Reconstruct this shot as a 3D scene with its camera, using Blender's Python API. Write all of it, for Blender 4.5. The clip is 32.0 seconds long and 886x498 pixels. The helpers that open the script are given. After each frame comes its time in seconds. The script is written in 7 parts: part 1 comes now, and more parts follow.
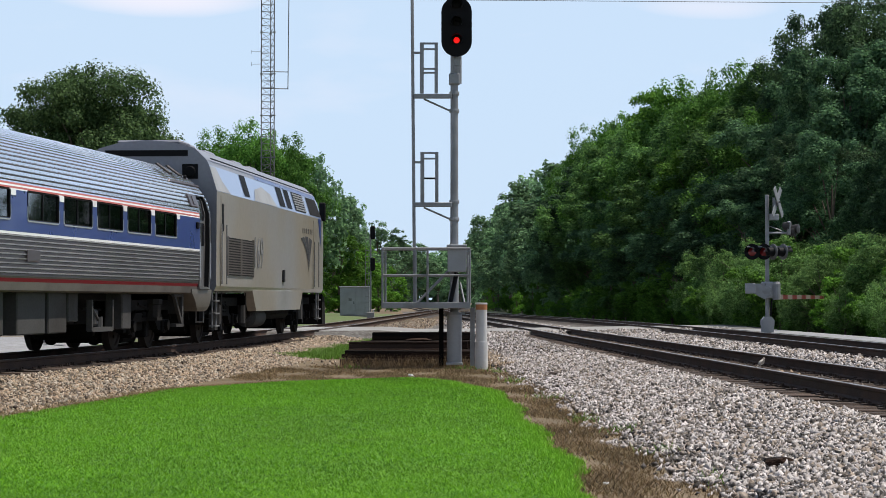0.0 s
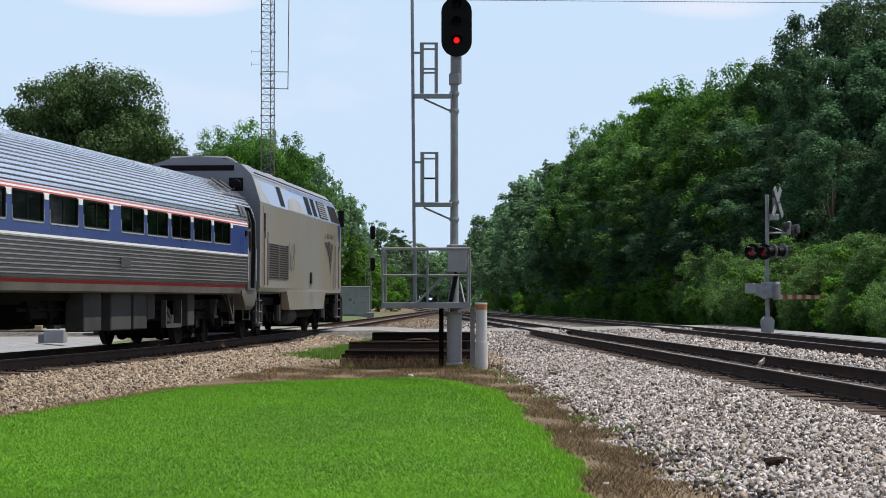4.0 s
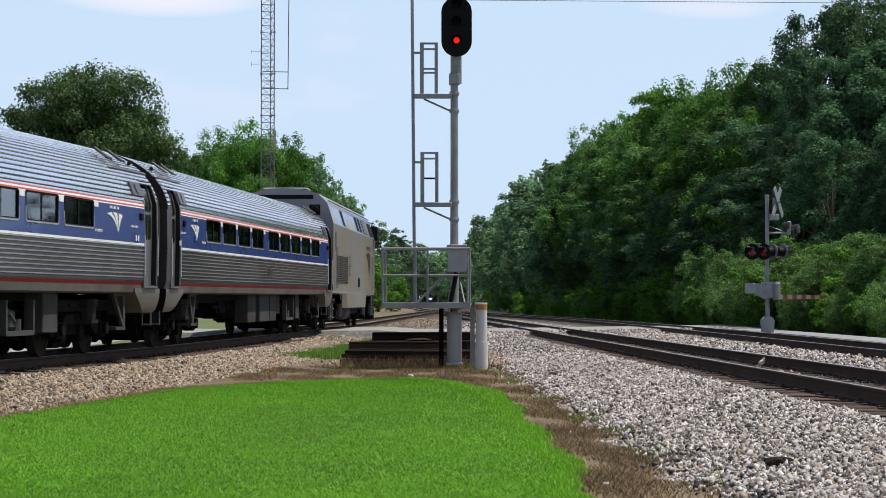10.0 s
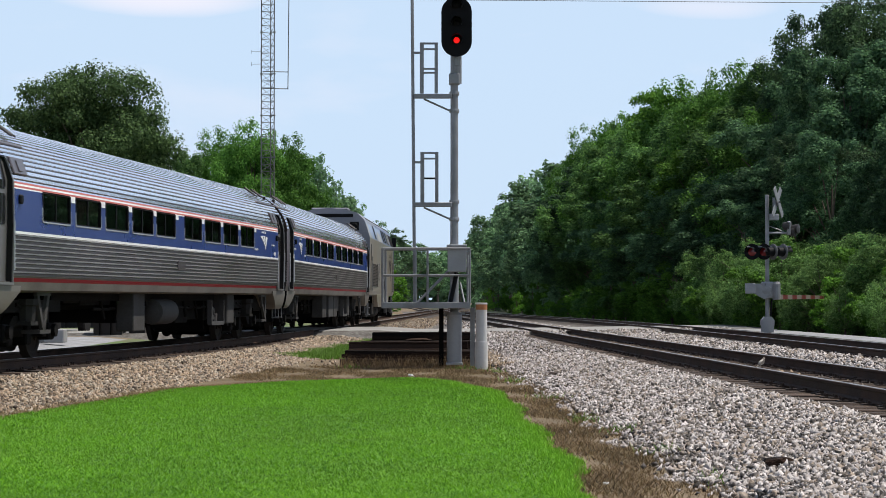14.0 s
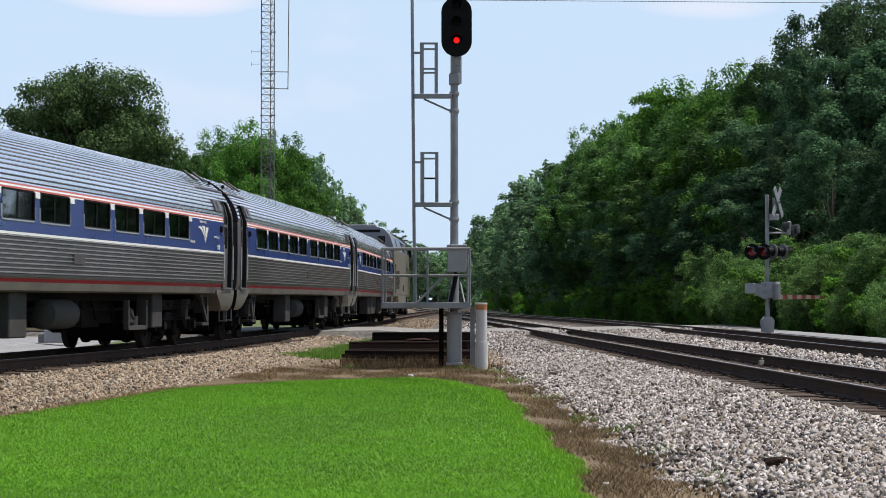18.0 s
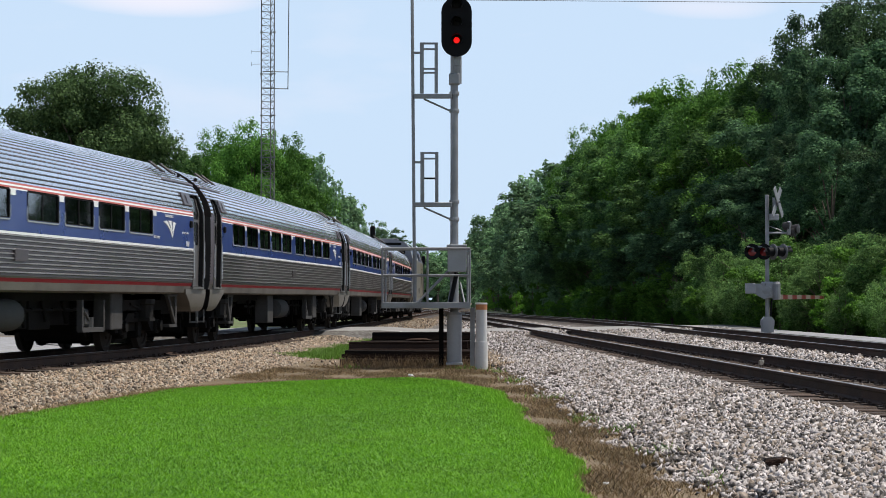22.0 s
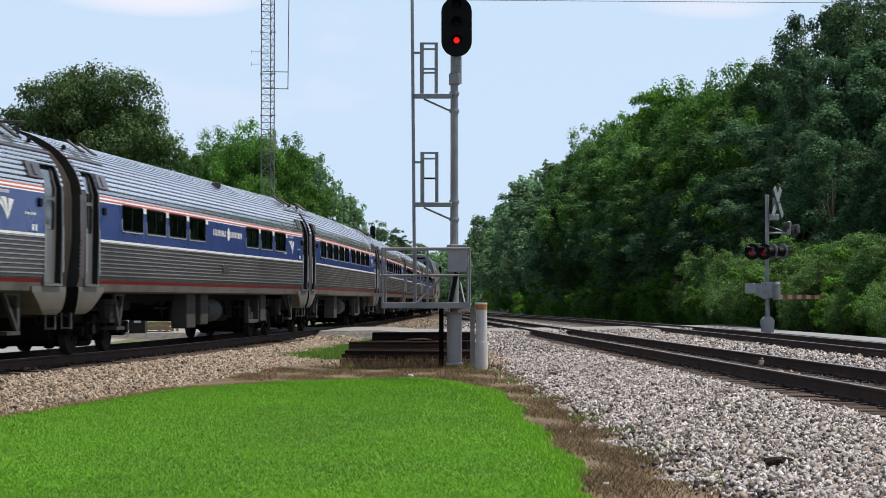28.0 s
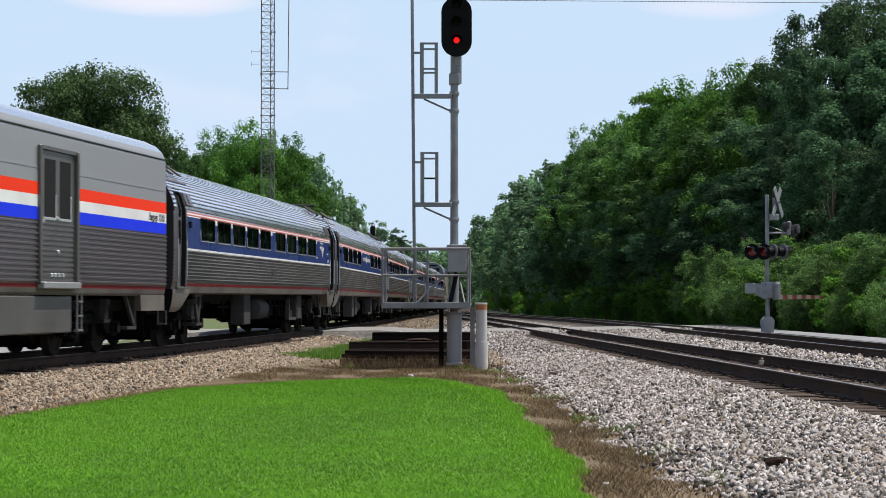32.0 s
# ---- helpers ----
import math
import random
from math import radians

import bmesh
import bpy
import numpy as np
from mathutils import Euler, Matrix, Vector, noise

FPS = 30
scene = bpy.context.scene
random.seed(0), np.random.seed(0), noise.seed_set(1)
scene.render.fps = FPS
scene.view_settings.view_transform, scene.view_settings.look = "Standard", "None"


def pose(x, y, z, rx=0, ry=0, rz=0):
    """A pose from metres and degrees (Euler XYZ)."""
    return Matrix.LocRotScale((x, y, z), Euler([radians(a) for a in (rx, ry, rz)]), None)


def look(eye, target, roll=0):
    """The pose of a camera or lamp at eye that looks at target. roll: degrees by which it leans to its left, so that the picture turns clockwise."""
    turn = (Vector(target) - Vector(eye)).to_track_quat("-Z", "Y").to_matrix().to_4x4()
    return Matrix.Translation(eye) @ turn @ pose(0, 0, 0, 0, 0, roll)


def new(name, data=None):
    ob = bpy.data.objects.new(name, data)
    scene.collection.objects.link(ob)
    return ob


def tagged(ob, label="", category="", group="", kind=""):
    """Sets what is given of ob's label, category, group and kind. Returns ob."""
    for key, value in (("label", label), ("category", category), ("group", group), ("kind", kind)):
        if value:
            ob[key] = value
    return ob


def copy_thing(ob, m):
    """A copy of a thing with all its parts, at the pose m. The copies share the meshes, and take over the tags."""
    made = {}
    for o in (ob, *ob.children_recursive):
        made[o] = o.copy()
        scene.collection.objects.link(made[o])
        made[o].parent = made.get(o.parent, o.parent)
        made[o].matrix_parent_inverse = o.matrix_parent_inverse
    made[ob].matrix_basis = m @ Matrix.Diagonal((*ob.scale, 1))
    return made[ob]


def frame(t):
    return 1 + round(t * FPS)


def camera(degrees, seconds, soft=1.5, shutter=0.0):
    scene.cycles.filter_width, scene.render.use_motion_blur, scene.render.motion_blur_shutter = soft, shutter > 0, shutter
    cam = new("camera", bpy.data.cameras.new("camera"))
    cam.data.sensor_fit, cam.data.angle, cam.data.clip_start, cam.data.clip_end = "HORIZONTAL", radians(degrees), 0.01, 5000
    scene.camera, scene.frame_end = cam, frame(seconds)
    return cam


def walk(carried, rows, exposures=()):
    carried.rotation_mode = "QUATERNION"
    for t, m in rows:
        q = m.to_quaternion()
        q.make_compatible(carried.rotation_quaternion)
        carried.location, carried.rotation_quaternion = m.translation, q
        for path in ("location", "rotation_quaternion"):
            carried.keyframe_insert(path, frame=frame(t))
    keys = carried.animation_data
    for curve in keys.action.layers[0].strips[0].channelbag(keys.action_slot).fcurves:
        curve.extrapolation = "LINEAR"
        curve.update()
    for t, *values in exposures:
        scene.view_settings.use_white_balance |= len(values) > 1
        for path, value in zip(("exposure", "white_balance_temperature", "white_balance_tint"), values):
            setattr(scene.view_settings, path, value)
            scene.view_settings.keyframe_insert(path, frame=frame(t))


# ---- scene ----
# ---------------------------------------------------------------- camera
EYE_Z = 0.95
cam = camera(22.18, 32.0, soft=0.65, shutter=0.4)
walk(cam, [(0.0, pose(0, 0, EYE_Z, 91.351, 0, 0)), (32.0, pose(0, 0, EYE_Z, 91.351, 0, 0))],
     exposures=[(0.0, 0.10, 6500, 10), (32.0, 0.10, 6500, 10)])

# ---------------------------------------------------------------- light
SUN_ELEV, SUN_AZ = 66.0, 80.0          # azimuth from +Y towards +X
world = bpy.data.worlds.new("world")
scene.world = world
world.use_nodes = True
_nt = world.node_tree
_nt.nodes.clear()
_sky = _nt.nodes.new("ShaderNodeTexSky")
_sky.sky_type, _sky.sun_disc = "NISHITA", False
_sky.sun_elevation, _sky.sun_rotation = radians(SUN_ELEV), radians(SUN_AZ)
_sky.air_density, _sky.dust_density, _sky.ozone_density = 1.0, 0.8, 1.5
_bg = _nt.nodes.new("ShaderNodeBackground")
_bg.inputs["Strength"].default_value = 0.09
_wo = _nt.nodes.new("ShaderNodeOutputWorld")
# a thin bright summer haze over the clear sky, with faint clouds in it
_haze = _nt.nodes.new("ShaderNodeMix")
_haze.data_type = "RGBA"
_haze.inputs["B"].default_value = (6.5, 8.25, 10.45, 1)
_tc, _cl, _cr = _nt.nodes.new("ShaderNodeTexCoord"), _nt.nodes.new("ShaderNodeTexNoise"), _nt.nodes.new("ShaderNodeValToRGB")
_up, _hr = _nt.nodes.new("ShaderNodeSeparateXYZ"), _nt.nodes.new("ShaderNodeValToRGB")
_nt.links.new(_tc.outputs["Generated"], _up.inputs[0])
_nt.links.new(_up.outputs["Z"], _hr.inputs[0])
_hr.color_ramp.interpolation = "EASE"                 # haze thins out with height
_hr.color_ramp.elements[0].position, _hr.color_ramp.elements[0].color = 0.10, (0.92, 0.92, 0.92, 1)
_hr.color_ramp.elements[1].position, _hr.color_ramp.elements[1].color = 0.65, (0.0, 0.0, 0.0, 1)
_nt.links.new(_hr.outputs[0], _haze.inputs["Factor"])
_cm = _nt.nodes.new("ShaderNodeMapping")
_cm.inputs["Scale"].default_value = (1, 1, 3.2)
_cm.inputs["Location"].default_value = (0.35, 0.0, 0.2)
_cl.inputs["Scale"].default_value, _cl.inputs["Detail"].default_value = 7.0, 6.0
_cr.color_ramp.elements[0].position, _cr.color_ramp.elements[1].position = 0.52, 0.80
_cr.color_ramp.elements[1].color = (0.55, 0.55, 0.55, 1)
_cloud = _nt.nodes.new("ShaderNodeMix")
_cloud.data_type = "RGBA"
_cloud.inputs["B"].default_value = (9.6, 9.4, 10.4, 1)
_nt.links.new(_tc.outputs["Generated"], _cm.inputs["Vector"])
_nt.links.new(_cm.outputs[0], _cl.inputs["Vector"])
_nt.links.new(_cl.outputs["Fac"], _cr.inputs[0])
# two soft bars of cloud low over the trees: across, up, half length, half depth, weight
_dir = _nt.nodes.new("ShaderNodeSeparateXYZ")
_wob = _nt.nodes.new("ShaderNodeVectorMath")
_wob.operation = "MULTIPLY_ADD"
_wob.inputs[1].default_value = (0.022, 0.0, 0.012)
_nt.links.new(_cl.outputs["Color"], _wob.inputs[0])
_nt.links.new(_tc.outputs["Generated"], _wob.inputs[2])
_nt.links.new(_wob.outputs[0], _dir.inputs[0])


def _sum(kind, a, b):
    node = _nt.nodes.new("ShaderNodeMath")
    node.operation = kind
    for slot, v in zip(node.inputs, (a, b)):
        if isinstance(v, (int, float)):
            slot.default_value = v
        else:
            _nt.links.new(v, slot)
    return node.outputs[0]


_veil = _cr.outputs[0]
for _x, _z, _w, _h, _k in ((-0.112, 0.139, 0.050, 0.0085, 0.85), (0.128, 0.1365, 0.034, 0.006, 0.5)):
    _u = _sum("POWER", _sum("ABSOLUTE", _sum("DIVIDE", _sum("SUBTRACT", _dir.outputs["X"], _x), _w), 0), 2)
    _v = _sum("POWER", _sum("ABSOLUTE", _sum("DIVIDE", _sum("SUBTRACT", _dir.outputs["Z"], _z), _h), 0), 2)
    _veil = _sum("MAXIMUM", _veil, _sum("MULTIPLY", _sum("MAXIMUM", _sum("SUBTRACT", 1.0, _sum("ADD", _u, _v)), 0.0), _k))
_nt.links.new(_sky.outputs[0], _haze.inputs["A"])
_nt.links.new(_veil, _cloud.inputs["Factor"])
_nt.links.new(_haze.outputs["Result"], _cloud.inputs["A"])
_nt.links.new(_cloud.outputs["Result"], _bg.inputs["Color"])
_nt.links.new(_bg.outputs[0], _wo.inputs["Surface"])
sun_data = bpy.data.lights.new("sun", "SUN")
sun_data.energy, sun_data.angle, sun_data.color = 5.0, radians(0.55), (1.0, 0.95, 0.87)
sun = new("sun", sun_data)
_e, _a = radians(SUN_ELEV), radians(SUN_AZ)
SUN_WAY = Vector((math.sin(_a) * math.cos(_e), math.cos(_a) * math.cos(_e), math.sin(_e)))
sun.matrix_world = look(SUN_WAY * 200, (0, 0, 0))


# ---------------------------------------------------------------- materials
def material(name, base, rough=0.6, metal=0.0, vary=0.25, scale=6.0, fine=60.0, bump=0.15, tint=None,
             tint_at=0.55, island=0.0, per_object=0.0, coat=0.0, translucent=0.0, stretch=(1, 1, 1), gloss_vary=0.1):
    m = bpy.data.materials.new(name)
    m.use_nodes = True
    nt = m.node_tree
    n, l = nt.nodes, nt.links
    b = n["Principled BSDF"]
    b.inputs["Roughness"].default_value, b.inputs["Metallic"].default_value = rough, metal
    b.inputs["Coat Weight"].default_value = coat
    tc, mp = n.new("ShaderNodeTexCoord"), n.new("ShaderNodeMapping")
    mp.inputs["Scale"].default_value = stretch
    l.new(tc.outputs["Object"], mp.inputs["Vector"])

    def noise_node(s, detail=4.0):
        t = n.new("ShaderNodeTexNoise")
        t.inputs["Scale"].default_value, t.inputs["Detail"].default_value = s, detail
        l.new(mp.outputs[0], t.inputs["Vector"])
        return t

    big, small = noise_node(scale), noise_node(fine, 3.0)
    val = n.new("ShaderNodeMath")
    val.operation = "MULTIPLY_ADD"
    add = n.new("ShaderNodeMath")
    l.new(big.outputs["Fac"], add.inputs[0])
    l.new(small.outputs["Fac"], add.inputs[1])
    l.new(add.outputs[0], val.inputs[0])
    val.inputs[1].default_value, val.inputs[2].default_value = 1.6 * vary, 1.0 - 1.6 * vary
    last = val.outputs[0]
    for amount, node, out in ((island, "ShaderNodeNewGeometry", "Random Per Island"), (per_object, "ShaderNodeObjectInfo", "Random")):
        if amount:
            g = n.new(node)
            k = n.new("ShaderNodeMath")
            k.operation = "MULTIPLY_ADD"
            l.new(g.outputs[out], k.inputs[0])
            k.inputs[1].default_value, k.inputs[2].default_value = 2 * amount, 1 - amount
            mm = n.new("ShaderNodeMath")
            mm.operation = "MULTIPLY"
            l.new(last, mm.inputs[0])
            l.new(k.outputs[0], mm.inputs[1])
            last = mm.outputs[0]
    col = n.new("ShaderNodeMix")
    col.data_type = "RGBA"
    col.inputs["A"].default_value = (*base, 1)
    col.inputs["B"].default_value = (*(tint or base), 1)
    ramp = n.new("ShaderNodeValToRGB")
    ramp.color_ramp.elements[0].position, ramp.color_ramp.elements[1].position = tint_at - 0.12, tint_at + 0.12
    if island and tint:
        g = n.new("ShaderNodeNewGeometry")
        l.new(g.outputs["Random Per Island"], ramp.inputs[0])
    else:
        l.new(noise_node(scale * 0.37 + 0.05, 5.0).outputs["Fac"], ramp.inputs[0])
    l.new(ramp.outputs[0], col.inputs["Factor"])
    mul = n.new("ShaderNodeVectorMath")
    mul.operation = "SCALE"
    l.new(col.outputs["Result"], mul.inputs[0])
    l.new(last, mul.inputs["Scale"])
    l.new(mul.outputs[0], b.inputs["Base Color"])
    if gloss_vary:
        r = n.new("ShaderNodeMath")
        r.operation = "MULTIPLY_ADD"
        l.new(big.outputs["Fac"], r.inputs[0])
        r.inputs[1].default_value, r.inputs[2].default_value = 2 * gloss_vary, rough - gloss_vary
        l.new(r.outputs[0], b.inputs["Roughness"])
    if bump:
        bp = n.new("ShaderNodeBump")
        bp.inputs["Strength"].default_value, bp.inputs["Distance"].default_value = bump, 0.02
        l.new(small.outputs["Fac"], bp.inputs["Height"])
        l.new(bp.outputs[0], b.inputs["Normal"])
    if translucent:
        tr, mix = n.new("ShaderNodeBsdfTranslucent"), n.new("ShaderNodeMixShader")
        l.new(mul.outputs[0], tr.inputs["Color"])
        mix.inputs[0].default_value = translucent
        l.new(b.outputs[0], mix.inputs[1])
        l.new(tr.outputs[0], mix.inputs[2])
        l.new(mix.outputs[0], n["Material Output"].inputs["Surface"])
    return m


def glow(name, colour, strength):
    m = bpy.data.materials.new(name)
    m.use_nodes = True
    b = m.node_tree.nodes["Principled BSDF"]
    b.inputs["Base Color"].default_value = (*colour, 1)
    b.inputs["Emission Color"].default_value = (*colour, 1)
    b.inputs["Emission Strength"].default_value = strength
    return m


def glass(name, colour, rough=0.03):
    m = bpy.data.materials.new(name)
    m.use_nodes = True
    b = m.node_tree.nodes["Principled BSDF"]
    b.inputs["Base Color"].default_value = (*colour, 1)
    b.inputs["Roughness"].default_value = rough
    b.inputs["Transmission Weight"].default_value = 1.0
    b.inputs["IOR"].default_value = 1.5
    return m


M = {}
M["dirt"] = material("dirt_dry_grass", (0.115, 0.082, 0.044), 0.95, vary=0.5, scale=1.6, fine=25, bump=0.8, tint=(0.18, 0.13, 0.075))
M["lawn"] = material("lawn_turf", (0.078, 0.205, 0.006), 0.9, vary=0.3, scale=0.9, fine=40, bump=0.7, tint=(0.105, 0.245, 0.008))
M["blade"] = material("grass_blade", (0.056, 0.198, 0.004), 0.8, vary=0.48, scale=0.42, fine=2.4, bump=0, island=0.38, tint=(0.135, 0.31, 0.008), tint_at=0.54, translucent=0.4)
M["lush"] = material("lush_edge_grass", (0.145, 0.37, 0.010), 0.75, vary=0.25, scale=0.6, fine=3.5, bump=0, island=0.4, tint=(0.19, 0.40, 0.03), tint_at=0.6, translucent=0.35)
M["straw"] = material("dead_grass", (0.26, 0.175, 0.085), 0.8, vary=0.25, scale=0.7, fine=4, bump=0, island=0.45, tint=(0.15, 0.10, 0.052), translucent=0.25)
M["straw_dark"] = material("withered_weed", (0.075, 0.052, 0.028), 0.9, vary=0.3, scale=0.7, fine=4, bump=0, island=0.5, tint=(0.13, 0.10, 0.045), translucent=0.15)
M["weed"] = material("weed_leaf", (0.115, 0.23, 0.025), 0.7, vary=0.25, scale=2, fine=9, bump=0, island=0.35, translucent=0.3)
M["stone"] = material("ballast_stone", (0.54, 0.497, 0.482), 0.9, vary=0.25, scale=4, fine=70, bump=0.35, island=0.5, tint=(0.22, 0.195, 0.18), tint_at=0.66)
M["stone_tan"] = material("ballast_stone_tan", (0.41, 0.350, 0.275), 0.9, vary=0.25, scale=4, fine=70, bump=0.35, island=0.6, tint=(0.20, 0.145, 0.095), tint_at=0.64)
M["stone_dark"] = material("dark_ballast_stone", (0.095, 0.083, 0.075), 0.9, vary=0.3, scale=4, fine=70, bump=0.35, island=0.6, tint=(0.18, 0.145, 0.115), tint_at=0.6)
M["stone_rust"] = material("rusty_ballast_stone", (0.120, 0.090, 0.065), 0.9, vary=0.3, scale=4, fine=70, bump=0.35, island=0.6, tint=(0.22, 0.160, 0.108), tint_at=0.6)
M["bed"] = material("ballast_bed", (0.13, 0.122, 0.113), 0.95, vary=0.65, scale=13, fine=30, bump=1.0, tint=(0.075, 0.066, 0.058))
M["bed_tan"] = material("ballast_bed_tan", (0.125, 0.098, 0.070), 0.95, vary=0.65, scale=13, fine=30, bump=1.0, tint=(0.08, 0.056, 0.04))
M["bed_oily"] = material("oily_track_bed", (0.062, 0.049, 0.040), 0.95, vary=0.6, scale=9, fine=30, bump=1.0, tint=(0.038, 0.030, 0.025))
M["rail"] = material("rusty_rail", (0.050, 0.033, 0.026), 0.8, metal=0.1, vary=0.35, scale=3, fine=45, bump=0.3, tint=(0.075, 0.045, 0.032))
M["railhead"] = material("worn_rail_head", (0.36, 0.34, 0.33), 0.38, metal=0.9, vary=0.2, scale=2, fine=40, bump=0.05)
M["tie"] = material("weathered_tie", (0.045, 0.030, 0.022), 0.9, vary=0.4, scale=5, fine=50, bump=0.5, tint=(0.10, 0.062, 0.040), tint_at=0.6, per_object=0.5, stretch=(0.4, 3, 3))
M["plate"] = material("rusty_plate", (0.045, 0.028, 0.020), 0.8, metal=0.3, vary=0.3, scale=10, fine=60, bump=0.3)
M["concrete"] = material("road_concrete", (0.25, 0.24, 0.225), 0.9, vary=0.3, scale=0.6, fine=12, bump=0.25, tint=(0.19, 0.182, 0.17))
M["gravel_lot"] = material("pale_gravel", (0.25, 0.25, 0.26), 0.95, vary=0.55, scale=3.5, fine=16, bump=0.8, tint=(0.20, 0.197, 0.197))
M["litter"] = material("forest_floor", (0.045, 0.042, 0.022), 0.95, vary=0.4, scale=1.0, fine=12, bump=0.8, tint=(0.05, 0.075, 0.02))
M["bark"] = material("bark", (0.11, 0.085, 0.065), 0.95, vary=0.4, scale=3, fine=25, bump=0.8, stretch=(1, 1, 0.3))
# Far leaves paler and bluer: distance haze put into colour; mid and dark bluish too.
for _n, _b, _t in (("leaf_mid", (0.079, 0.180, 0.052), (0.130, 0.252, 0.064)), ("leaf_dark", (0.050, 0.110, 0.054), (0.076, 0.152, 0.064)),
                   ("leaf_oak", (0.095, 0.174, 0.061), (0.139, 0.232, 0.079)), ("leaf_maple", (0.072, 0.180, 0.031), (0.106, 0.234, 0.038)),
                   ("leaf_bright", (0.079, 0.194, 0.023), (0.116, 0.252, 0.029)), ("leaf_pine", (0.044, 0.084, 0.038), (0.063, 0.114, 0.046)),
                   ("leaf_hazed", (0.125, 0.225, 0.115), (0.165, 0.285, 0.130)), ("leaf_shrub", (0.098, 0.190, 0.052), (0.138, 0.240, 0.070))):
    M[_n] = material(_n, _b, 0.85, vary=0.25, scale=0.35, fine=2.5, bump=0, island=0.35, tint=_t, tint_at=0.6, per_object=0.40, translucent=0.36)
    M[_n].node_tree.nodes["Principled BSDF"].inputs["Specular IOR Level"].default_value = 0.2
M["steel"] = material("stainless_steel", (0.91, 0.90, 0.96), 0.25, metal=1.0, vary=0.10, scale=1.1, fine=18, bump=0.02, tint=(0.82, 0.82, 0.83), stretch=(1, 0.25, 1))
# Side steel, valley and ridge tones carry reflection, shade and highlight in their colour.
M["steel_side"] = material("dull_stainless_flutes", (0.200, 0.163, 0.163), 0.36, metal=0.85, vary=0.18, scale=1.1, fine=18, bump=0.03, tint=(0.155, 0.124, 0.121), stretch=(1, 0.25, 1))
M["dark_steel"] = material("shade_dark_steel", (0.045, 0.043, 0.042), 0.6, metal=0.4, vary=0.2, scale=1.1, fine=18, bump=0.03, tint=(0.03, 0.028, 0.026), stretch=(1, 0.25, 1))
M["flute"] = material("flute_edge_highlight", (0.54, 0.50, 0.48), 0.32, metal=0.85, vary=0.15, scale=1.1, fine=18, bump=0.02, tint=(0.38, 0.37, 0.355), stretch=(1, 0.25, 1))
M["skirt"] = material("grey_sill_paint", (0.145, 0.131, 0.114), 0.6, vary=0.2, scale=2, fine=25, bump=0.05, tint=(0.09, 0.08, 0.07))
M["step_steel"] = material("grey_step_steel", (0.19, 0.174, 0.152), 0.5, metal=0.5, vary=0.18, scale=2, fine=25, bump=0.04, tint=(0.13, 0.116, 0.10))
M["blue"] = material("blue_livery_paint", (0.024, 0.046, 0.185), 0.30, vary=0.08, scale=1.2, fine=20, bump=0.0, coat=0.2, tint=(0.029, 0.055, 0.20))
M["white"] = material("white_livery_paint", (0.78, 0.78, 0.77), 0.4, vary=0.06, scale=2, fine=20, bump=0.0, tint=(0.68, 0.67, 0.65))
M["red"] = material("red_livery_paint", (0.46, 0.10, 0.075), 0.4, vary=0.08, scale=2, fine=20, bump=0.0)
M["sill_red"] = material("dull_red_stripe", (0.17, 0.010, 0.014), 0.6, vary=0.12, scale=2, fine=20, bump=0.0)
M["bright_red"] = material("orange_red_paint", (0.86, 0.040, 0.008), 0.6, vary=0.05, scale=2, fine=20, bump=0.0)
M["bright_blue"] = material("bright_blue_paint", (0.010, 0.035, 0.74), 0.6, vary=0.05, scale=2, fine=20, bump=0.0)
M["loco"] = material("silver_loco_paint", (0.42, 0.41, 0.395), 0.34, metal=0.4, vary=0.18, scale=0.4, fine=9, bump=0.03, tint=(0.38, 0.325, 0.245), coat=0.25, tint_at=0.58)
M["loco_top"] = material("grey_loco_roof_paint", (0.20, 0.205, 0.23), 0.42, metal=0.1, vary=0.18, scale=0.9, fine=14, bump=0.03)
M["loco_blue"] = material("pale_blue_loco_paint", (0.24, 0.31, 0.47), 0.35, vary=0.12, scale=0.8, fine=14, bump=0.0, coat=0.3)
# Near-black underframe and box tones also carry the shade under the floors.
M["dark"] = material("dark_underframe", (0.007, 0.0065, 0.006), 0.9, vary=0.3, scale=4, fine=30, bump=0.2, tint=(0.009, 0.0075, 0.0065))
M["bogie_iron"] = material("oily_grey_iron", (0.030, 0.029, 0.027), 0.75, vary=0.35, scale=3, fine=25, bump=0.1, tint=(0.02, 0.018, 0.016))
M["underbox"] = material("dusty_underfloor_box", (0.060, 0.058, 0.056), 0.8, vary=0.35, scale=3, fine=25, bump=0.08, tint=(0.045, 0.041, 0.037))
M["bellows"] = material("dark_brown_bellows", (0.040, 0.032, 0.028), 0.9, vary=0.2, scale=6, fine=40, bump=0.1)
M["shed_wood"] = material("dark_shed_boards", (0.022, 0.019, 0.017), 0.9, vary=0.3, scale=2, fine=20, bump=0.2, tint=(0.032, 0.027, 0.023))
M["verge"] = material("worn_verge", (0.10, 0.115, 0.045), 0.95, vary=0.4, scale=0.8, fine=14, bump=0.7, tint=(0.07, 0.12, 0.025))
M["rubber"] = material("black_rubber", (0.016, 0.015, 0.015), 0.75, vary=0.2, scale=6, fine=40, bump=0.1)
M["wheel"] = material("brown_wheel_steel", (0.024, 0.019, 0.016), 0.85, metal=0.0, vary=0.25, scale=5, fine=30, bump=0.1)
M["boxgrey"] = material("grey_equipment_paint", (0.16, 0.16, 0.157), 0.6, vary=0.2, scale=3, fine=25, bump=0.08, tint=(0.11, 0.105, 0.10))
M["frame_white"] = material("window_trim_aluminium", (0.48, 0.49, 0.50), 0.4, metal=0.4, vary=0.08, scale=3, fine=20, bump=0.0)
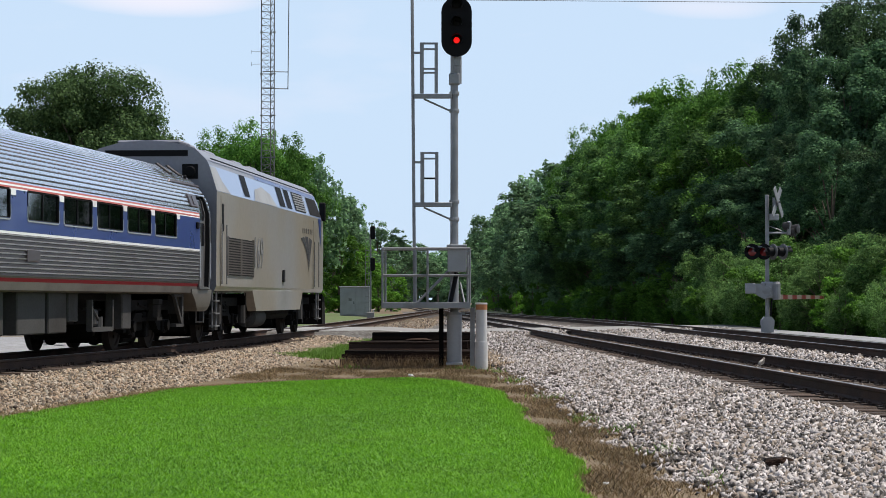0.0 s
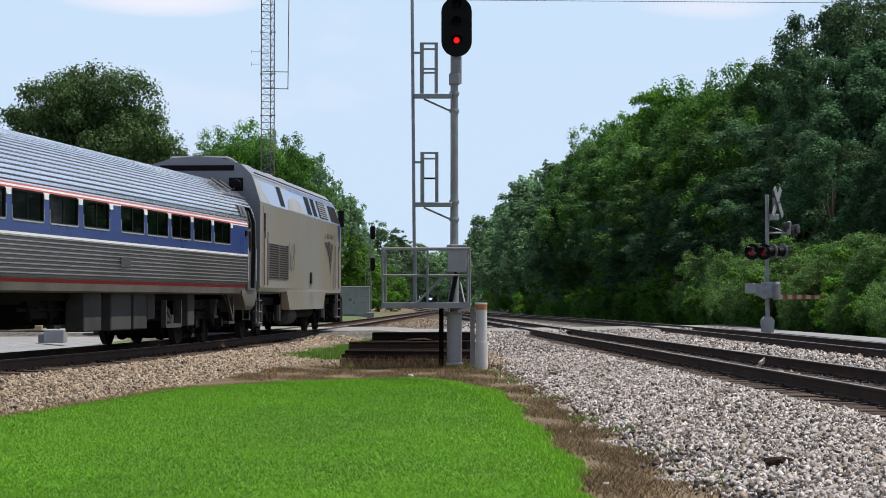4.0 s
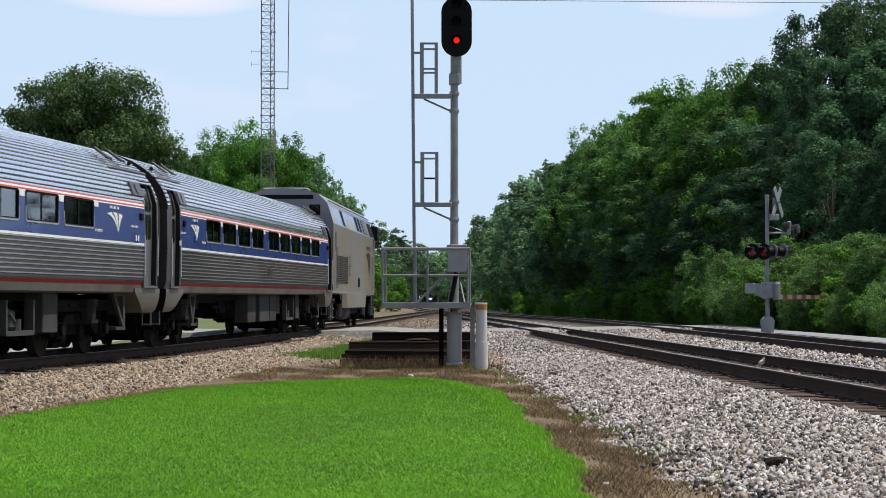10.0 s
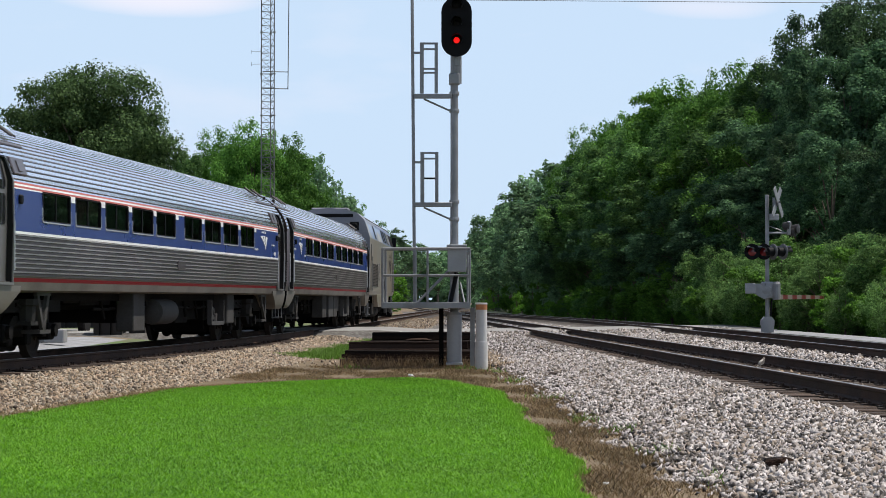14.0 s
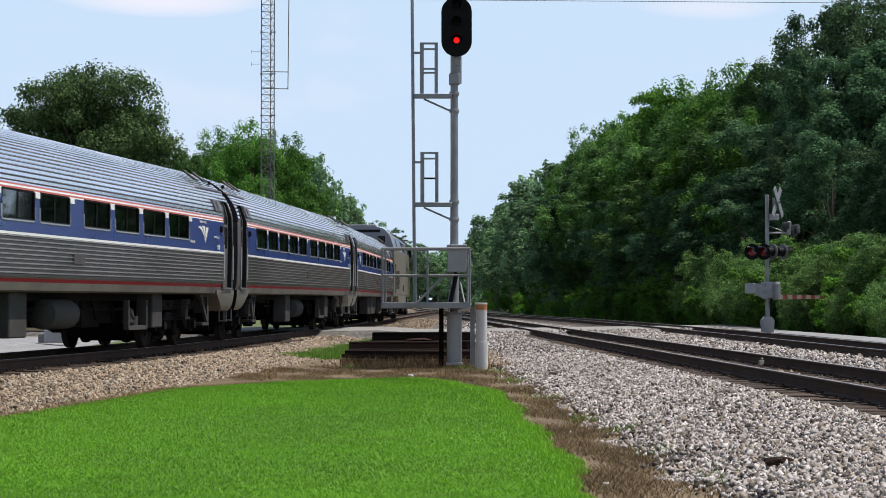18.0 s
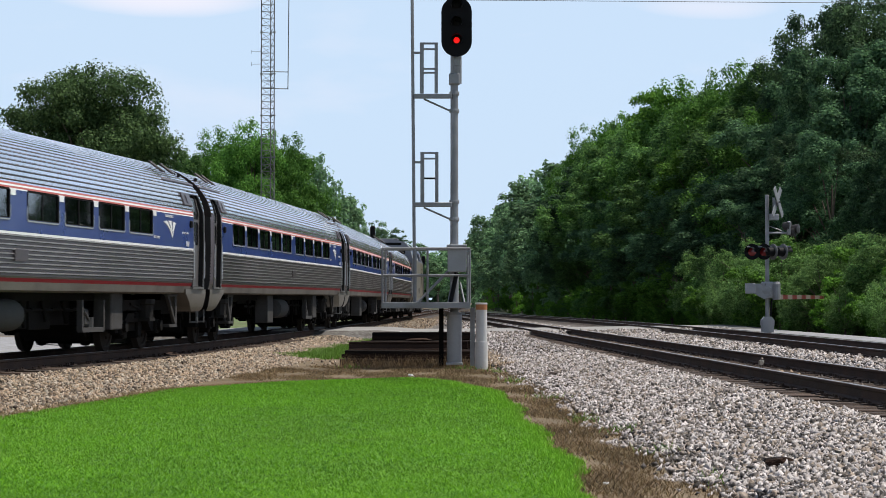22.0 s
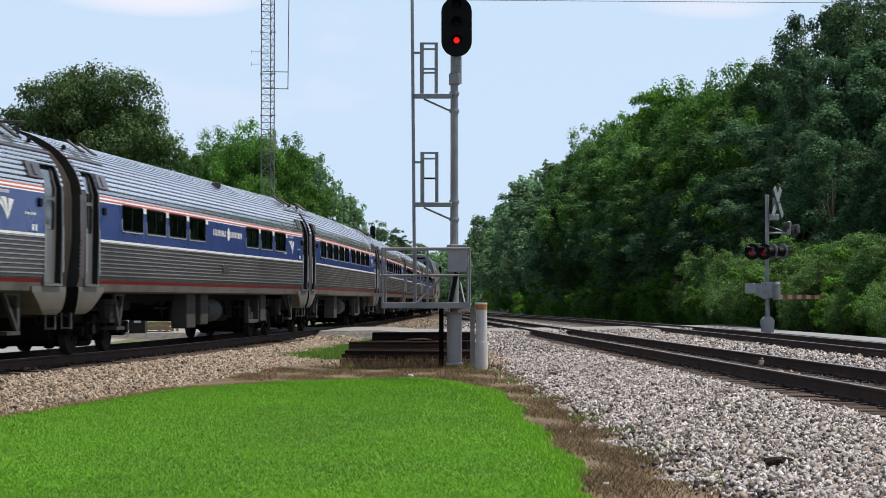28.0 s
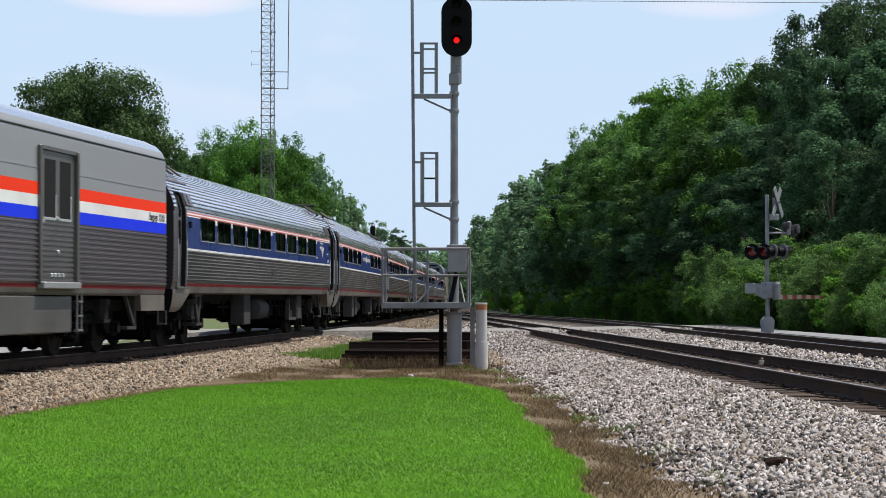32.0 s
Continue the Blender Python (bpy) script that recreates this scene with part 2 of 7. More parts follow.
M["interior"] = material("dim_interior", (0.22, 0.21, 0.21), 0.9, vary=0.2, scale=3, fine=20, bump=0.0)
M["seat"] = material("seat_fabric", (0.10, 0.10, 0.14), 0.9, vary=0.2, scale=5, fine=40, bump=0.1)
M["pane"] = glass("tinted_window_glass", (0.46, 0.46, 0.48))
M["door_steel"] = material("satin_door_steel", (0.27, 0.26, 0.255), 0.35, metal=0.7, vary=0.1, scale=2, fine=20, bump=0.0)
M["door_glass"] = material("dark_door_glass", (0.02, 0.021, 0.024), 0.06, vary=0.1, scale=2, fine=20, bump=0.0, coat=0.6, gloss_vary=0.0)
M["louvre"] = material("dusty_louvre_paint", (0.085, 0.072, 0.06), 0.6, vary=0.15, scale=3, fine=20, bump=0.0)
M["baggage"] = material("brushed_grey_panel", (0.34, 0.335, 0.335), 0.45, metal=0.5, vary=0.08, scale=1.2, fine=20, bump=0.02)
M["baggage_door"] = material("brown_grey_door_steel", (0.15, 0.14, 0.128), 0.45, metal=0.6, vary=0.18, scale=1.5, fine=20, bump=0.02, tint=(0.11, 0.10, 0.09))
M["galv"] = material("galvanised_steel", (0.25, 0.255, 0.26), 0.55, metal=0.4, vary=0.18, scale=6, fine=50, bump=0.08, tint=(0.19, 0.19, 0.19))
M["grey_paint"] = material("pale_grey_paint", (0.30, 0.305, 0.31), 0.55, vary=0.12, scale=3, fine=30, bump=0.05, tint=(0.25, 0.25, 0.25))
M["black"] = material("matt_black_paint", (0.006, 0.006, 0.0065), 0.6, vary=0.2, scale=5, fine=40, bump=0.05)
M["post_white"] = material("white_plastic_post", (0.52, 0.51, 0.49), 0.5, vary=0.1, scale=5, fine=40, bump=0.02, tint=(0.44, 0.43, 0.40))
M["orange"] = material("weathered_orange_band", (0.38, 0.15, 0.05), 0.6, vary=0.2, scale=8, fine=40, bump=0.05)
# Creosote base taken near black: it also carries the front faces' shade.
M["old_timber"] = material("creosoted_timber", (0.011, 0.0085, 0.0075), 0.9, vary=0.6, scale=3, fine=30, bump=0.9, tint=(0.052, 0.028, 0.018), tint_at=0.57, per_object=0.35, stretch=(0.25, 3, 3))
M["lamp_red"] = material("dark_red_lens", (0.16, 0.012, 0.015), 0.15, vary=0.1, scale=6, fine=40, bump=0.0, coat=0.6)
M["signal_red"] = glow("lit_red_signal_lens", (1.0, 0.012, 0.010), 0.85)
M["reflect_red"] = material("red_reflective_sheeting", (0.11, 0.022, 0.016), 0.5, vary=0.15, scale=8, fine=40, bump=0.0)
M["cream"] = material("dusty_white_sheeting", (0.17, 0.15, 0.12), 0.6, vary=0.15, scale=8, fine=40, bump=0.0)
M["truck_white"] = material("white_car_paint", (0.72, 0.72, 0.72), 0.3, vary=0.05, scale=2, fine=15, bump=0.0, coat=0.4)
M["pallet"] = material("pallet_wood", (0.36, 0.27, 0.16), 0.85, vary=0.25, scale=4, fine=40, bump=0.3, per_object=0.2)
M["bird_grey"] = material("grey_brown_plumage", (0.22, 0.185, 0.15), 0.9, vary=0.3, scale=40, fine=160, bump=0.3)
M["bird_pale"] = material("pale_plumage", (0.50, 0.46, 0.40), 0.9, vary=0.2, scale=40, fine=160, bump=0.2)
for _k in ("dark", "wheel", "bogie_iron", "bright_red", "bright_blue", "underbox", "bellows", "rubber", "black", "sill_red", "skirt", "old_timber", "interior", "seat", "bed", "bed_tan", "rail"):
    M[_k].node_tree.nodes["Principled BSDF"].inputs["Specular IOR Level"].default_value = 0.12     # low specular, so sky sheen does not lift these tones
M["pane"].node_tree.nodes["Principled BSDF"].inputs["IOR"].default_value = 2.0                    # coated double glazing


# ---------------------------------------------------------------- mesh building
class Geo:
    """Collects vertices, faces and material numbers of one mesh."""

    def __init__(self):
        self.v, self.f, self.m = [], [], []

    def add(self, verts, faces, mat=0, xf=None):
        k = len(self.v)
        self.v += [tuple(xf @ Vector(p)) for p in verts] if xf is not None else [tuple(p) for p in verts]
        self.f += [tuple(i + k for i in q) for q in faces]
        self.m += [mat] * len(faces)
        return self

    def box(self, x0, x1, y0, y1, z0, z1, mat=0, bev=0.0, xf=None):
        if bev <= 0:
            v = [(x, y, z) for z in (z0, z1) for y in (y0, y1) for x in (x0, x1)]
            q = [(0, 2, 3, 1), (4, 5, 7, 6), (0, 1, 5, 4), (2, 6, 7, 3), (0, 4, 6, 2), (1, 3, 7, 5)]
            return self.add(v, q, mat, xf)
        b = min(bev, (x1 - x0) / 2.1, (y1 - y0) / 2.1, (z1 - z0) / 2.1)
        v, q = [], []
        ring = lambda i, z: [(x0 + i, y0 + b, z), (x0 + b, y0 + i, z), (x1 - b, y0 + i, z), (x1 - i, y0 + b, z),
                             (x1 - i, y1 - b, z), (x1 - b, y1 - i, z), (x0 + b, y1 - i, z), (x0 + i, y1 - b, z)]
        v = ring(b, z0) + ring(0, z0 + b) + ring(0, z1 - b) + ring(b, z1)
        for k in range(3):
            for i in range(8):
                j = (i + 1) % 8
                q.append((k * 8 + i, k * 8 + j, k * 8 + 8 + j, k * 8 + 8 + i))
        q += [tuple(range(7, -1, -1)), tuple(range(24, 32))]
        return self.add(v, q, mat, xf)

    def tube(self, a, b, r, n=8, mat=0, r2=None, cap=True, xf=None):
        a, b = Vector(a), Vector(b)
        d = (b - a).normalized()
        u = d.orthogonal().normalized()
        w = d.cross(u)
        r2 = r if r2 is None else r2
        ca = [a + (u * math.cos(6.28318 * i / n) + w * math.sin(6.28318 * i / n)) * r for i in range(n)]
        cb = [b + (u * math.cos(6.28318 * i / n) + w * math.sin(6.28318 * i / n)) * r2 for i in range(n)]
        q = [(i, (i + 1) % n, n + (i + 1) % n, n + i) for i in range(n)]
        if cap:
            q += [tuple(range(n - 1, -1, -1)), tuple(range(n, 2 * n))]
        return self.add(ca + cb, q, mat, xf)

    def lathe(self, prof, n=16, mat=0, axis="z", at=(0, 0, 0)):
        """prof: (radius, along) pairs, turned round the axis through at."""
        v, q = [], []
        for r, t in prof:
            for i in range(n):
                c, s = math.cos(2 * math.pi * i / n) * r, math.sin(2 * math.pi * i / n) * r
                p = (c, s, t) if axis == "z" else ((t, c, s) if axis == "x" else (s, t, c))
                v.append((p[0] + at[0], p[1] + at[1], p[2] + at[2]))
        for k in range(len(prof) - 1):
            for i in range(n):
                j = (i + 1) % n
                q.append((k * n + i, k * n + j, k * n + n + j, k * n + n + i))
        q += [tuple(range(n - 1, -1, -1)), tuple(range((len(prof) - 1) * n, len(prof) * n))]
        return self.add(v, q, mat)

    def prism(self, poly, h0, h1, axis="x", mat=0, xf=None):
        """A flat outline pushed along an axis. poly: pairs in the other two axes, in order."""
        def put(p, h):
            return (h, p[0], p[1]) if axis == "x" else ((p[0], h, p[1]) if axis == "y" else (p[0], p[1], h))
        n = len(poly)
        v = [put(p, h0) for p in poly] + [put(p, h1) for p in poly]
        q = [(i, (i + 1) % n, n + (i + 1) % n, n + i) for i in range(n)]
        q += [tuple(range(n - 1, -1, -1)), tuple(range(n, 2 * n))]
        return self.add(v, q, mat, xf)


def mesh_of(name, geo, mats, smooth=False, fix=True):
    me = bpy.data.meshes.new(name)
    me.from_pydata(geo.v, [], geo.f)
    mats = mats if isinstance(mats, (list, tuple)) else [mats]
    for m in mats:
        me.materials.append(m)
    if len(mats) > 1:
        me.polygons.foreach_set("material_index", geo.m)
    if fix:
        bm = bmesh.new()
        bm.from_mesh(me)
        bmesh.ops.recalc_face_normals(bm, faces=bm.faces)
        bm.to_mesh(me)
        bm.free()
    if smooth:
        me.polygons.foreach_set("use_smooth", [True] * len(me.polygons))
        me.set_sharp_from_angle(angle=radians(35))
    me.update()
    return me


def part(name, geo, mats, parent, label="", smooth=False, at=None):
    ob = new(name, mesh_of(name, geo, mats, smooth))
    ob.parent = parent
    if at is not None:
        ob.matrix_basis = at
    return tagged(ob, label)


def part_on(name, me, parent, at=None, label=""):
    ob = new(name, me)
    ob.parent = parent
    if at is not None:
        ob.matrix_basis = at
    return tagged(ob, label)


def thing(name, label, category, at=None, group="", kind=""):
    ob = new(name)
    if at is not None:
        ob.matrix_basis = at
    return tagged(ob, label, category, group, kind)


def solid(name, geo, mats, label, category, at=None, group="", kind="", smooth=False):
    ob = new(name, mesh_of(name, geo, mats, smooth))
    if at is not None:
        ob.matrix_basis = at
    return tagged(ob, label, category, group, kind)


def fast_mesh(name, verts, faces, mat):
    """One mesh from arrays; faces all with the same number of corners."""
    me = bpy.data.meshes.new(name)
    nf, k = faces.shape
    me.vertices.add(len(verts))
    me.vertices.foreach_set("co", np.ascontiguousarray(verts, dtype=np.float32).ravel())
    me.loops.add(nf * k)
    me.loops.foreach_set("vertex_index", np.ascontiguousarray(faces, dtype=np.int32).ravel())
    me.polygons.add(nf)
    me.polygons.foreach_set("loop_start", np.arange(0, nf * k, k, dtype=np.int32))
    me.update(calc_edges=True)
    me.materials.append(mat)
    return me


# ---------------------------------------------------------------- the plan: tracks and heights
def track_z(d):
    """Rail top of the train's track: it climbs gently towards the road."""
    return np.interp(d, [30, 40, 48, 66, 80], [0.025, 0.035, 0.045, 0.085, 0.09])


COACH_LIFT = 0.055        # coach bodies ride a little high on their bogies


def near_side(d):
    """X of the train's near side at the distance d."""
    def cubic(t):
        u = (t - 60) / 50
        return -3.976 + 3.451 * u - 2.308 * u * u + 0.780 * u ** 3

    def slope(t):
        u = (t - 60) / 50
        return (3.451 - 4.616 * u + 2.340 * u * u) / 50
    d = np.asarray(d, float)
    return np.where(d > 115, cubic(115.0) + slope(115.0) * (d - 115),
                    np.where(d < 30, cubic(30.0) + slope(30.0) * (d - 30), cubic(np.clip(d, 30, 115))))


_D = np.linspace(-260, 700, 9601)
_X = near_side(_D)
_N = np.gradient(_X, _D)
_L = np.sqrt(1 + _N * _N)
_S = np.concatenate([[0], np.cumsum(np.hypot(np.diff(_X), np.diff(_D)))])
_S -= np.interp(60.0, _D, _S)
HALF = 1.55
_CX, _CY = _X - HALF / _L, _D + HALF * _N / _L      # centre line


def train_line(d):
    return np.interp(d, _CY, _CX)


def main_line(d):
    d = np.asarray(d, float)
    e = np.clip(d - 60, 0, None)
    return 5.60 - 0.031 * d + 0.00002 * np.minimum(e, 150) ** 2 + 0.755


def second_line(d):
    d = np.asarray(d, float)
    e = np.clip(d - 80, 0, None)
    bend = np.where(e < 62, 0.0004 * e * e, 0.0004 * 62 * 62 + 0.0496 * (e - 62))
    return np.maximum(9.30 - 0.0105 * d - bend + 0.755, main_line(d) + 0.3)


def ground_z(x, y):
    """Height of the bare ground."""
    y = np.asarray(y, float)
    x = np.asarray(x, float)
    near = -0.68 + 0.0065 * np.clip(y, -30, 50)
    t = np.clip((y - 48) / 22, 0, 1)
    t = t * t * (3 - 2 * t)
    z = near * (1 - t) + (-0.33) * t
    lot = np.clip((train_line(y) - 3.2 - x) / 2.5, 0, 1)       # beyond the train's track
    return z * (1 - lot) + np.maximum(z, -0.12) * lot


# ---------------------------------------------------------------- ground
def strip(name, pts_l, pts_r, lift, mat, label, kind="structure"):
    """A flat patch of the setting between two lines, on the ground."""
    g = Geo()
    for (a, b) in zip(pts_l, pts_r):
        for k in range(7):
            x, y = a[0] + (b[0] - a[0]) * k / 6, a[1] + (b[1] - a[1]) * k / 6
            g.v.append((x, y, float(ground_z(x, y)) + lift))
    for i in range(len(pts_l) - 1):
        for k in range(6):
            g.f.append((i * 7 + k, i * 7 + k + 1, i * 7 + 8 + k, i * 7 + 7 + k))
            g.m.append(0)
    return solid(name, g, mat, label, name.replace("_", " "), kind=kind)


def build_ground():
    xs = np.concatenate([[-3000, -1200, -500, -220, -120, -80], np.arange(-60, 61, 1.0), [80, 120, 220, 500, 1200, 3000]])
    ys = np.concatenate([[-2000, -600, -200, -80], np.arange(-40, 120, 1.0), [130, 150, 180, 220, 300, 420, 700, 1400, 2600, 4200]])
    gx, gy = np.meshgrid(xs, ys)
    gz = ground_z(gx, gy)
    v = np.stack([gx, gy, gz], -1).reshape(-1, 3)
    w = len(xs)
    i = (np.arange(len(ys) - 1)[:, None] * w + np.arange(w - 1)[None]).ravel()
    f = np.stack([i, i + 1, i + w + 1, i + w], -1)
    tagged(new("ground", fast_mesh("ground", v, f, M["dirt"])), "brown dry earth with dead grass and pine litter", "ground", kind="structure")


LAWN_Y = [10.0, 17.5, 21.3, 27.0, 33.5, 36.5, 38.6, 40.2]
LAWN_R = [1.05, 1.08, 1.15, 0.98, 0.89, 0.55, 0.15, -0.70]


def lawn_left(y):
    return np.interp(y, [8, 24, 28.3, 33, 36, 38.7, 40.2], [-7.4, -6.2, -5.5, -4.75, -4.3, -2.75, -0.9])


def build_lawn():
    ys = np.linspace(-40, 40.2, 90)
    wob = 0.07 * np.sin(ys * 1.3) + 0.03 * np.sin(ys * 5.1 + 1)
    r = np.interp(ys, LAWN_Y, LAWN_R) + wob
    left = np.minimum(lawn_left(ys), r - 0.05)
    strip("lawn", list(zip(left, ys)), list(zip(r, ys)), 0.02, M["lawn"], "freshly mown bright green lawn")


def scatter_blades(name, n, xy, height, width, lean, mat, label, rng, lift=0.0):
    """Single pointed blades standing on the ground."""
    x, y = xy
    z = ground_z(x, y) + lift
    a = rng.uniform(0, 6.283, n)
    h = height * rng.uniform(0.5, 1.25, n)
    wd = width * rng.uniform(0.7, 1.3, n)
    la = rng.uniform(0, 6.283, n)
    ln = lean * rng.uniform(0.2, 1, n) * h
    base = np.stack([x, y, z], -1)
    side = np.stack([np.cos(a), np.sin(a), 0 * a], -1) * wd[:, None] / 2
    tip = base + np.stack([np.cos(la) * ln, np.sin(la) * ln, h], -1)
    v = np.stack([base - side, base + side, tip], 1).reshape(-1, 3)
    f = np.arange(3 * n).reshape(-1, 3)
    tagged(new(name, fast_mesh(name, v, f, mat)), label, "grass", kind="stuff")


def build_grass():
    rng = np.random.default_rng(3)
    n = 430000
    y = 13 + 27.2 * rng.uniform(0, 1, n) ** 1.15
    wob = 0.07 * np.sin(y * 1.3) + 0.03 * np.sin(y * 5.1 + 1)
    r = np.interp(y, LAWN_Y, LAWN_R) + wob
    left = np.maximum(np.minimum(lawn_left(y), r - 0.05), -0.215 * y)
    x = left + (r - left) * rng.uniform(0, 1, n)
    scatter_blades("lawn_grass", n, (x, y), 0.024, 0.0105, 2.0, M["blade"], "short mown green grass blades", rng, 0.015)
    n = 14000
    y = 13 + 27 * rng.uniform(0, 1, n) ** 1.1
    r = np.interp(y, LAWN_Y, LAWN_R) - 0.1
    left = np.maximum(np.minimum(lawn_left(y), r - 0.05), -0.215 * y) + 0.1
    x = left + (r - left) * rng.uniform(0, 1, n)
    keep = np.sin(x * 1.1 + 1.7 * np.sin(y * 0.31)) + np.sin(y * 0.9 + x * 0.5) + rng.normal(0, 0.6, n) > 0
    x, y = x[keep], y[keep]
    scatter_blades("lawn_grass", len(x), (x, y), 0.045, 0.012, 1.5, M["lush"], "paler clippings and clover leaves in the lawn", rng, 0.015)
    # longer fringe on the lawn's right edge
    n = 20000
    y = 14 + 26 * rng.uniform(0, 1, n) ** 1.2
    x = np.interp(y, LAWN_Y, LAWN_R) + 0.07 * np.sin(y * 1.3) + 0.03 * np.sin(y * 5.1 + 1) - np.abs(rng.normal(0, 0.13, n)) + rng.normal(0.03, 0.04, n)
    scatter_blades("edge_grass", n, (x, y), 0.060, 0.013, 1.1, M["lush"], "longer bright green grass along the lawn edge", rng)
    # dead grass between lawn and ballast, in uneven mats
    for n, tall, mat, lab, cut in ((60000, 0.040, "straw", "brown dead grass beside the ballast", -0.5), (34000, 0.055, "straw_dark", "dark withered weeds and grass roots in the dirt", 0.35)):
        y = 14 + 33 * rng.uniform(0, 1, n) ** 1.25
        lo = np.interp(y, LAWN_Y + [47], LAWN_R + [-2.2])
        hi = main_line(y) - 3.45
        x = lo + (hi - lo) * rng.beta(1.1, 1.3, n)
        far = rng.uniform(0, 1, n) < 0.40
        y = np.where(far, rng.uniform(39.5, 46.5, n), y)
        x = np.where(far, rng.uniform(-4.2, 1.0, n), x)
        keep = np.sin(x * 5.1 + 1.3 * np.sin(y * 1.1)) + np.sin(y * 1.9 + x * 2.3 + cut) + rng.normal(0, 0.7, n) > cut
        scatter_blades("dead_grass", int(keep.sum()), (x[keep], y[keep]), tall, 0.011, 1.8, M[mat], lab, rng)
    n = 9000
    y = rng.uniform(26, 41, n)
    x = lawn_left(y) + rng.normal(-0.10, 0.16, n)
    scatter_blades("dead_grass", n, (x, y), 0.05, 0.011, 1.5, M["straw"], "brown dead grass along the ballast foot", rng)
    n = 900
    x, y = rng.uniform(-2.1, 0.7, n), rng.uniform(45.6, 46.4, n)
    scatter_blades("dead_grass", n, (x, y), 0.24, 0.014, 0.9, M["straw"], "taller dry grass in front of the timbers", rng)
    # green tufts by the road
    n = 30000
    y = rng.uniform(51.5, 71.5, n)
    x = train_line(y) + 2.50 + rng.uniform(0, 1, n) ** 1.2 * 2.0 + 0.25 * np.sin(y * 1.3)
    scatter_blades("verge_grass", n, (x, y), 0.15, 0.020, 0.9, M["weed"], "patchy green verge grass beside the track", rng)
    n = 420
    k = rng.integers(0, 9, n)
    cx, cy = np.array([2.05, 1.75, 2.2, 1.5, 1.2, 2.3, -1.8, 1.0, 0.4])[k], np.array([25.5, 27.5, 22.0, 33.0, 39.0, 19.0, 45.5, 43.5, 45.0])[k]
    scatter_blades("weeds", n, (cx + rng.normal(0, 0.14, n), cy + rng.normal(0, 0.25, n)), 0.11, 0.018, 1.1, M["weed"], "small green weeds in the gravel edge", rng)


# ---------------------------------------------------------------- tracks
def height_at(z, d):
    """A track's rail top at the distance d; z is one height, or a function of the distance."""
    return z(d) if callable(z) else z


def sweep(geo, line, d0, d1, step, prof, z, off, mat=0):
    """Push a cross-section (across, up) along a track line, at an offset from its centre."""
    ds = np.arange(d0, d1 + step, step)
    xs = line(ds)
    sl = np.gradient(xs, ds)
    n = len(prof)
    v = []
    for d, x, s in zip(ds, xs, sl):
        k = 1 / math.sqrt(1 + s * s)
        top = float(height_at(z, d))
        for a, u in prof:
            v.append((x + (off + a) * k, d - (off + a) * s * k, top + u))
    q = []
    for i in range(len(ds) - 1):
        for j in range(n):
            q.append((i * n + j, i * n + (j + 1) % n, i * n + n + (j + 1) % n, i * n + n + j))
    q += [tuple(range(n)), tuple(range(len(v) - 1, len(v) - n - 1, -1))]
    geo.add(v, q, mat)
    return geo


RAIL_PROFILE = [(-0.07, -0.172), (0.07, -0.172), (0.07, -0.160), (0.012, -0.140), (0.009, -0.050), (0.034, -0.036), (0.036, -0.008),
                (0.028, -0.003), (-0.028, -0.003), (-0.036, -0.008), (-0.034, -0.036), (-0.009, -0.050), (-0.012, -0.140), (-0.07, -0.160)]
HEAD_PROFILE = [(-0.026, -0.0035), (0.026, -0.0035), (0.024, 0.0), (-0.024, 0.0)]


def bed_height(off, z, foot_l, foot_r, gz):
    """Top of the ballast across the track."""
    a = np.abs(off)
    foot = np.where(off < 0, foot_l, foot_r)
    t = np.clip((a - 1.65) / (foot - 1.65), 0, 1)
    return (z - 0.225) * (1 - t) + (gz - 0.03) * t


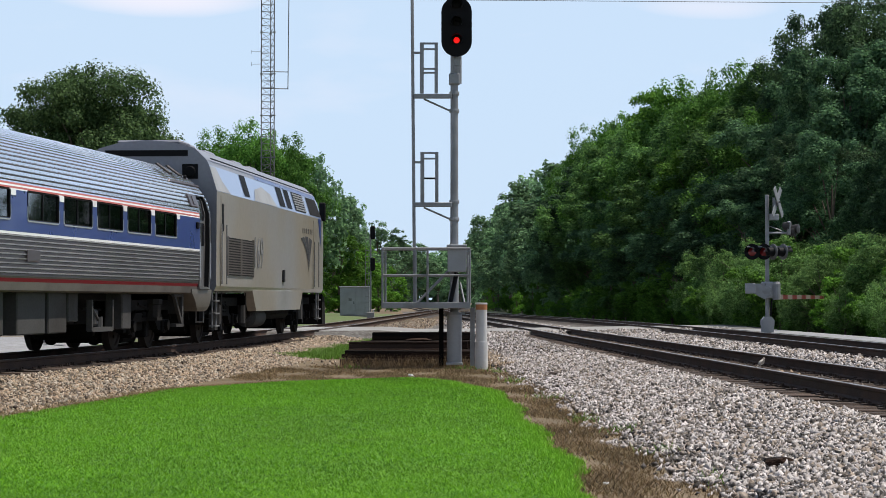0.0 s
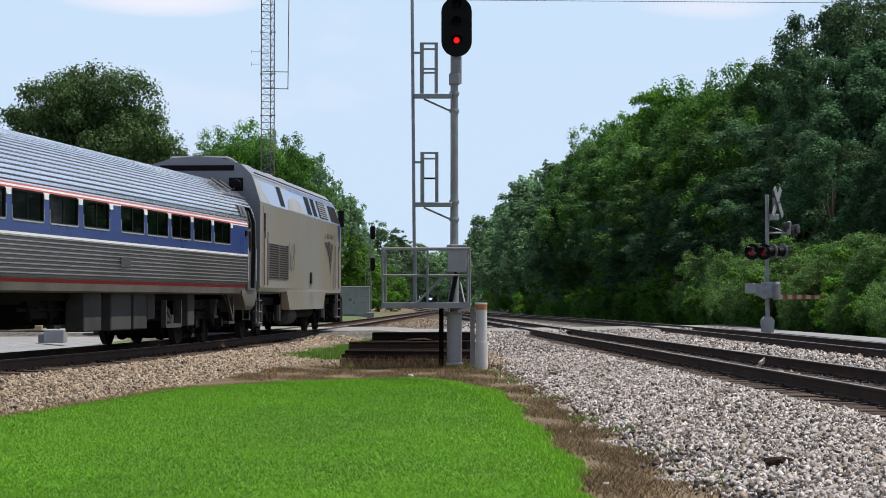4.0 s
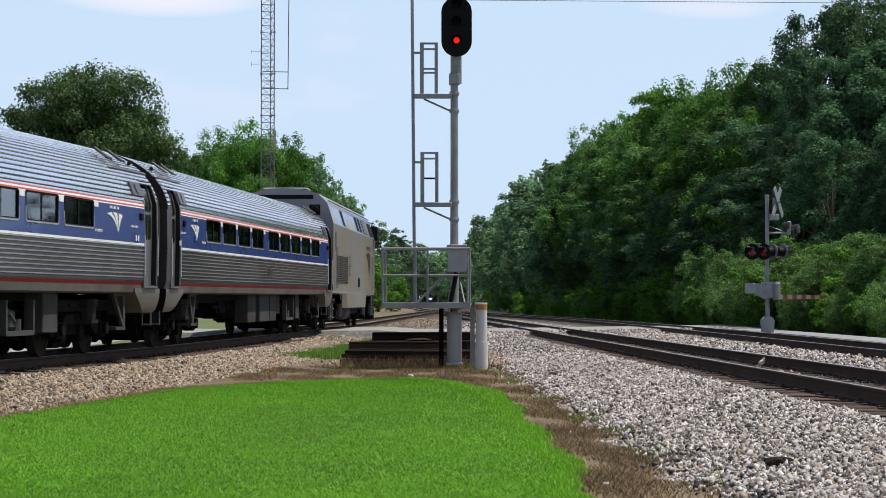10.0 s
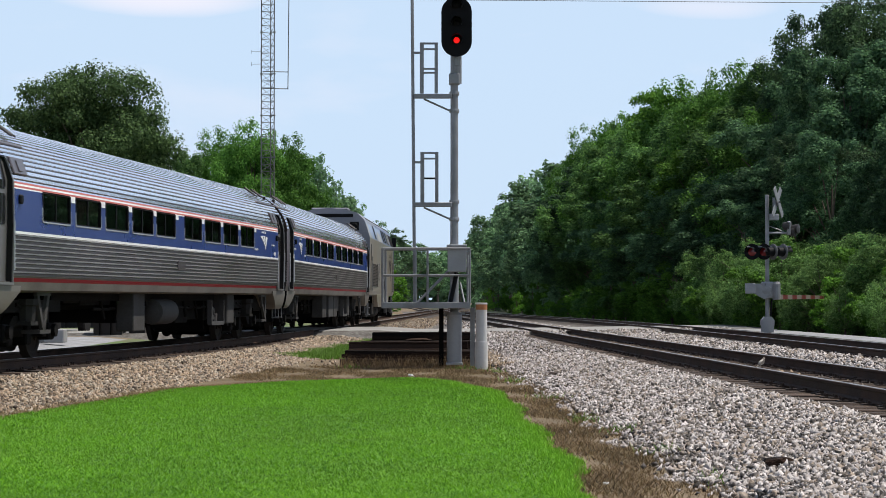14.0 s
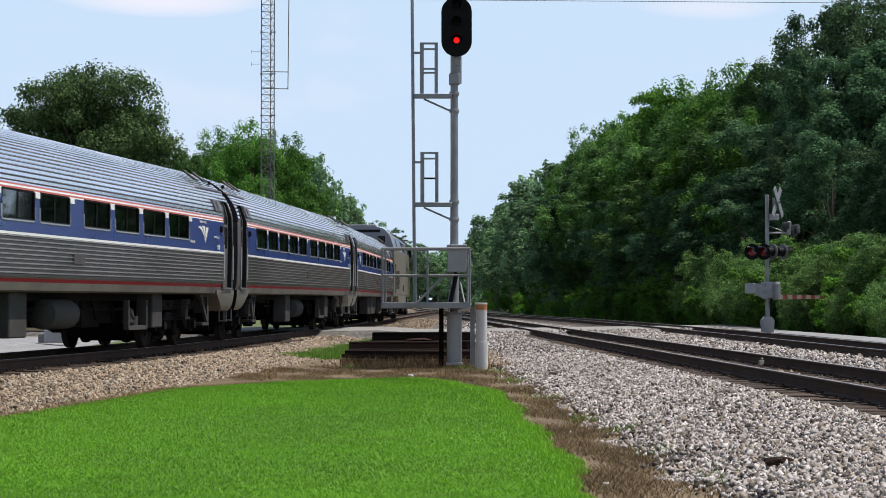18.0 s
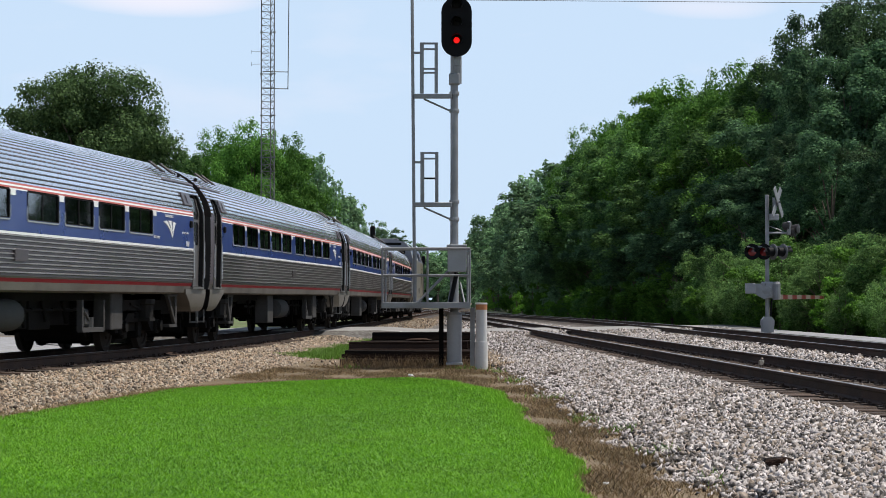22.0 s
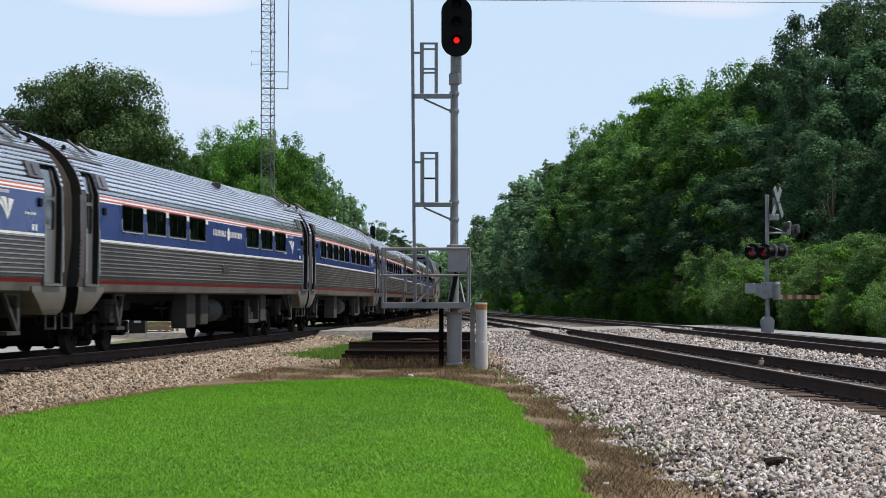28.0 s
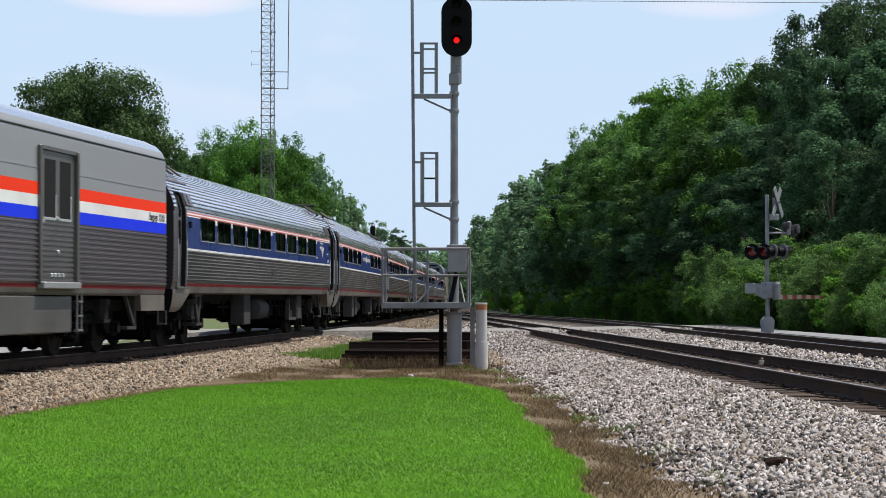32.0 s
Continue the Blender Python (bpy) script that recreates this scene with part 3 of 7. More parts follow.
def build_track(name, line, z, d0, d1, label, bed_mat, foot_l, foot_r, tie_span, step=2.0):
    tr = thing(name, label, "railway track", kind="structure")
    for s in (-1, 1):
        r = part("rail", sweep(Geo(), line, d0, d1, step, RAIL_PROFILE, z, s * 0.755), M["rail"], tr, "rusty steel rail", smooth=True)
        part("rail_head", sweep(Geo(), line, d0, d1, step, HEAD_PROFILE, z, s * 0.755), M["railhead"], r, "worn bright running surface")
    ds = np.arange(d0, d1 + 2, 2.0)
    offs = np.array([-foot_l, -1.65, -0.8, 0, 0.8, 1.65, foot_r])
    g = Geo()
    for d in ds:
        x0 = float(line(d))
        for o in offs:
            g.v.append((x0 + o, d, float(bed_height(np.array(o), height_at(z, d), foot_l, foot_r, ground_z(x0 + o, d)))))
    for i in range(len(ds) - 1):
        for k in range(6):
            g.f.append((i * 7 + k, i * 7 + k + 1, i * 7 + 8 + k, i * 7 + 7 + k))
            g.m.append(1 if 0 < k < 5 else 0)
    part("ballast_bed", g, [bed_mat, M["bed_oily"]], tr, "packed ballast bed")
    # ties and their plates
    tie = mesh_of("tie", Geo().box(-1.3, 1.3, -0.115, 0.115, -0.18, 0.0, bev=0.012), M["tie"])
    pl = Geo().box(-0.18, 0.18, -0.095, 0.095, 0.0, 0.016)
    for sx in (-0.115, 0.115):
        for sy in (-0.05, 0.05):
            pl.box(sx - 0.016, sx + 0.016, sy - 0.016, sy + 0.016, 0.016, 0.05)
    plate = mesh_of("tie_plate", pl, M["plate"])
    rng = random.Random(5)
    d = tie_span[0]
    while d < tie_span[1]:
        x = float(line(d))
        sl = math.degrees(math.atan((float(line(d + 0.5)) - float(line(d - 0.5)))))
        t = part_on("tie", tie, tr, pose(x + rng.uniform(-0.07, 0.07), d, float(height_at(z, d)) - 0.19 + rng.uniform(-0.012, 0.006), 0, 0, -sl + rng.uniform(-1.5, 1.5)))
        if d < 62:
            for s in (-1, 1):
                part_on("tie_plate", plate, t, pose(s * 0.755, 0, 0.0))
        d += 0.53 + rng.uniform(-0.03, 0.03)
    return tr


def scatter_stones(name, pts, size, mat, label, seed, dark="stone_dark", pale=0.56):
    """Broken stones: squashed, turned, uneven wedges."""
    rng = np.random.default_rng(seed)
    n = len(pts)
    base = np.array([(sx, 1.0 * math.cos(w), 1.0 * math.sin(w)) for sx in (-0.75, 0.75) for w in (1.57, 3.66, 5.76)], float)
    faces = np.array([(0, 1, 2), (3, 5, 4), (0, 3, 4), (0, 4, 1), (1, 4, 5), (1, 5, 2), (2, 5, 3), (2, 3, 0)])
    v = base[None] * rng.uniform(0.55, 1.15, (n, 6, 1)) + rng.normal(0, 0.13, (n, 6, 3))
    v *= rng.uniform(0.7, 1.3, (n, 1, 3)) * np.array([1.30, 1.0, 0.62]) * size * rng.choice([0.6, 0.85, 1.0, 1.3], (n, 1, 1), p=[0.25, 0.35, 0.3, 0.1])
    q = rng.normal(size=(n, 4))
    q /= np.linalg.norm(q, axis=1, keepdims=True)
    w, x, y, z = q.T
    rot = np.stack([1 - 2 * (y * y + z * z), 2 * (x * y - w * z), 2 * (x * z + w * y), 2 * (x * y + w * z), 1 - 2 * (x * x + z * z),
                    2 * (y * z - w * x), 2 * (x * z - w * y), 2 * (y * z + w * x), 1 - 2 * (x * x + y * y)], -1).reshape(n, 3, 3)
    v = np.einsum("nij,nkj->nki", rot, v) + (pts + np.stack([0 * x, 0 * x, rng.uniform(-0.018, 0.026, n)], -1))[:, None, :]
    cut = int(n * pale)
    pick = rng.permutation(n)
    # the dark share also stands in for shaded gaps between stones
    for some, mt, lb in ((pick[:cut], mat, label), (pick[cut:], M[dark], "dark ballast stones among the pale ones, for shaded gaps")):
        f = (faces[None] + 6 * np.arange(len(some))[:, None, None]).reshape(-1, 3)
        tagged(new(name, fast_mesh(name, v[some].reshape(-1, 3), f, mt)), lb, "ballast", kind="stuff")


def track_points(n, line, z, d0, d1, o0, o1, foot_l, foot_r, rng, power=1.0, lift=0.012):
    d = d0 + (d1 - d0) * rng.uniform(0, 1, n) ** power
    o = rng.uniform(o0, o1, n)
    x = line(d) + o
    h = bed_height(o, height_at(z, d), foot_l, foot_r, ground_z(x, d)) + lift
    edge = -3.55 - 0.22 * np.sin(d * 1.7) - 0.16 * np.sin(d * 4.3 + 1) + rng.normal(0, 0.08, n)
    keep = o > edge
    return np.stack([x, d, h], -1)[keep]


def build_ballast():
    rng = np.random.default_rng(11)
    p = [track_points(98000, main_line, 0.0, 14.5, 52, -3.95, -1.35, 3.75, 2.6, rng, 1.35),
         track_points(9000, main_line, 0.0, 50, 78, -3.7, -1.3, 3.75, 2.6, rng),]
    scatter_stones("ballast_stones", track_points(9000, main_line, 0.0, 22, 79, -0.68, 0.68, 4.0, 2.6, rng, lift=-0.02), 0.040, M["stone_dark"], "oily dark stones between the rails", 4, "stone_rust")
    n = 1300
    d = 15 + 32 * rng.uniform(0, 1, n) ** 1.2
    x = main_line(d) - 3.4 - np.abs(rng.normal(0, 0.22, n))
    p.append(np.stack([x, d, ground_z(x, d) + 0.012], -1))
    scatter_stones("ballast_stones", np.concatenate(p), 0.030, M["stone"], "loose pale grey crushed ballast stones", 1)
    p = [track_points(15000, main_line, 0.0, 28, 85, 0.8, 2.7, 4.0, 2.6, rng),
         track_points(12000, second_line, 0.0, 35, 86, -2.7, -0.8, 2.6, 2.6, rng),
         track_points(5000, second_line, 0.0, 45, 92, 0.85, 2.6, 2.6, 2.6, rng),
         track_points(3500, main_line, 0.0, 92, 150, -2.6, 2.6, 4.0, 2.6, rng),
         track_points(5000, main_line, 0.0, 90, 150, 0.9, 4.2, 4.0, 4.4, rng)]
    scatter_stones("ballast_stones", np.concatenate(p), 0.046, M["stone"], "pale crushed ballast between the tracks", 2)
    p = [track_points(56000, train_line, track_z, 26, 64, 1.58, 3.35, 3.0, 3.1, rng),
         track_points(5000, train_line, track_z, 64, 75, 0.85, 3.1, 3.0, 3.1, rng),
         track_points(9000, train_line, track_z, 86, 150, -0.6, 3.6, 3.0, 3.1, rng)]
    n = 9000
    d = rng.uniform(46.5, 71.5, n)
    lo, hi = train_line(d) + 2.6, main_line(d) - 3.2
    x = lo + (hi - lo) * rng.uniform(0, 1, n) ** np.where(d < 55, 0.35, 0.8)
    p.append(np.stack([x, d, ground_z(x, d) + 0.01], -1))
    n = 7000                                             # heaped against the near edge of the road
    x = rng.uniform(-3.2, 11.5, n)
    u = rng.uniform(0, 1, n)
    d = 71.85 + 1.3 * np.maximum(0, x + 3) - 1.4 * u
    rails = np.min([np.abs(x - line(d) - o) for line in (main_line, second_line, train_line) for o in (-0.755, 0.755)], axis=0) > 0.16
    heap = np.stack([x, d, -0.075 - 0.24 * u], -1)[rails]
    scatter_stones("ballast_stones", heap, 0.046, M["stone"], "pale ballast heaped against the road edge", 5)
    scatter_stones("ballast_stones", np.concatenate(p), 0.032, M["stone_tan"], "tan and rust-stained ballast stones", 3, "stone_rust", 0.48)


# ---------------------------------------------------------------- railway cars
COUPLED = 26.01
# side of a coach: half width, height, material number
# 0 flutes, 1 sill paint, 2 sill red, 3 white, 4 blue, 5 red, 6 roof steel
def coach_profile():
    p = [(1.40, 1.02, 1), (1.475, 1.05, 1), (1.50, 1.178, 2), (1.515, 1.238, 1), (1.525, 1.265, 0)]
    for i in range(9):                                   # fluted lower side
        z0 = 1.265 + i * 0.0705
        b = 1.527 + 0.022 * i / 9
        # dark underside and bright ridge: shade and highlight put into the colour
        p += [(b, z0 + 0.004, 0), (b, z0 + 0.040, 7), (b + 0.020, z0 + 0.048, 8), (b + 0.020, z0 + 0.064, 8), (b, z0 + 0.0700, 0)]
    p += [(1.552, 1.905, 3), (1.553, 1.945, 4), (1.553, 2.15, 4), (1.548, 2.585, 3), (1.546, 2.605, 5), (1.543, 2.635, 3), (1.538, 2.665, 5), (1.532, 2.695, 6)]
    arc = [(1.525, 2.72), (1.50, 2.84), (1.455, 2.97), (1.385, 3.10), (1.29, 3.23), (1.165, 3.36), (1.01, 3.48), (0.83, 3.585), (0.62, 3.675), (0.42, 3.735), (0.21, 3.775), (0.0, 3.79)]
    ax, az = np.array(arc).T                             # ribbed roof, evenly spaced ribs
    run = np.concatenate([[0], np.cumsum(np.hypot(np.diff(ax), np.diff(az)))])
    count = 23
    pitch = run[-1] / count
    at = lambda q: (float(np.interp(q, run, ax)), float(np.interp(q, run, az)))
    for j in range(count):
        (x0, z0), (x1, z1) = at(j * pitch), at((j + 1) * pitch)
        dx, dz = x1 - x0, z1 - z0
        ln = math.hypot(dx, dz)
        nx, nz = dz / ln, -dx / ln
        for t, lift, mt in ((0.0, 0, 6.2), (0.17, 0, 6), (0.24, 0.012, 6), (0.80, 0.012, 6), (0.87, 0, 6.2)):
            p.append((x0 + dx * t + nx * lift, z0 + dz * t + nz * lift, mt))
    p.append((0.0, 3.79, 6))
    return p


COACH = coach_profile()
WINDOW_Z = (2.15, 2.585)


DOORS = (-11.685, 12.165)           # vestibule doors, rear and front
ENDS = (-12.30, 12.82)              # where the shell stops


def door_geo():
    """Recessed vestibule door leaf that follows the side up into the roof."""
    prof = [(1.435, 1.14), (1.455, 2.0), (1.455, 2.70), (1.385, 2.97), (1.31, 3.10)]
    return Geo().prism(prof + [(a - 0.05, b) for a, b in prof[::-1]], -0.425, 0.425, "y", 0)


def door_frame_geo():
    """Steel surround of a vestibule door; the reveal's shade is put into its black jambs."""
    g = Geo()
    for e in (-1, 1):
        g.prism([(1.20, 1.14), (1.525, 1.14), (1.545, 2.0), (1.530, 2.72), (1.44, 2.97), (1.37, 3.10), (1.20, 3.10)], *sorted((e * 0.425, e * 0.440)), "y", 1)
        g.prism([(1.52, 1.16), (1.545, 1.16), (1.560, 2.0), (1.548, 2.70), (1.46, 2.97), (1.385, 3.11), (1.36, 3.11), (1.44, 2.97), (1.525, 2.70)], *sorted((e * 0.430, e * 0.470)), "y", 0)
    g.prism([(1.20, 3.06), (1.36, 3.06), (1.40, 3.12), (1.20, 3.12)], -0.425, 0.425, "y", 1)
    g.prism([(1.36, 3.06), (1.405, 3.06), (1.375, 3.13), (1.33, 3.13)], -0.470, 0.470, "y", 0)
    g.box(1.40, 1.552, -0.470, 0.470, 1.13, 1.165, 0)
    return g


def door_glass_geo():
    """Tall door window in two panes, with clipped corners."""
    g = Geo()
    side = lambda z: float(np.interp(z, [2.0, 2.70, 2.97, 3.10], [1.461, 1.461, 1.391, 1.316]))
    for z0, z1 in ((2.03, 2.50), (2.56, 3.04)):
        rows = [z for z in (z0, z0 + 0.06, 2.70, 2.97, z1 - 0.06, z1) if z0 <= z <= z1]
        rows = sorted(set(rows))
        for za, zb in zip(rows[:-1], rows[1:]):
            wa, wb = (0.26 if z in (z0, z1) else 0.32 for z in (za, zb))
            g.add([(side(za), -wa, za), (side(za), wa, za), (side(zb), wb, zb), (side(zb), -wb, zb)], [(0, 1, 2, 3)])
    return g


def step_well_geo(s, e):
    """Curved sheet-steel well below a vestibule door, swept up to the sill on its inner side."""
    rings = [(1.512, -0.98, 0.78, 1.12), (1.510, -0.94, 0.78, 1.03), (1.500, -0.76, 0.775, 0.95), (1.482, -0.54, 0.76, 0.85), (1.458, -0.36, 0.74, 0.76), (1.43, -0.20, 0.70, 0.70), (1.40, -0.04, 0.62, 0.665)]
    g = Geo()
    for x, a, b, z in rings:
        g.v += [(s * x, e * a, z), (s * x, e * b, z), (s * 1.02, e * b, z), (s * 1.02, e * a, z)]
    for i in range(len(rings) - 1):
        for k in range(4):
            g.f.append((i * 4 + k, i * 4 + (k + 1) % 4, i * 4 + 4 + (k + 1) % 4, i * 4 + 4 + k))
            # gap-side and inner faces near black: their shade is painted in
            g.m.append(0 if k in (0, 3) else 1)
    n = (len(rings) - 1) * 4
    g.f.append((n, n + 1, n + 2, n + 3))
    g.m.append(0)
    return g


def coach_body(windows):
    """Shell of a coach in three meshes: lower side, window band, roof. Doorways are cut at the four corners."""
    cuts = {*ENDS, ENDS[0] + 0.12, ENDS[1] - 0.12}
    for a, b in windows:
        cuts |= {a, b}
    doors = [(y - 0.425, y + 0.425) for y in DOORS]
    plain = (DOORS[0] + 0.475, DOORS[1] - 0.475)          # smooth walls beyond these
    for a, b in doors:
        cuts |= {a, b}
    cuts |= set(plain)
    ys = sorted(cuts)
    out = [Geo() for _ in range(5)]
    posts = {(sgn, e): Geo() for sgn in (1, -1) for e in (0, 1)}   # corner posts outside the doors
    prof = COACH
    for sgn in (1, -1):
        for i in range(len(prof) - 1):
            (w0, z0, m), (w1, z1, _) = prof[i], prof[i + 1]
            valley, m = m == 6.2, int(m)
            which = (0 if sgn > 0 else 3) if z0 < 1.90 else ((1 if sgn > 0 else 4) if m != 6 else 2)
            g = out[which]
            for ya, yb in zip(ys[:-1], ys[1:]):
                mid = (ya + yb) / 2
                if (ya, yb) in windows and z0 >= WINDOW_Z[0] - 0.001 and z1 <= WINDOW_Z[1] + 0.03 and abs(z1 - WINDOW_Z[1]) < 0.03:
                    continue
                if any(a <= mid <= b for a, b in doors) and 1.13 <= z0 and z1 <= 3.115 and w0 > 1.2:
                    continue
                # roof valleys get the dark tone: crease shade in the colour
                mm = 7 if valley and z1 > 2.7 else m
                a0, a1 = w0, w1
                put = g
                if not plain[0] < mid < plain[1] and z0 < 2.7:       # plain vestibule wall
                    mm = 0 if z0 > 1.2 else 1
                    a0, a1 = (float(np.interp(z, [1.02, 1.05, 1.27, 2.0, 2.6, 2.72], [1.40, 1.475, 1.528, 1.55, 1.543, 1.525])) for z in (z0, z1))
                    if which in (1, 4) and not doors[0][0] < mid < doors[1][1]:
                        put = posts[sgn, int(mid > 0)]
                ka, kb = (0.965 if q in ENDS else 1.0 for q in (ya, yb))             # rounded end corner
                put.add([(sgn * a0 * ka, ya, z0), (sgn * a0 * kb, yb, z0), (sgn * a1 * kb, yb, z1), (sgn * a1 * ka, ya, z1)], [(0, 1, 2, 3)], mm)
    # closed ends and floor
    for y in ENDS:
        outline = [(w * 0.965, z) for w, z, _ in prof] + [(-w * 0.965, z) for w, z, _ in reversed(prof[:-1])]
        out[2].add([(w, y, z) for w, z in outline], [tuple(range(len(outline)))], 7)
    out[0].add([(-1.35, ENDS[0], 1.02), (1.35, ENDS[0], 1.02), (1.35, ENDS[1], 1.02), (-1.35, ENDS[1], 1.02)], [(0, 1, 2, 3)], 1)
    return out, list(posts.values())


def wheelset_mesh(r):
    g = Geo()
    for s in (-1, 1):
        prof = [(0.10, s * 0.80), (r - 0.10, s * 0.79), (r - 0.08, s * 0.815), (r, s * 0.815), (r + 0.012, s * 0.72), (r + 0.028, s * 0.70), (r + 0.02, s * 0.685), (r - 0.09, s * 0.685), (r - 0.12, s * 0.72), (0.10, s * 0.70)]
        g.lathe(prof, 24, 0, "x")
    g.tube((-0.9, 0, 0), (0.9, 0, 0), 0.09, 10, 0)
    for s in (-1, 1):                                   # hub bolts, so that the turning shows
        for i in range(4):
            a = i * math.pi / 2
            g.box(s * 0.80 - 0.02, s * 0.80 + 0.02, math.cos(a) * 0.2 - 0.03, math.cos(a) * 0.2 + 0.03, math.sin(a) * 0.2 - 0.03, math.sin(a) * 0.2 + 0.03)
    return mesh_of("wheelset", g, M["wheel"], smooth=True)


WHEEL_R, LOCO_R = 0.457, 0.508
WHEELS = []               # (wheelset, radius, thing it runs under)


def bogie_mesh(base, r):
    g = Geo()
    for s in (-1, 1):
        x = s * 1.02
        h = base / 2
        g.prism([(-h - 0.35, r + 0.02), (-h + 0.3, r + 0.10), (-h + 0.55, r + 0.25), (h - 0.55, r + 0.25), (h - 0.3, r + 0.10), (h + 0.35, r + 0.02),
                 (h + 0.35, r - 0.12), (h - 0.35, r - 0.10), (h - 0.6, r + 0.08), (-h + 0.6, r + 0.08), (-h + 0.35, r - 0.10), (-h - 0.35, r - 0.12)],
                x - 0.07, x + 0.07, "x")
        for e in (-h, h):
            g.box(x - 0.1, x + 0.13, e - 0.15, e + 0.15, r - 0.16, r + 0.12, bev=0.03)
            g.tube((x + s * 0.13, e, r), (x + s * 0.2, e, r), 0.11, 10)
        for y in (-0.22, 0.22):                          # coil springs
            for k in range(4):
                g.tube((x + s * 0.02, y, r + 0.16 + k * 0.07), (x + s * 0.02, y, r + 0.20 + k * 0.07), 0.11, 8)
        g.tube((x + s * 0.1, -0.75, r + 0.42), (x + s * 0.1, 0.1, r + 0.30), 0.035, 6)
    g.box(-0.95, 0.95, -0.28, 0.28, r + 0.05, r + 0.42, bev=0.03)
    g.box(-1.12, 1.12, -base / 2 - 0.6, base / 2 + 0.6, r + 0.30, r + 0.50)
    g.box(-0.92, 0.92, -base / 2 - 0.62, base / 2 + 0.62, r - 0.10, r + 0.31)
    for y in (-0.52, 0.52):                              # brake gear
        g.box(-0.98, 0.98, y - 0.14, y + 0.14, 0.22, r + 0.1, bev=0.03)
    # low dark filler, closes the view to bright ground behind
    g.box(-0.62, 0.62, -base / 2 - 0.55, base / 2 + 0.55, 0.20, r + 0.05, bev=0.05)
    for e in (-base / 2, base / 2):                      # inboard brake discs
        for x in (-0.42, 0.42):
            g.lathe([(0.08, x - 0.06), (0.35, x - 0.06), (0.36, x), (0.35, x + 0.06), (0.08, x + 0.06)], 20, 0, "x", (0, e, r))
    for x in (-0.5, 0.5):                                # brake levers and shoes between the wheels
        g.box(x - 0.12, x + 0.12, -base / 2 + 0.35, base / 2 - 0.35, 0.13, 0.36, bev=0.04)
    g.box(-0.7, 0.7, -0.3, 0.3, 0.12, 0.4, bev=0.05)
    for s in (-1, 1):
        g.box(-0.6, 0.6, *sorted((s * (base / 2 + 0.56), s * (base / 2 + 0.72))), 0.28, r + 0.3)
    for y in (-0.9, 0.9):
        g.box(-0.9, 0.9, y * base / 2.2 - 0.06, y * base / 2.2 + 0.06, r + 0.02, r + 0.16)
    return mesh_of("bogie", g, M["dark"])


SHARED = {}


def shared(key, make):
    if key not in SHARED:
        SHARED[key] = make()
    return SHARED[key]


def add_bogies(car, centres, base, r, drop=0.0):
    for c in centres:
        b = part_on("bogie", shared(("bogie", base), lambda: bogie_mesh(base, r)), car, pose(0, c, -drop), "dark grimy bogie frame")
        for e in (-base / 2, base / 2):
            w = part_on("wheelset", shared(("wheels", r), lambda: wheelset_mesh(r)), b, pose(0, e, r))
            WHEELS.append((w, r, car, e))


def text_mesh(body, size, mat, name="lettering", extrude=0.002):
    cu = bpy.data.curves.new(name, "FONT")
    cu.body, cu.size, cu.extrude = body, size, extrude
    cu.align_x, cu.align_y = "CENTER", "CENTER"
    ob = bpy.data.objects.new(name, cu)
    me = bpy.data.meshes.new_from_object(ob)
    bpy.data.objects.remove(ob)
    bpy.data.curves.remove(cu)
    me.materials.clear()
    me.materials.append(mat)
    return me


def swoosh_geo(x, size):
    """Three tapering blades fanning from a point: the operator's sign as plain shapes."""
    g = Geo()
    foot = (0.18, -0.5)

    def arc(u, t):                                   # t 0 at the top edge, 1 at the foot; the blades bow to the upper right
        top = (-0.5 + 0.95 * u, 0.40 + 0.36 * u * (1 - u))
        mid = (0.04 + 0.27 * u, 0.20 - 0.18 * u)
        return tuple((1 - t) ** 2 * a + 2 * t * (1 - t) * m + t * t * f for a, m, f in zip(top, mid, foot))
    n = 8
    for u0, u1 in ((0.0, 0.28), (0.37, 0.64), (0.74, 1.0)):
        for i in range(n):
            q = [arc(u0, i / n), arc(u0, (i + 1) / n), arc(u1, (i + 1) / n), arc(u1, i / n)]
            if i == n - 1:
                q = q[:2] + q[3:]
            g.add([(x, a * size, b * size) for a, b in q], [tuple(range(len(q)))])
    return g


def bars_geo(x, width, height, n):
    g = Geo()
    step = width / n
    for i in range(n):
        g.add([(x, -width / 2 + i * step, -height / 2), (x, -width / 2 + (i + 0.55) * step, -height / 2),
               (x, -width / 2 + (i + 0.55) * step, height / 2), (x, -width / 2 + i * step, height / 2)], [(0, 1, 2, 3)])
    return g


PANE_W = 1.64
REAR_FIVE = [-8.86, -6.87, -4.88, -2.90, -0.96]
FRONT_FOUR = [1.56, 3.57, 5.58, 7.57]
COACH_WINDOWS = [(c - PANE_W / 2, c + PANE_W / 2) for c in REAR_FIVE + FRONT_FOUR]
CAFE_WINDOWS = [(c - PANE_W / 2, c + PANE_W / 2) for c in (-8.70, -6.71, -4.73, -2.74, 3.86, 5.86, 7.95)]
COACH_LABEL = "stainless steel passenger coach with blue band, red and white stripes"


def window_geo(w):
    """A pane's dark rubber surround."""
    g = Geo()
    z0, z1 = WINDOW_Z
    x = 1.556
    g.box(x - 0.05, x + 0.003, -w / 2 - 0.01, w / 2 + 0.01, z1 - 0.008, z1 + 0.004)
    g.box(x - 0.05, x + 0.003, -w / 2 - 0.01, w / 2 + 0.01, z0 - 0.004, z0 + 0.008)
    for s in (-1, 1):
        g.box(x - 0.05, x + 0.004, s * w / 2 - 0.012, s * w / 2 + 0.012, z0, z1)
    return g


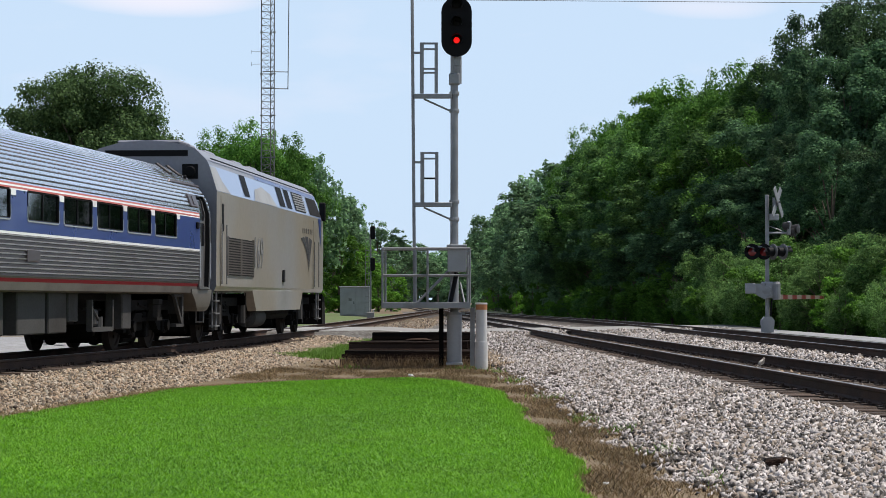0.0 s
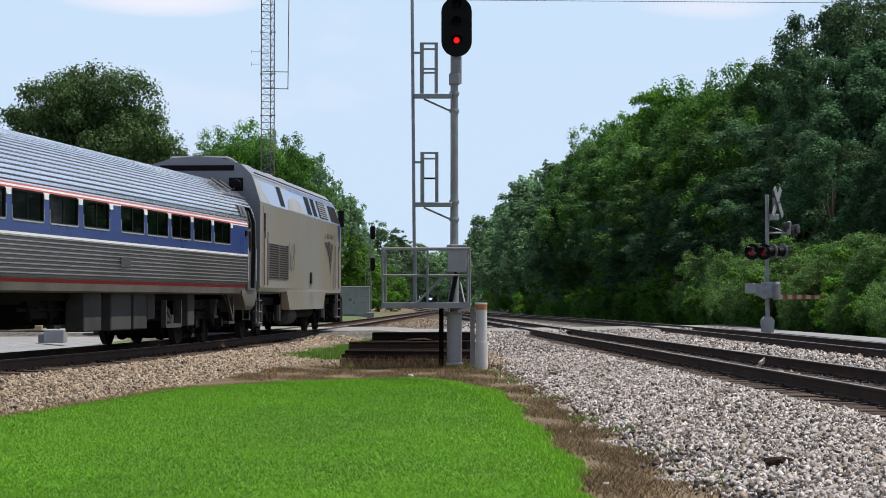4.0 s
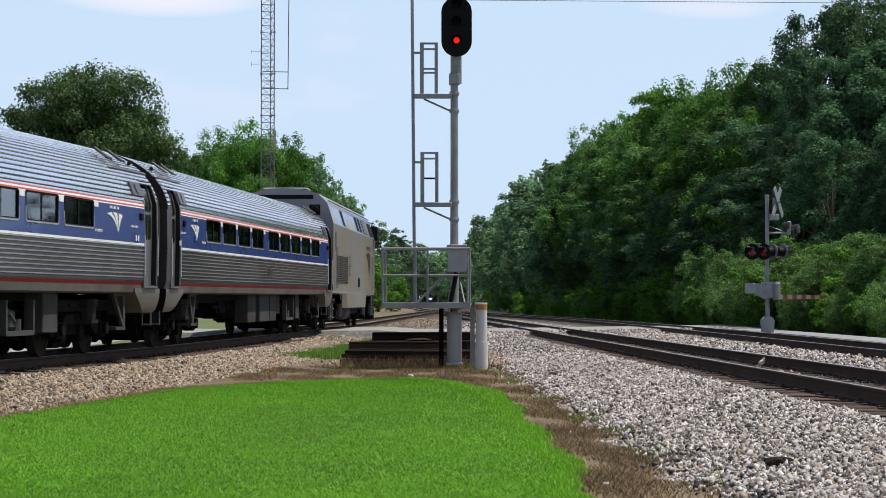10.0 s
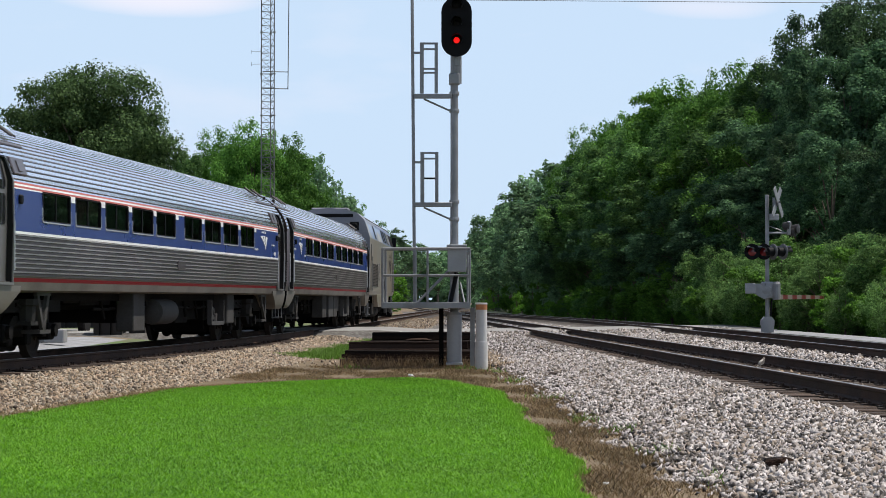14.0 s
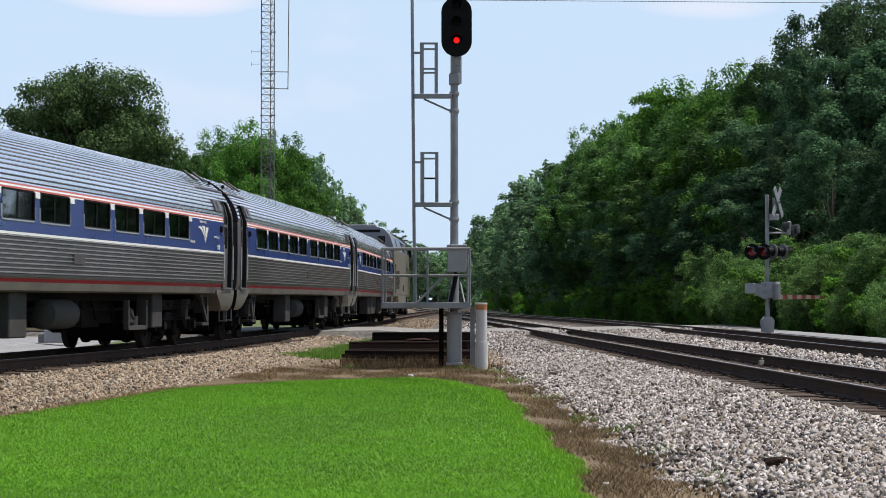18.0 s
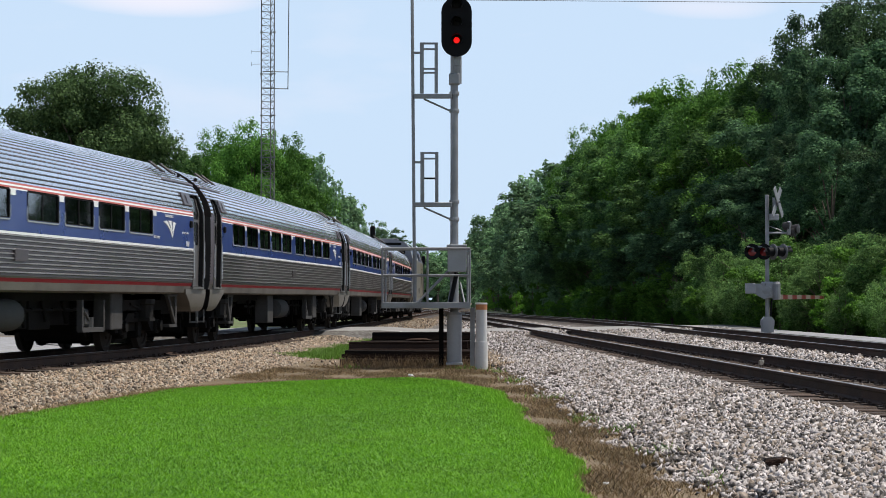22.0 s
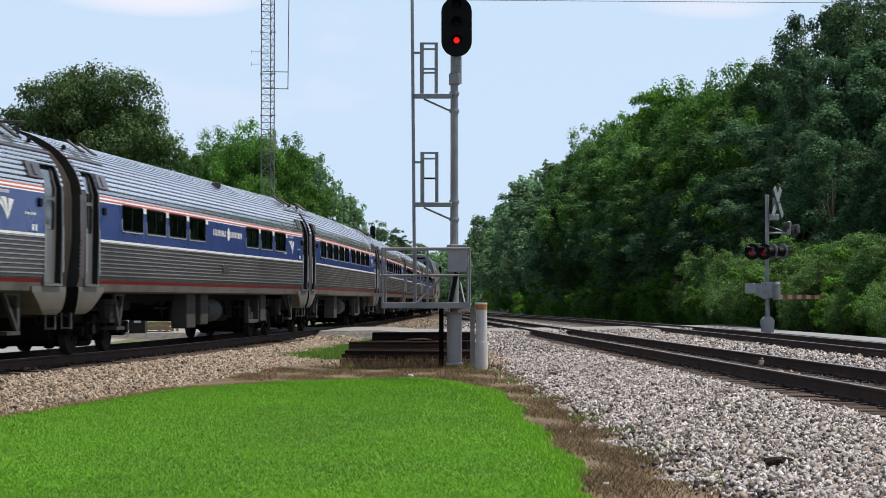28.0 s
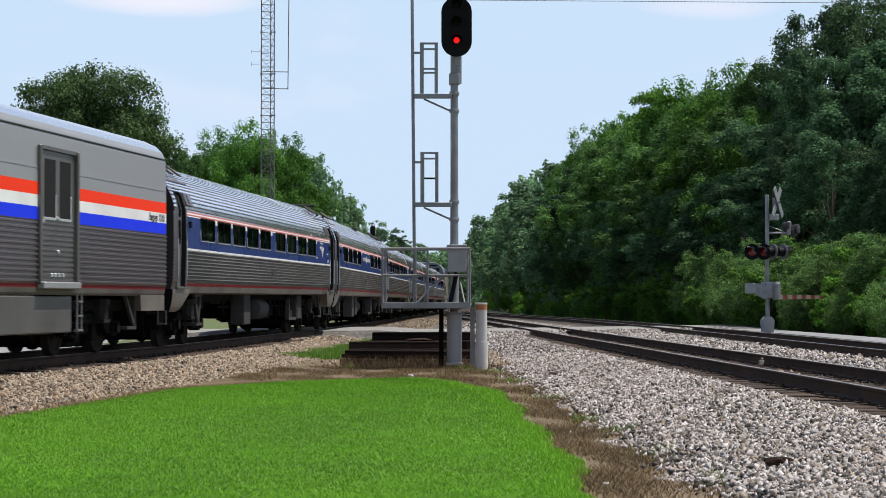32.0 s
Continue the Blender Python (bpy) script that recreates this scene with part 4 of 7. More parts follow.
def trim_geo(w):
    """Bright trim round the foot of a window."""
    z0 = WINDOW_Z[0]
    rad = 0.085
    half = w / 2 + 0.034
    low = z0 - 0.036
    path = []
    for k in range(6):                                   # rounded lower corners
        a = math.radians(90 * k / 5)
        path.append((half - rad + rad * math.cos(a), low + rad - rad * math.sin(a), math.cos(a), -math.sin(a)))
    path = [(half, z0 + 0.20, 1.0, 0.0)] + path
    path = path + [(-a, b, -c, d) for a, b, c, d in reversed(path)]
    g = Geo()
    for (a, b, c, d), (e, f, h, k) in zip(path, path[1:]):
        t = 0.020
        g.add([(1.564, a, b), (1.564, e, f), (1.564, e - h * t, f - k * t), (1.564, a - c * t, b - d * t),
               (1.548, a, b), (1.548, e, f)], [(0, 1, 2, 3), (0, 4, 5, 1)])
    return g


def build_coach(kind="coach", face=1):
    label = COACH_LABEL if kind == "coach" else "stainless steel cafe coach with lettered blue band, red and white stripes"
    car = thing("passenger_coach", label, "railway coach", group="coaches of the train")
    wins = COACH_WINDOWS if kind == "coach" else CAFE_WINDOWS
    if face < 0:
        wins = sorted((-b, -a) for a, b in wins)
    (low, band, roof, low2, band2), posts = coach_body(wins)
    mats = [M["steel_side"], M["skirt"], M["sill_red"], M["white"], M["blue"], M["red"], M["steel"], M["dark_steel"], M["flute"]]
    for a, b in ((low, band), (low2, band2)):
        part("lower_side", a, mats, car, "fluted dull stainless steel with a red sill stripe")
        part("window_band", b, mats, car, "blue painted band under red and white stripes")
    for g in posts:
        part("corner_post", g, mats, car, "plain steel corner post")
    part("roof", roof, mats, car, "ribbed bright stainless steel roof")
    # inside
    g = Geo().box(-1.38, 1.38, -11.0, 11.0, 1.28, 1.32)
    g.box(-0.02, 0.02, -10.9, -10.8, 1.3, 3.3)
    part("interior_floor", g, M["interior"], car)
    seat = shared("seat", lambda: mesh_of("seat", Geo().box(-0.45, 0.45, 0, 0.45, 1.32, 1.75, bev=0.03).box(-0.45, 0.45, -0.06, 0.06, 1.7, 2.42, bev=0.03), M["seat"]))
    for y in np.arange(-9.8, 9.9, 0.98):
        for x in (-0.9, 0.9):
            part_on("seat", seat, car, pose(x, y, 0))
    # windows
    fr = shared("wframe", lambda: mesh_of("window_frame", window_geo(PANE_W), M["rubber"]))
    tm = shared("wtrim", lambda: mesh_of("trim", trim_geo(PANE_W), M["frame_white"]))
    pn = shared("wpane", lambda: mesh_of("pane", Geo().box(1.528, 1.534, -PANE_W / 2 + 0.01, PANE_W / 2 - 0.01, WINDOW_Z[0] + 0.005, WINDOW_Z[1] - 0.005), M["pane"]))
    mu = shared("wmull", lambda: mesh_of("mullion", Geo().box(1.535, 1.545, -0.022, 0.022, WINDOW_Z[0], WINDOW_Z[1]), M["black"]))
    for a, b in wins:
        for s in (0, 180):
            f = part_on("window_frame", fr, car, pose(0, 0, 0, 0, 0, s) @ pose(0, (a + b) / 2 * (1 if s == 0 else -1), 0))
            part_on("pane", pn, f)
            part_on("trim", tm, f)
            part_on("mullion", mu, f)
    # white dashes between the windows, over the band: sun glint put in as paint
    g = Geo()
    for a, b in wins:
        g.add([(1.5585, b + 0.04, 2.50), (1.5585, b + 0.29, 2.50), (1.555, b + 0.29, 2.585), (1.555, b + 0.04, 2.585)], [(0, 1, 2, 3)])
    part("white_dashes", g, M["white"], car)
    # doors, steps, grab rails
    dm = shared("door", lambda: mesh_of("vestibule_door", door_geo(), M["door_steel"]))
    df = shared("doorframe", lambda: mesh_of("door_frame", door_frame_geo(), [M["door_steel"], M["rubber"]]))
    dg = shared("doorglass", lambda: mesh_of("door_window", door_glass_geo(), M["door_glass"]))
    for y in DOORS:
        for s in (0, 180):
            d = part_on("vestibule_door", dm, car, pose(0, y, 0, 0, 0, s), "recessed steel door with a tall dark window")
            part_on("door_window", dg, d)
            part_on("door_frame", df, d)
        for q in (-0.46, 0.46):
            part("grab_rail", Geo().tube((1.56, y + q, 1.35), (1.56, y + q, 2.1), 0.014, 6), M["frame_white"], car)
        e = 1 if y > 0 else -1
        for s in (-1, 1):                                   # step wells under the doors
            part("step_well", step_well_geo(s, e), [M["step_steel"], M["dark"]], car, "grey sheet-steel step well", at=pose(0, y, 0))
            part("hand_iron", Geo().tube((s * 1.36, y + e * 0.68, 0.95), (s * 1.36, y + e * 0.68, 0.42), 0.016, 6).tube((s * 1.20, y + e * 0.68, 0.95), (s * 1.20, y + e * 0.68, 0.42), 0.016, 6)
                 .tube((s * 1.20, y + e * 0.68, 0.44), (s * 1.36, y + e * 0.68, 0.44), 0.016, 6), M["boxgrey"], car)
        g = Geo()                                           # bellows between coaches
        for k in range(3):
            end = ENDS[e > 0]
            fold = (13.0 - abs(end)) / 3
            y0 = end + e * k * fold
            i = 0.004 * (k % 2)
            prof = [(1.26 - i, 1.06), (1.36 - i, 1.9), (1.36 - i, 2.6), (1.32 - i, 2.86), (1.19 - i, 3.13), (0.98 - i, 3.38), (0.68 - i, 3.55), (0.34, 3.65 - i), (0, 3.68 - i)]
            prof = prof + [(-a, b) for a, b in prof[::-1][1:]]
            g.prism([(a, b) for a, b in prof], y0, y0 + e * fold, "y")
        part("bellows", g, M["bellows"], car, "dark rubber gangway bellows")
        arch = [(1.505, 2.66), (1.50, 2.74), (1.475, 2.85), (1.43, 2.98), (1.36, 3.11), (1.265, 3.24), (1.14, 3.37), (0.985, 3.49), (0.81, 3.595), (0.60, 3.685), (0.41, 3.745), (0.2, 3.785), (0.0, 3.80)]
        arch = arch + [(-a, b) for a, b in arch[::-1][1:]]
        part("end_rim", Geo().prism(arch, ENDS[e > 0] - e * 0.07, ENDS[e > 0] + e * 0.012, "y"), M["bellows"], car, "dark rubber rim round the roof end")
        g = Geo().box(-0.16, 0.16, min(e * 12.5, e * 13.0), max(e * 12.5, e * 13.0), 0.72, 0.98, bev=0.04)
        g.box(-1.05, 1.05, min(e * 11.0, e * 12.75), max(e * 11.0, e * 12.75), 0.62, 1.0)
        for s in (-0.6, 0.6, 1.0):
            g.tube((s, e * 12.7, 0.98), (s, e * 12.98, 0.5), 0.03, 6)
        part("coupler", g, M["dark"], car)
        for yy in (abs(y) - 0.72, abs(y) - 1.56):                             # roof hatches near the ends
            for s in (-1, 1):
                g = Geo()
                xf = pose(s * 1.03, e * yy, 3.52, 0, s * 36, 0)
                g.box(-0.17, 0.17, -0.05, 0.05, 0.02, 0.065, bev=0.015, xf=xf)
                g.box(-0.17, 0.17, 0.16, 0.19, 0.02, 0.05, xf=xf)
                g.box(-0.19, -0.16, -0.05, 0.19, 0.02, 0.06, xf=xf)
                part("roof_hatch", g, M["dark_steel"], car, "low dark roof hatch")
        for s in (-1, 1):                                   # ledge under the end of the roof
            xf = pose(s * 1.235, y - e * 0.60, 3.285, 0, s * 42, 0)
            part("roof_ledge", Geo().box(-0.03, 0.03, -1.25, 1.25, 0.0, 0.03, bev=0.008, xf=xf), M["steel_side"], car)
            part("roof_knob", Geo().lathe([(0.035, 0), (0.035, 0.06), (0.02, 0.08)], 8, 0, "z", (s * 1.08, y + e * 0.15, 3.44)), M["black"], car)
            g = Geo()
            xf = pose(s * 1.475, y - e * 0.85, 2.93, 0, s * 70, 0)
            g.box(-0.14, 0.14, -0.34, 0.34, 0, 0.03, bev=0.01, xf=xf)
            g.box(-0.09, 0.09, -0.09, 0.09, 0.03, 0.045, xf=xf)
            part("marker_panel", g, M["steel_side"], car)
    g = Geo().box(1.552, 1.572, 0.1, 0.75, 1.50, 1.68, bev=0.005)
    part("access_panel", g, M["steel_side"], car)
    for y in (DOORS[1] - 0.75, DOORS[0] + 0.75):
        part("lamp", Geo().box(1.545, 1.60, y - 0.07, y + 0.07, 2.36, 2.50, bev=0.02), M["black"], car)
    # operator's sign and small unreadable print
    part("emblem", swoosh_geo(1.5585, 0.36), M["white"], car, "white fan-shaped sign", at=pose(0, face * 9.72, 2.27) @ Matrix.Diagonal((1, 2.9, 1.0, 1)))
    part("print", bars_geo(1.5585, 0.62, 0.05, 7), M["white"], car, at=pose(0, face * 9.68, 2.53))
    part("print", bars_geo(1.5585, 0.30, 0.10, 2), M["white"], car, at=pose(0, face * 11.22, 2.03))
    part("print", bars_geo(1.5585, 0.45, 0.05, 6), M["white"], car, at=pose(0, face * 8.72, 2.10))
    part("print", bars_geo(1.5585, 0.55, 0.04, 6), M["white"], car, at=pose(0, face * 11.0, 2.24))
    if kind == "cafe":
        part("print", bars_geo(1.5585, 1.5, 0.13, 9), M["white"], car, at=pose(0, -0.30, 2.36))
        part("print", bars_geo(1.5585, 1.5, 0.13, 8), M["white"], car, at=pose(0, 1.72, 2.36))
        g = Geo().lathe([(0.13, 0), (0.15, 0.002)], 14, 0, "x", (1.5585, 0, 0))
        part("roundel", g, M["white"], car, at=pose(0, 0.72, 2.36))
    underframe(car, "lead" if face < 0 else kind)
    add_bogies(car, (-8.95, 9.12), 2.59, WHEEL_R, COACH_LIFT)
    return car


def underframe(car, kind):
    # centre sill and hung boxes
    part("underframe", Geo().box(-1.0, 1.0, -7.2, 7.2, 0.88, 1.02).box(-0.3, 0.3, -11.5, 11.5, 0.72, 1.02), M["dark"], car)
    # dark filler that closes the view through under the floor
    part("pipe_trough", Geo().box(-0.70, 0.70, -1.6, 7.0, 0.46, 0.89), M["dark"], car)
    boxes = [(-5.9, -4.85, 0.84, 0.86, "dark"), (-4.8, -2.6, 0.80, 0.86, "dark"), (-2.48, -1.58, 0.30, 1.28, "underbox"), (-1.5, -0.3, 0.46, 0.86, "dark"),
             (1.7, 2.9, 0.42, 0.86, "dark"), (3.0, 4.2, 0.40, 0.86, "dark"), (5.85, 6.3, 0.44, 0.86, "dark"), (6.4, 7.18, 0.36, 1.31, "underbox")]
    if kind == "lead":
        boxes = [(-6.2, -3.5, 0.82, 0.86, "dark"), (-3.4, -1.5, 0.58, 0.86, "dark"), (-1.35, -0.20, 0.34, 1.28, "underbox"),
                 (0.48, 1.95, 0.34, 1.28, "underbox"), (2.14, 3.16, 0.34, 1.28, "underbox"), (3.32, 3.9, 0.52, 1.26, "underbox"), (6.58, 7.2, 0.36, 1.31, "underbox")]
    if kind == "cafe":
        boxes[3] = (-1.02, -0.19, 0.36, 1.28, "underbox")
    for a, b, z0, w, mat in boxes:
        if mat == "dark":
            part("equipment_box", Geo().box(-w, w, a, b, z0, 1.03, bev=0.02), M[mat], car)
        else:
            for sd in (-1, 1):
                x0, x1 = (w - 0.34, w) if sd > 0 else (-w, -w + 0.34)
                part("battery_box", Geo().box(x0, x1, a, b, z0, 1.035, bev=0.02), M[mat], car)
    g = Geo()
    for k in range(9):                                      # pipes and hangers
        y = -3.6 + k * 1.18
        g.tube((0.92, y, 0.88), (0.92, y + 0.25, 0.55 - 0.05 * (k % 3)), 0.035, 5)
        g.tube((0.90, y - 0.5, 0.74), (0.90, y + 0.7, 0.72), 0.03, 5)
    part("pipework", g, M["dark"], car)
    if kind != "lead":
        g = Geo().lathe([(0.10, -0.45), (0.25, -0.36), (0.26, -0.26), (0.26, 1.0), (0.25, 1.1), (0.10, 1.2)], 16, 0, "y", (1.02, 0.40, 0.66))
        part("air_tank", g, M["underbox"], car, "grey air tank", smooth=True)
    # open rack near the front bogie, with its pale frame
    g = Geo()
    for y in (4.45, 5.78):
        g.box(1.26, 1.36, y - 0.04, y + 0.04, 0.36, 0.90)
    g.box(1.26, 1.36, 4.45, 5.78, 0.34, 0.42)
    g.box(1.16, 1.30, 4.75, 5.05, 0.44, 0.74, bev=0.04)
    g.tube((1.2, 5.3, 0.42), (1.2, 5.3, 0.60), 0.10, 10)
    g.tube((1.3, 4.5, 0.80), (1.3, 5.0, 0.55), 0.03, 6)
    part("equipment_rack", g, M["underbox"], car)
    for e in (-1, 1):
        g = Geo()                                           # pale brackets by the bogies
        b = 10.28 if e > 0 else -9.32                       # two hanging arms that meet below
        foot = b + (0.66 if e > 0 else 0.36)
        g.prism([(b, 1.04), (b + 0.12, 1.04), (foot + 0.12, 0.42), (foot, 0.42)], 1.30, 1.36, "x")
        g.prism([(b + 0.66, 1.04), (b + 0.80, 1.04), (foot + 0.14, 0.42), (foot + 0.02, 0.42)], 1.30, 1.36, "x")
        g.box(1.30, 1.37, b, b + 0.80, 0.97, 1.04)
        g.box(1.05, 1.36, b + 0.2, b + 0.82, 0.36, 0.42)
        part("bracket", g, M["underbox"], car)
        part("bolster_spring", Geo().lathe([(0.16, 0.55), (0.17, 0.8), (0.2, 0.82), (0.2, 0.92)], 10, 0, "z", (1.17, e * 9.3, 0)).box(1.05, 1.32, e * 9.3 - 0.2, e * 9.3 + 0.2, 0.5, 0.56), M["bogie_iron"], car)


def build_baggage():
    car = thing("baggage_car", "grey and fluted steel baggage car with red, white and blue stripes", "railway car", group="coaches of the train")
    # 0 flutes, 1 skirt, 2 dull red, 3 white, 4 blue, 5 red, 6 panel, 7 roof
    p = [(1.44, 0.98, 1), (1.47, 1.02, 1), (1.49, 1.10, 2), (1.495, 1.16, 0)]
    for i in range(12):
        z0 = 1.17 + i * 0.083
        p += [(1.50, z0 + 0.008, 0), (1.522, z0 + 0.022, 0), (1.522, z0 + 0.046, 0), (1.50, z0 + 0.060, 0)]
    p += [(1.505, 2.17, 4), (1.505, 2.375, 3), (1.505, 2.565, 5), (1.505, 2.77, 6), (1.49, 3.55, 6), (1.46, 3.66, 6), (1.42, 3.74, 7), (1.30, 3.86, 7), (1.05, 3.97, 7), (0.7, 4.04, 7), (0.35, 4.07, 7), (0, 4.08, 7)]
    ys = [-12.7, 12.7]
    low, top = Geo(), Geo()
    for s in (1, -1):
        for (w0, z0, m), (w1, z1, _) in zip(p[:-1], p[1:]):
            for ya, yb in zip(ys[:-1], ys[1:]):
                (low if z0 < 2.16 else top).add([(s * w0, ya, z0), (s * w0, yb, z0), (s * w1, yb, z1), (s * w1, ya, z1)], [(0, 1, 2, 3)], m)
    outline = [(w, z) for w, z, _ in p] + [(-w, z) for w, z, _ in reversed(p[:-1])]
    for y in (-12.7, 12.7):
        top.add([(w, y, z) for w, z in outline], [tuple(range(len(outline)))], 6)
    low.add([(-1.44, -12.7, 0.98), (1.44, -12.7, 0.98), (1.44, 12.7, 0.98), (-1.44, 12.7, 0.98)], [(0, 1, 2, 3)], 1)
    mats = [M["steel_side"], M["skirt"], M["sill_red"], M["white"], M["bright_blue"], M["bright_red"], M["baggage"], M["steel"]]
    part("lower_side", low, mats, car, "fluted stainless steel lower side")
    part("upper_side", top, mats, car, "plain grey panels with three broad stripes")
    for s in (0, 180):
        d = part("baggage_door", Geo().box(1.485, 1.512, -0.93, 0.93, 1.20, 3.30, bev=0.01), M["baggage_door"], car, "tall dull brown-grey sliding door", at=pose(0, 0, 0, 0, 0, s) @ pose(0, 5.72 * (1 if s == 0 else -1), 0))
        for q in (-0.70, 0.12):
            w = part("door_window", Geo().box(1.510, 1.520, q, q + 0.58, 2.22, 3.16, bev=0.008), M["rubber"], d)
            part("window_rim", Geo().box(1.510, 1.526, q - 0.02, q + 0.60, 2.18, 2.225, bev=0.006).box(1.510, 1.526, q + 0.575, q + 0.615, 2.20, 2.60, bev=0.006), M["frame_white"], w, "bright window rim")
        for q, z in ((-0.80, 2.16), (-0.02, 2.22), (0.0, 1.68), (-0.35, 1.30), (-0.15, 1.30), (0.05, 1.30), (0.25, 1.30)):
            part("latch", Geo().box(1.510, 1.545, q - 0.05, q + 0.05, z - 0.03, z + 0.03, bev=0.01), M["frame_white"], d, "small bright steel latch")
        fr = part("door_frame", Geo().box(1.49, 1.565, -1.02, -0.93, 1.15, 3.36, bev=0.015).box(1.49, 1.58, 0.93, 1.03, 1.15, 3.36, bev=0.015).box(1.49, 1.55, -1.0, 1.0, 3.30, 3.36), M["baggage_door"], d)
        part("threshold", Geo().box(1.49, 1.62, -1.0, 1.0, 1.08, 1.19, bev=0.015), M["baggage"], fr)
    part_on("lettering", text_mesh("Baggage", 0.20, M["black"]), car, pose(1.5075, 11.75, 2.47, 90, 0, 90))
    part("print", bars_geo(1.5075, 0.42, 0.14, 4), M["black"], car, at=pose(0, 12.40, 2.47))
    part("roof_gutter", Geo().box(1.46, 1.50, -12.68, 12.68, 3.585, 3.615, bev=0.008), M["dark_steel"], car)
    part("panel_seam", Geo().box(1.497, 1.508, -12.68, 12.68, 2.985, 3.005), M["baggage"], car)
    part("side_skirt", Geo().box(1.30, 1.47, -6.6, 6.65, 0.36, 0.965, bev=0.02), M["baggage_door"], car, "deep plain grey skirt between the bogies")
    for yy in (7.02, 7.28):
        part("ladder", Geo().tube((1.45, yy, 1.1), (1.45, yy, 0.36), 0.02, 6).box(1.40, 1.48, yy - 0.02, yy + 0.02, 0.36, 0.40), M["boxgrey"], car)
    for k in range(3):
        part("ladder_step", Geo().box(1.40, 1.48, 7.02, 7.28, 0.38 + k * 0.24, 0.41 + k * 0.24), M["boxgrey"], car)
    for e in (-1, 1):
        g = Geo().box(-1.1, 1.1, min(e * 12.7, e * 12.98), max(e * 12.7, e * 12.98), 1.2, 3.5, bev=0.08)
        part("bellows", g, M["bellows"], car, "dark rubber gangway bellows")
        part("coupler", Geo().box(-0.16, 0.16, min(e * 12.5, e * 13.0), max(e * 12.5, e * 13.0), 0.72, 0.98, bev=0.04), M["dark"], car)
        for s in (-1, 1):
            part("end_skirt", Geo().prism([(e * 12.68, 1.0), (e * 10.95, 1.0), (e * 11.0, 0.70), (e * 12.68, 0.70)], s * 1.25, s * 1.475, "x"), M["skirt"], car)
    underframe(car, "baggage")
    add_bogies(car, (-8.95, 9.12), 2.59, WHEEL_R, COACH_LIFT)
    return car


def build_loco():
    car = thing("diesel_locomotive", "silver diesel locomotive with pale blue upper flank, rear end seen", "locomotive")
    sec = [(1.47, 1.15), (1.52, 1.25), (1.53, 3.30), (1.36, 3.86), (1.30, 3.98), (1.05, 4.22), (0.55, 4.36), (0.0, 4.40)]
    body, upper, roof = Geo(), Geo(), Geo()
    stations = [(-9.85, 1.0, 1.0, 0), (-9.4, 1.0, 1.0, 0), (7.9, 1.0, 1.0, 0), (8.5, 0.985, 0.97, 0), (9.3, 0.93, 0.78, 0), (10.0, 0.80, 0.62, 0), (10.25, 0.70, 0.55, 0)]
    for (ya, ka, ha, _), (yb, kb, hb, _) in zip(stations[:-1], stations[1:]):
        for s in (1, -1):
            for i in range(len(sec) - 1):
                (w0, z0), (w1, z1) = sec[i], sec[i + 1]
                f = lambda z, h: 1.15 + (z - 1.15) * h
                g = body if i < 2 else (upper if i == 2 else roof)
                g.add([(s * w0 * ka, ya, f(z0, ha)), (s * w0 * kb, yb, f(z0, hb)), (s * w1 * kb, yb, f(z1, hb)), (s * w1 * ka, ya, f(z1, ha))], [(0, 1, 2, 3)])
    outline = [(w, z) for w, z in sec] + [(-w, z) for w, z in reversed(sec[:-1])]
    roof.add([(w, -9.85, z) for w, z in outline], [tuple(range(len(outline)))])
    y, k, h, _ = stations[-1]
    part("cab_stripe", Geo().add([(1.536, 7.2, 3.29), (1.536, 7.85, 3.29), (1.536, 7.85, 2.45)], [(0, 1, 2)]), M["blue"], car, "dark blue sweep down the cab side")
    body.add([(w * k, y, 1.15 + (z - 1.15) * h) for w, z in outline], [tuple(range(len(outline)))])
    body.add([(-1.47, -9.85, 1.15), (1.47, -9.85, 1.15), (1.47, 10.2, 1.15), (-1.47, 10.2, 1.15)], [(0, 1, 2, 3)])
    part("body", body, M["loco"], car, "dusty silver painted flank")
    part("upper_flank", upper, M["loco_blue"], car, "pale blue sloping upper flank")
    part("roof", roof, M["loco_top"], car, "dull grey-blue roof and rear end")
    # pale grey curves on the upper flank near the rear
    slope = lambda z: 1.53 - (z - 3.30) * (0.17 / 0.56) + 0.006
    for s in (1,):
        for poly in ([(-9.85, 3.31), (-8.0, 3.31), (-8.7, 3.55), (-9.1, 3.84), (-9.85, 3.84)], [(-4.6, 3.31), (-0.9, 3.31), (-1.6, 3.6), (-2.8, 3.72), (-4.1, 3.6)]):
            part("flank_sweep", Geo().add([(slope(z), y, z) for y, z in poly], [tuple(range(len(poly)))]), M["grey_paint"], car, "pale grey sweeping paint on the upper flank")
    part("roof_stripe", Geo().add([(1.366, -3.5, 3.87), (1.366, 7.9, 3.87), (1.312, 7.9, 3.975), (1.312, -3.5, 3.975)], [(0, 1, 2, 3)]), M["blue"], car, "dark blue line along the roof edge")
    part("grab_line", Geo().tube((1.33, -9.5, 4.02), (1.33, 7.5, 4.02), 0.015, 5), M["black"], car)
    # radiator grille on the side
    gr = part("side_grille", Geo().box(1.525, 1.535, -8.50, -4.90, 1.50, 2.34), M["black"], car, "black louvred radiator grille")
    g = Geo()
    for i in range(14):
        z = 1.525 + i * 0.058
        for a, b in ((-8.47, -6.78), (-6.62, -4.93)):
            g.box(1.533, 1.56, a, b, z, z + 0.026)
    g.box(1.53, 1.565, -6.78, -6.62, 1.50, 2.34).box(1.53, 1.562, -8.55, -8.47, 1.48, 2.36).box(1.53, 1.562, -4.93, -4.85, 1.48, 2.36)
    part("louvres", g, M["louvre"], gr)
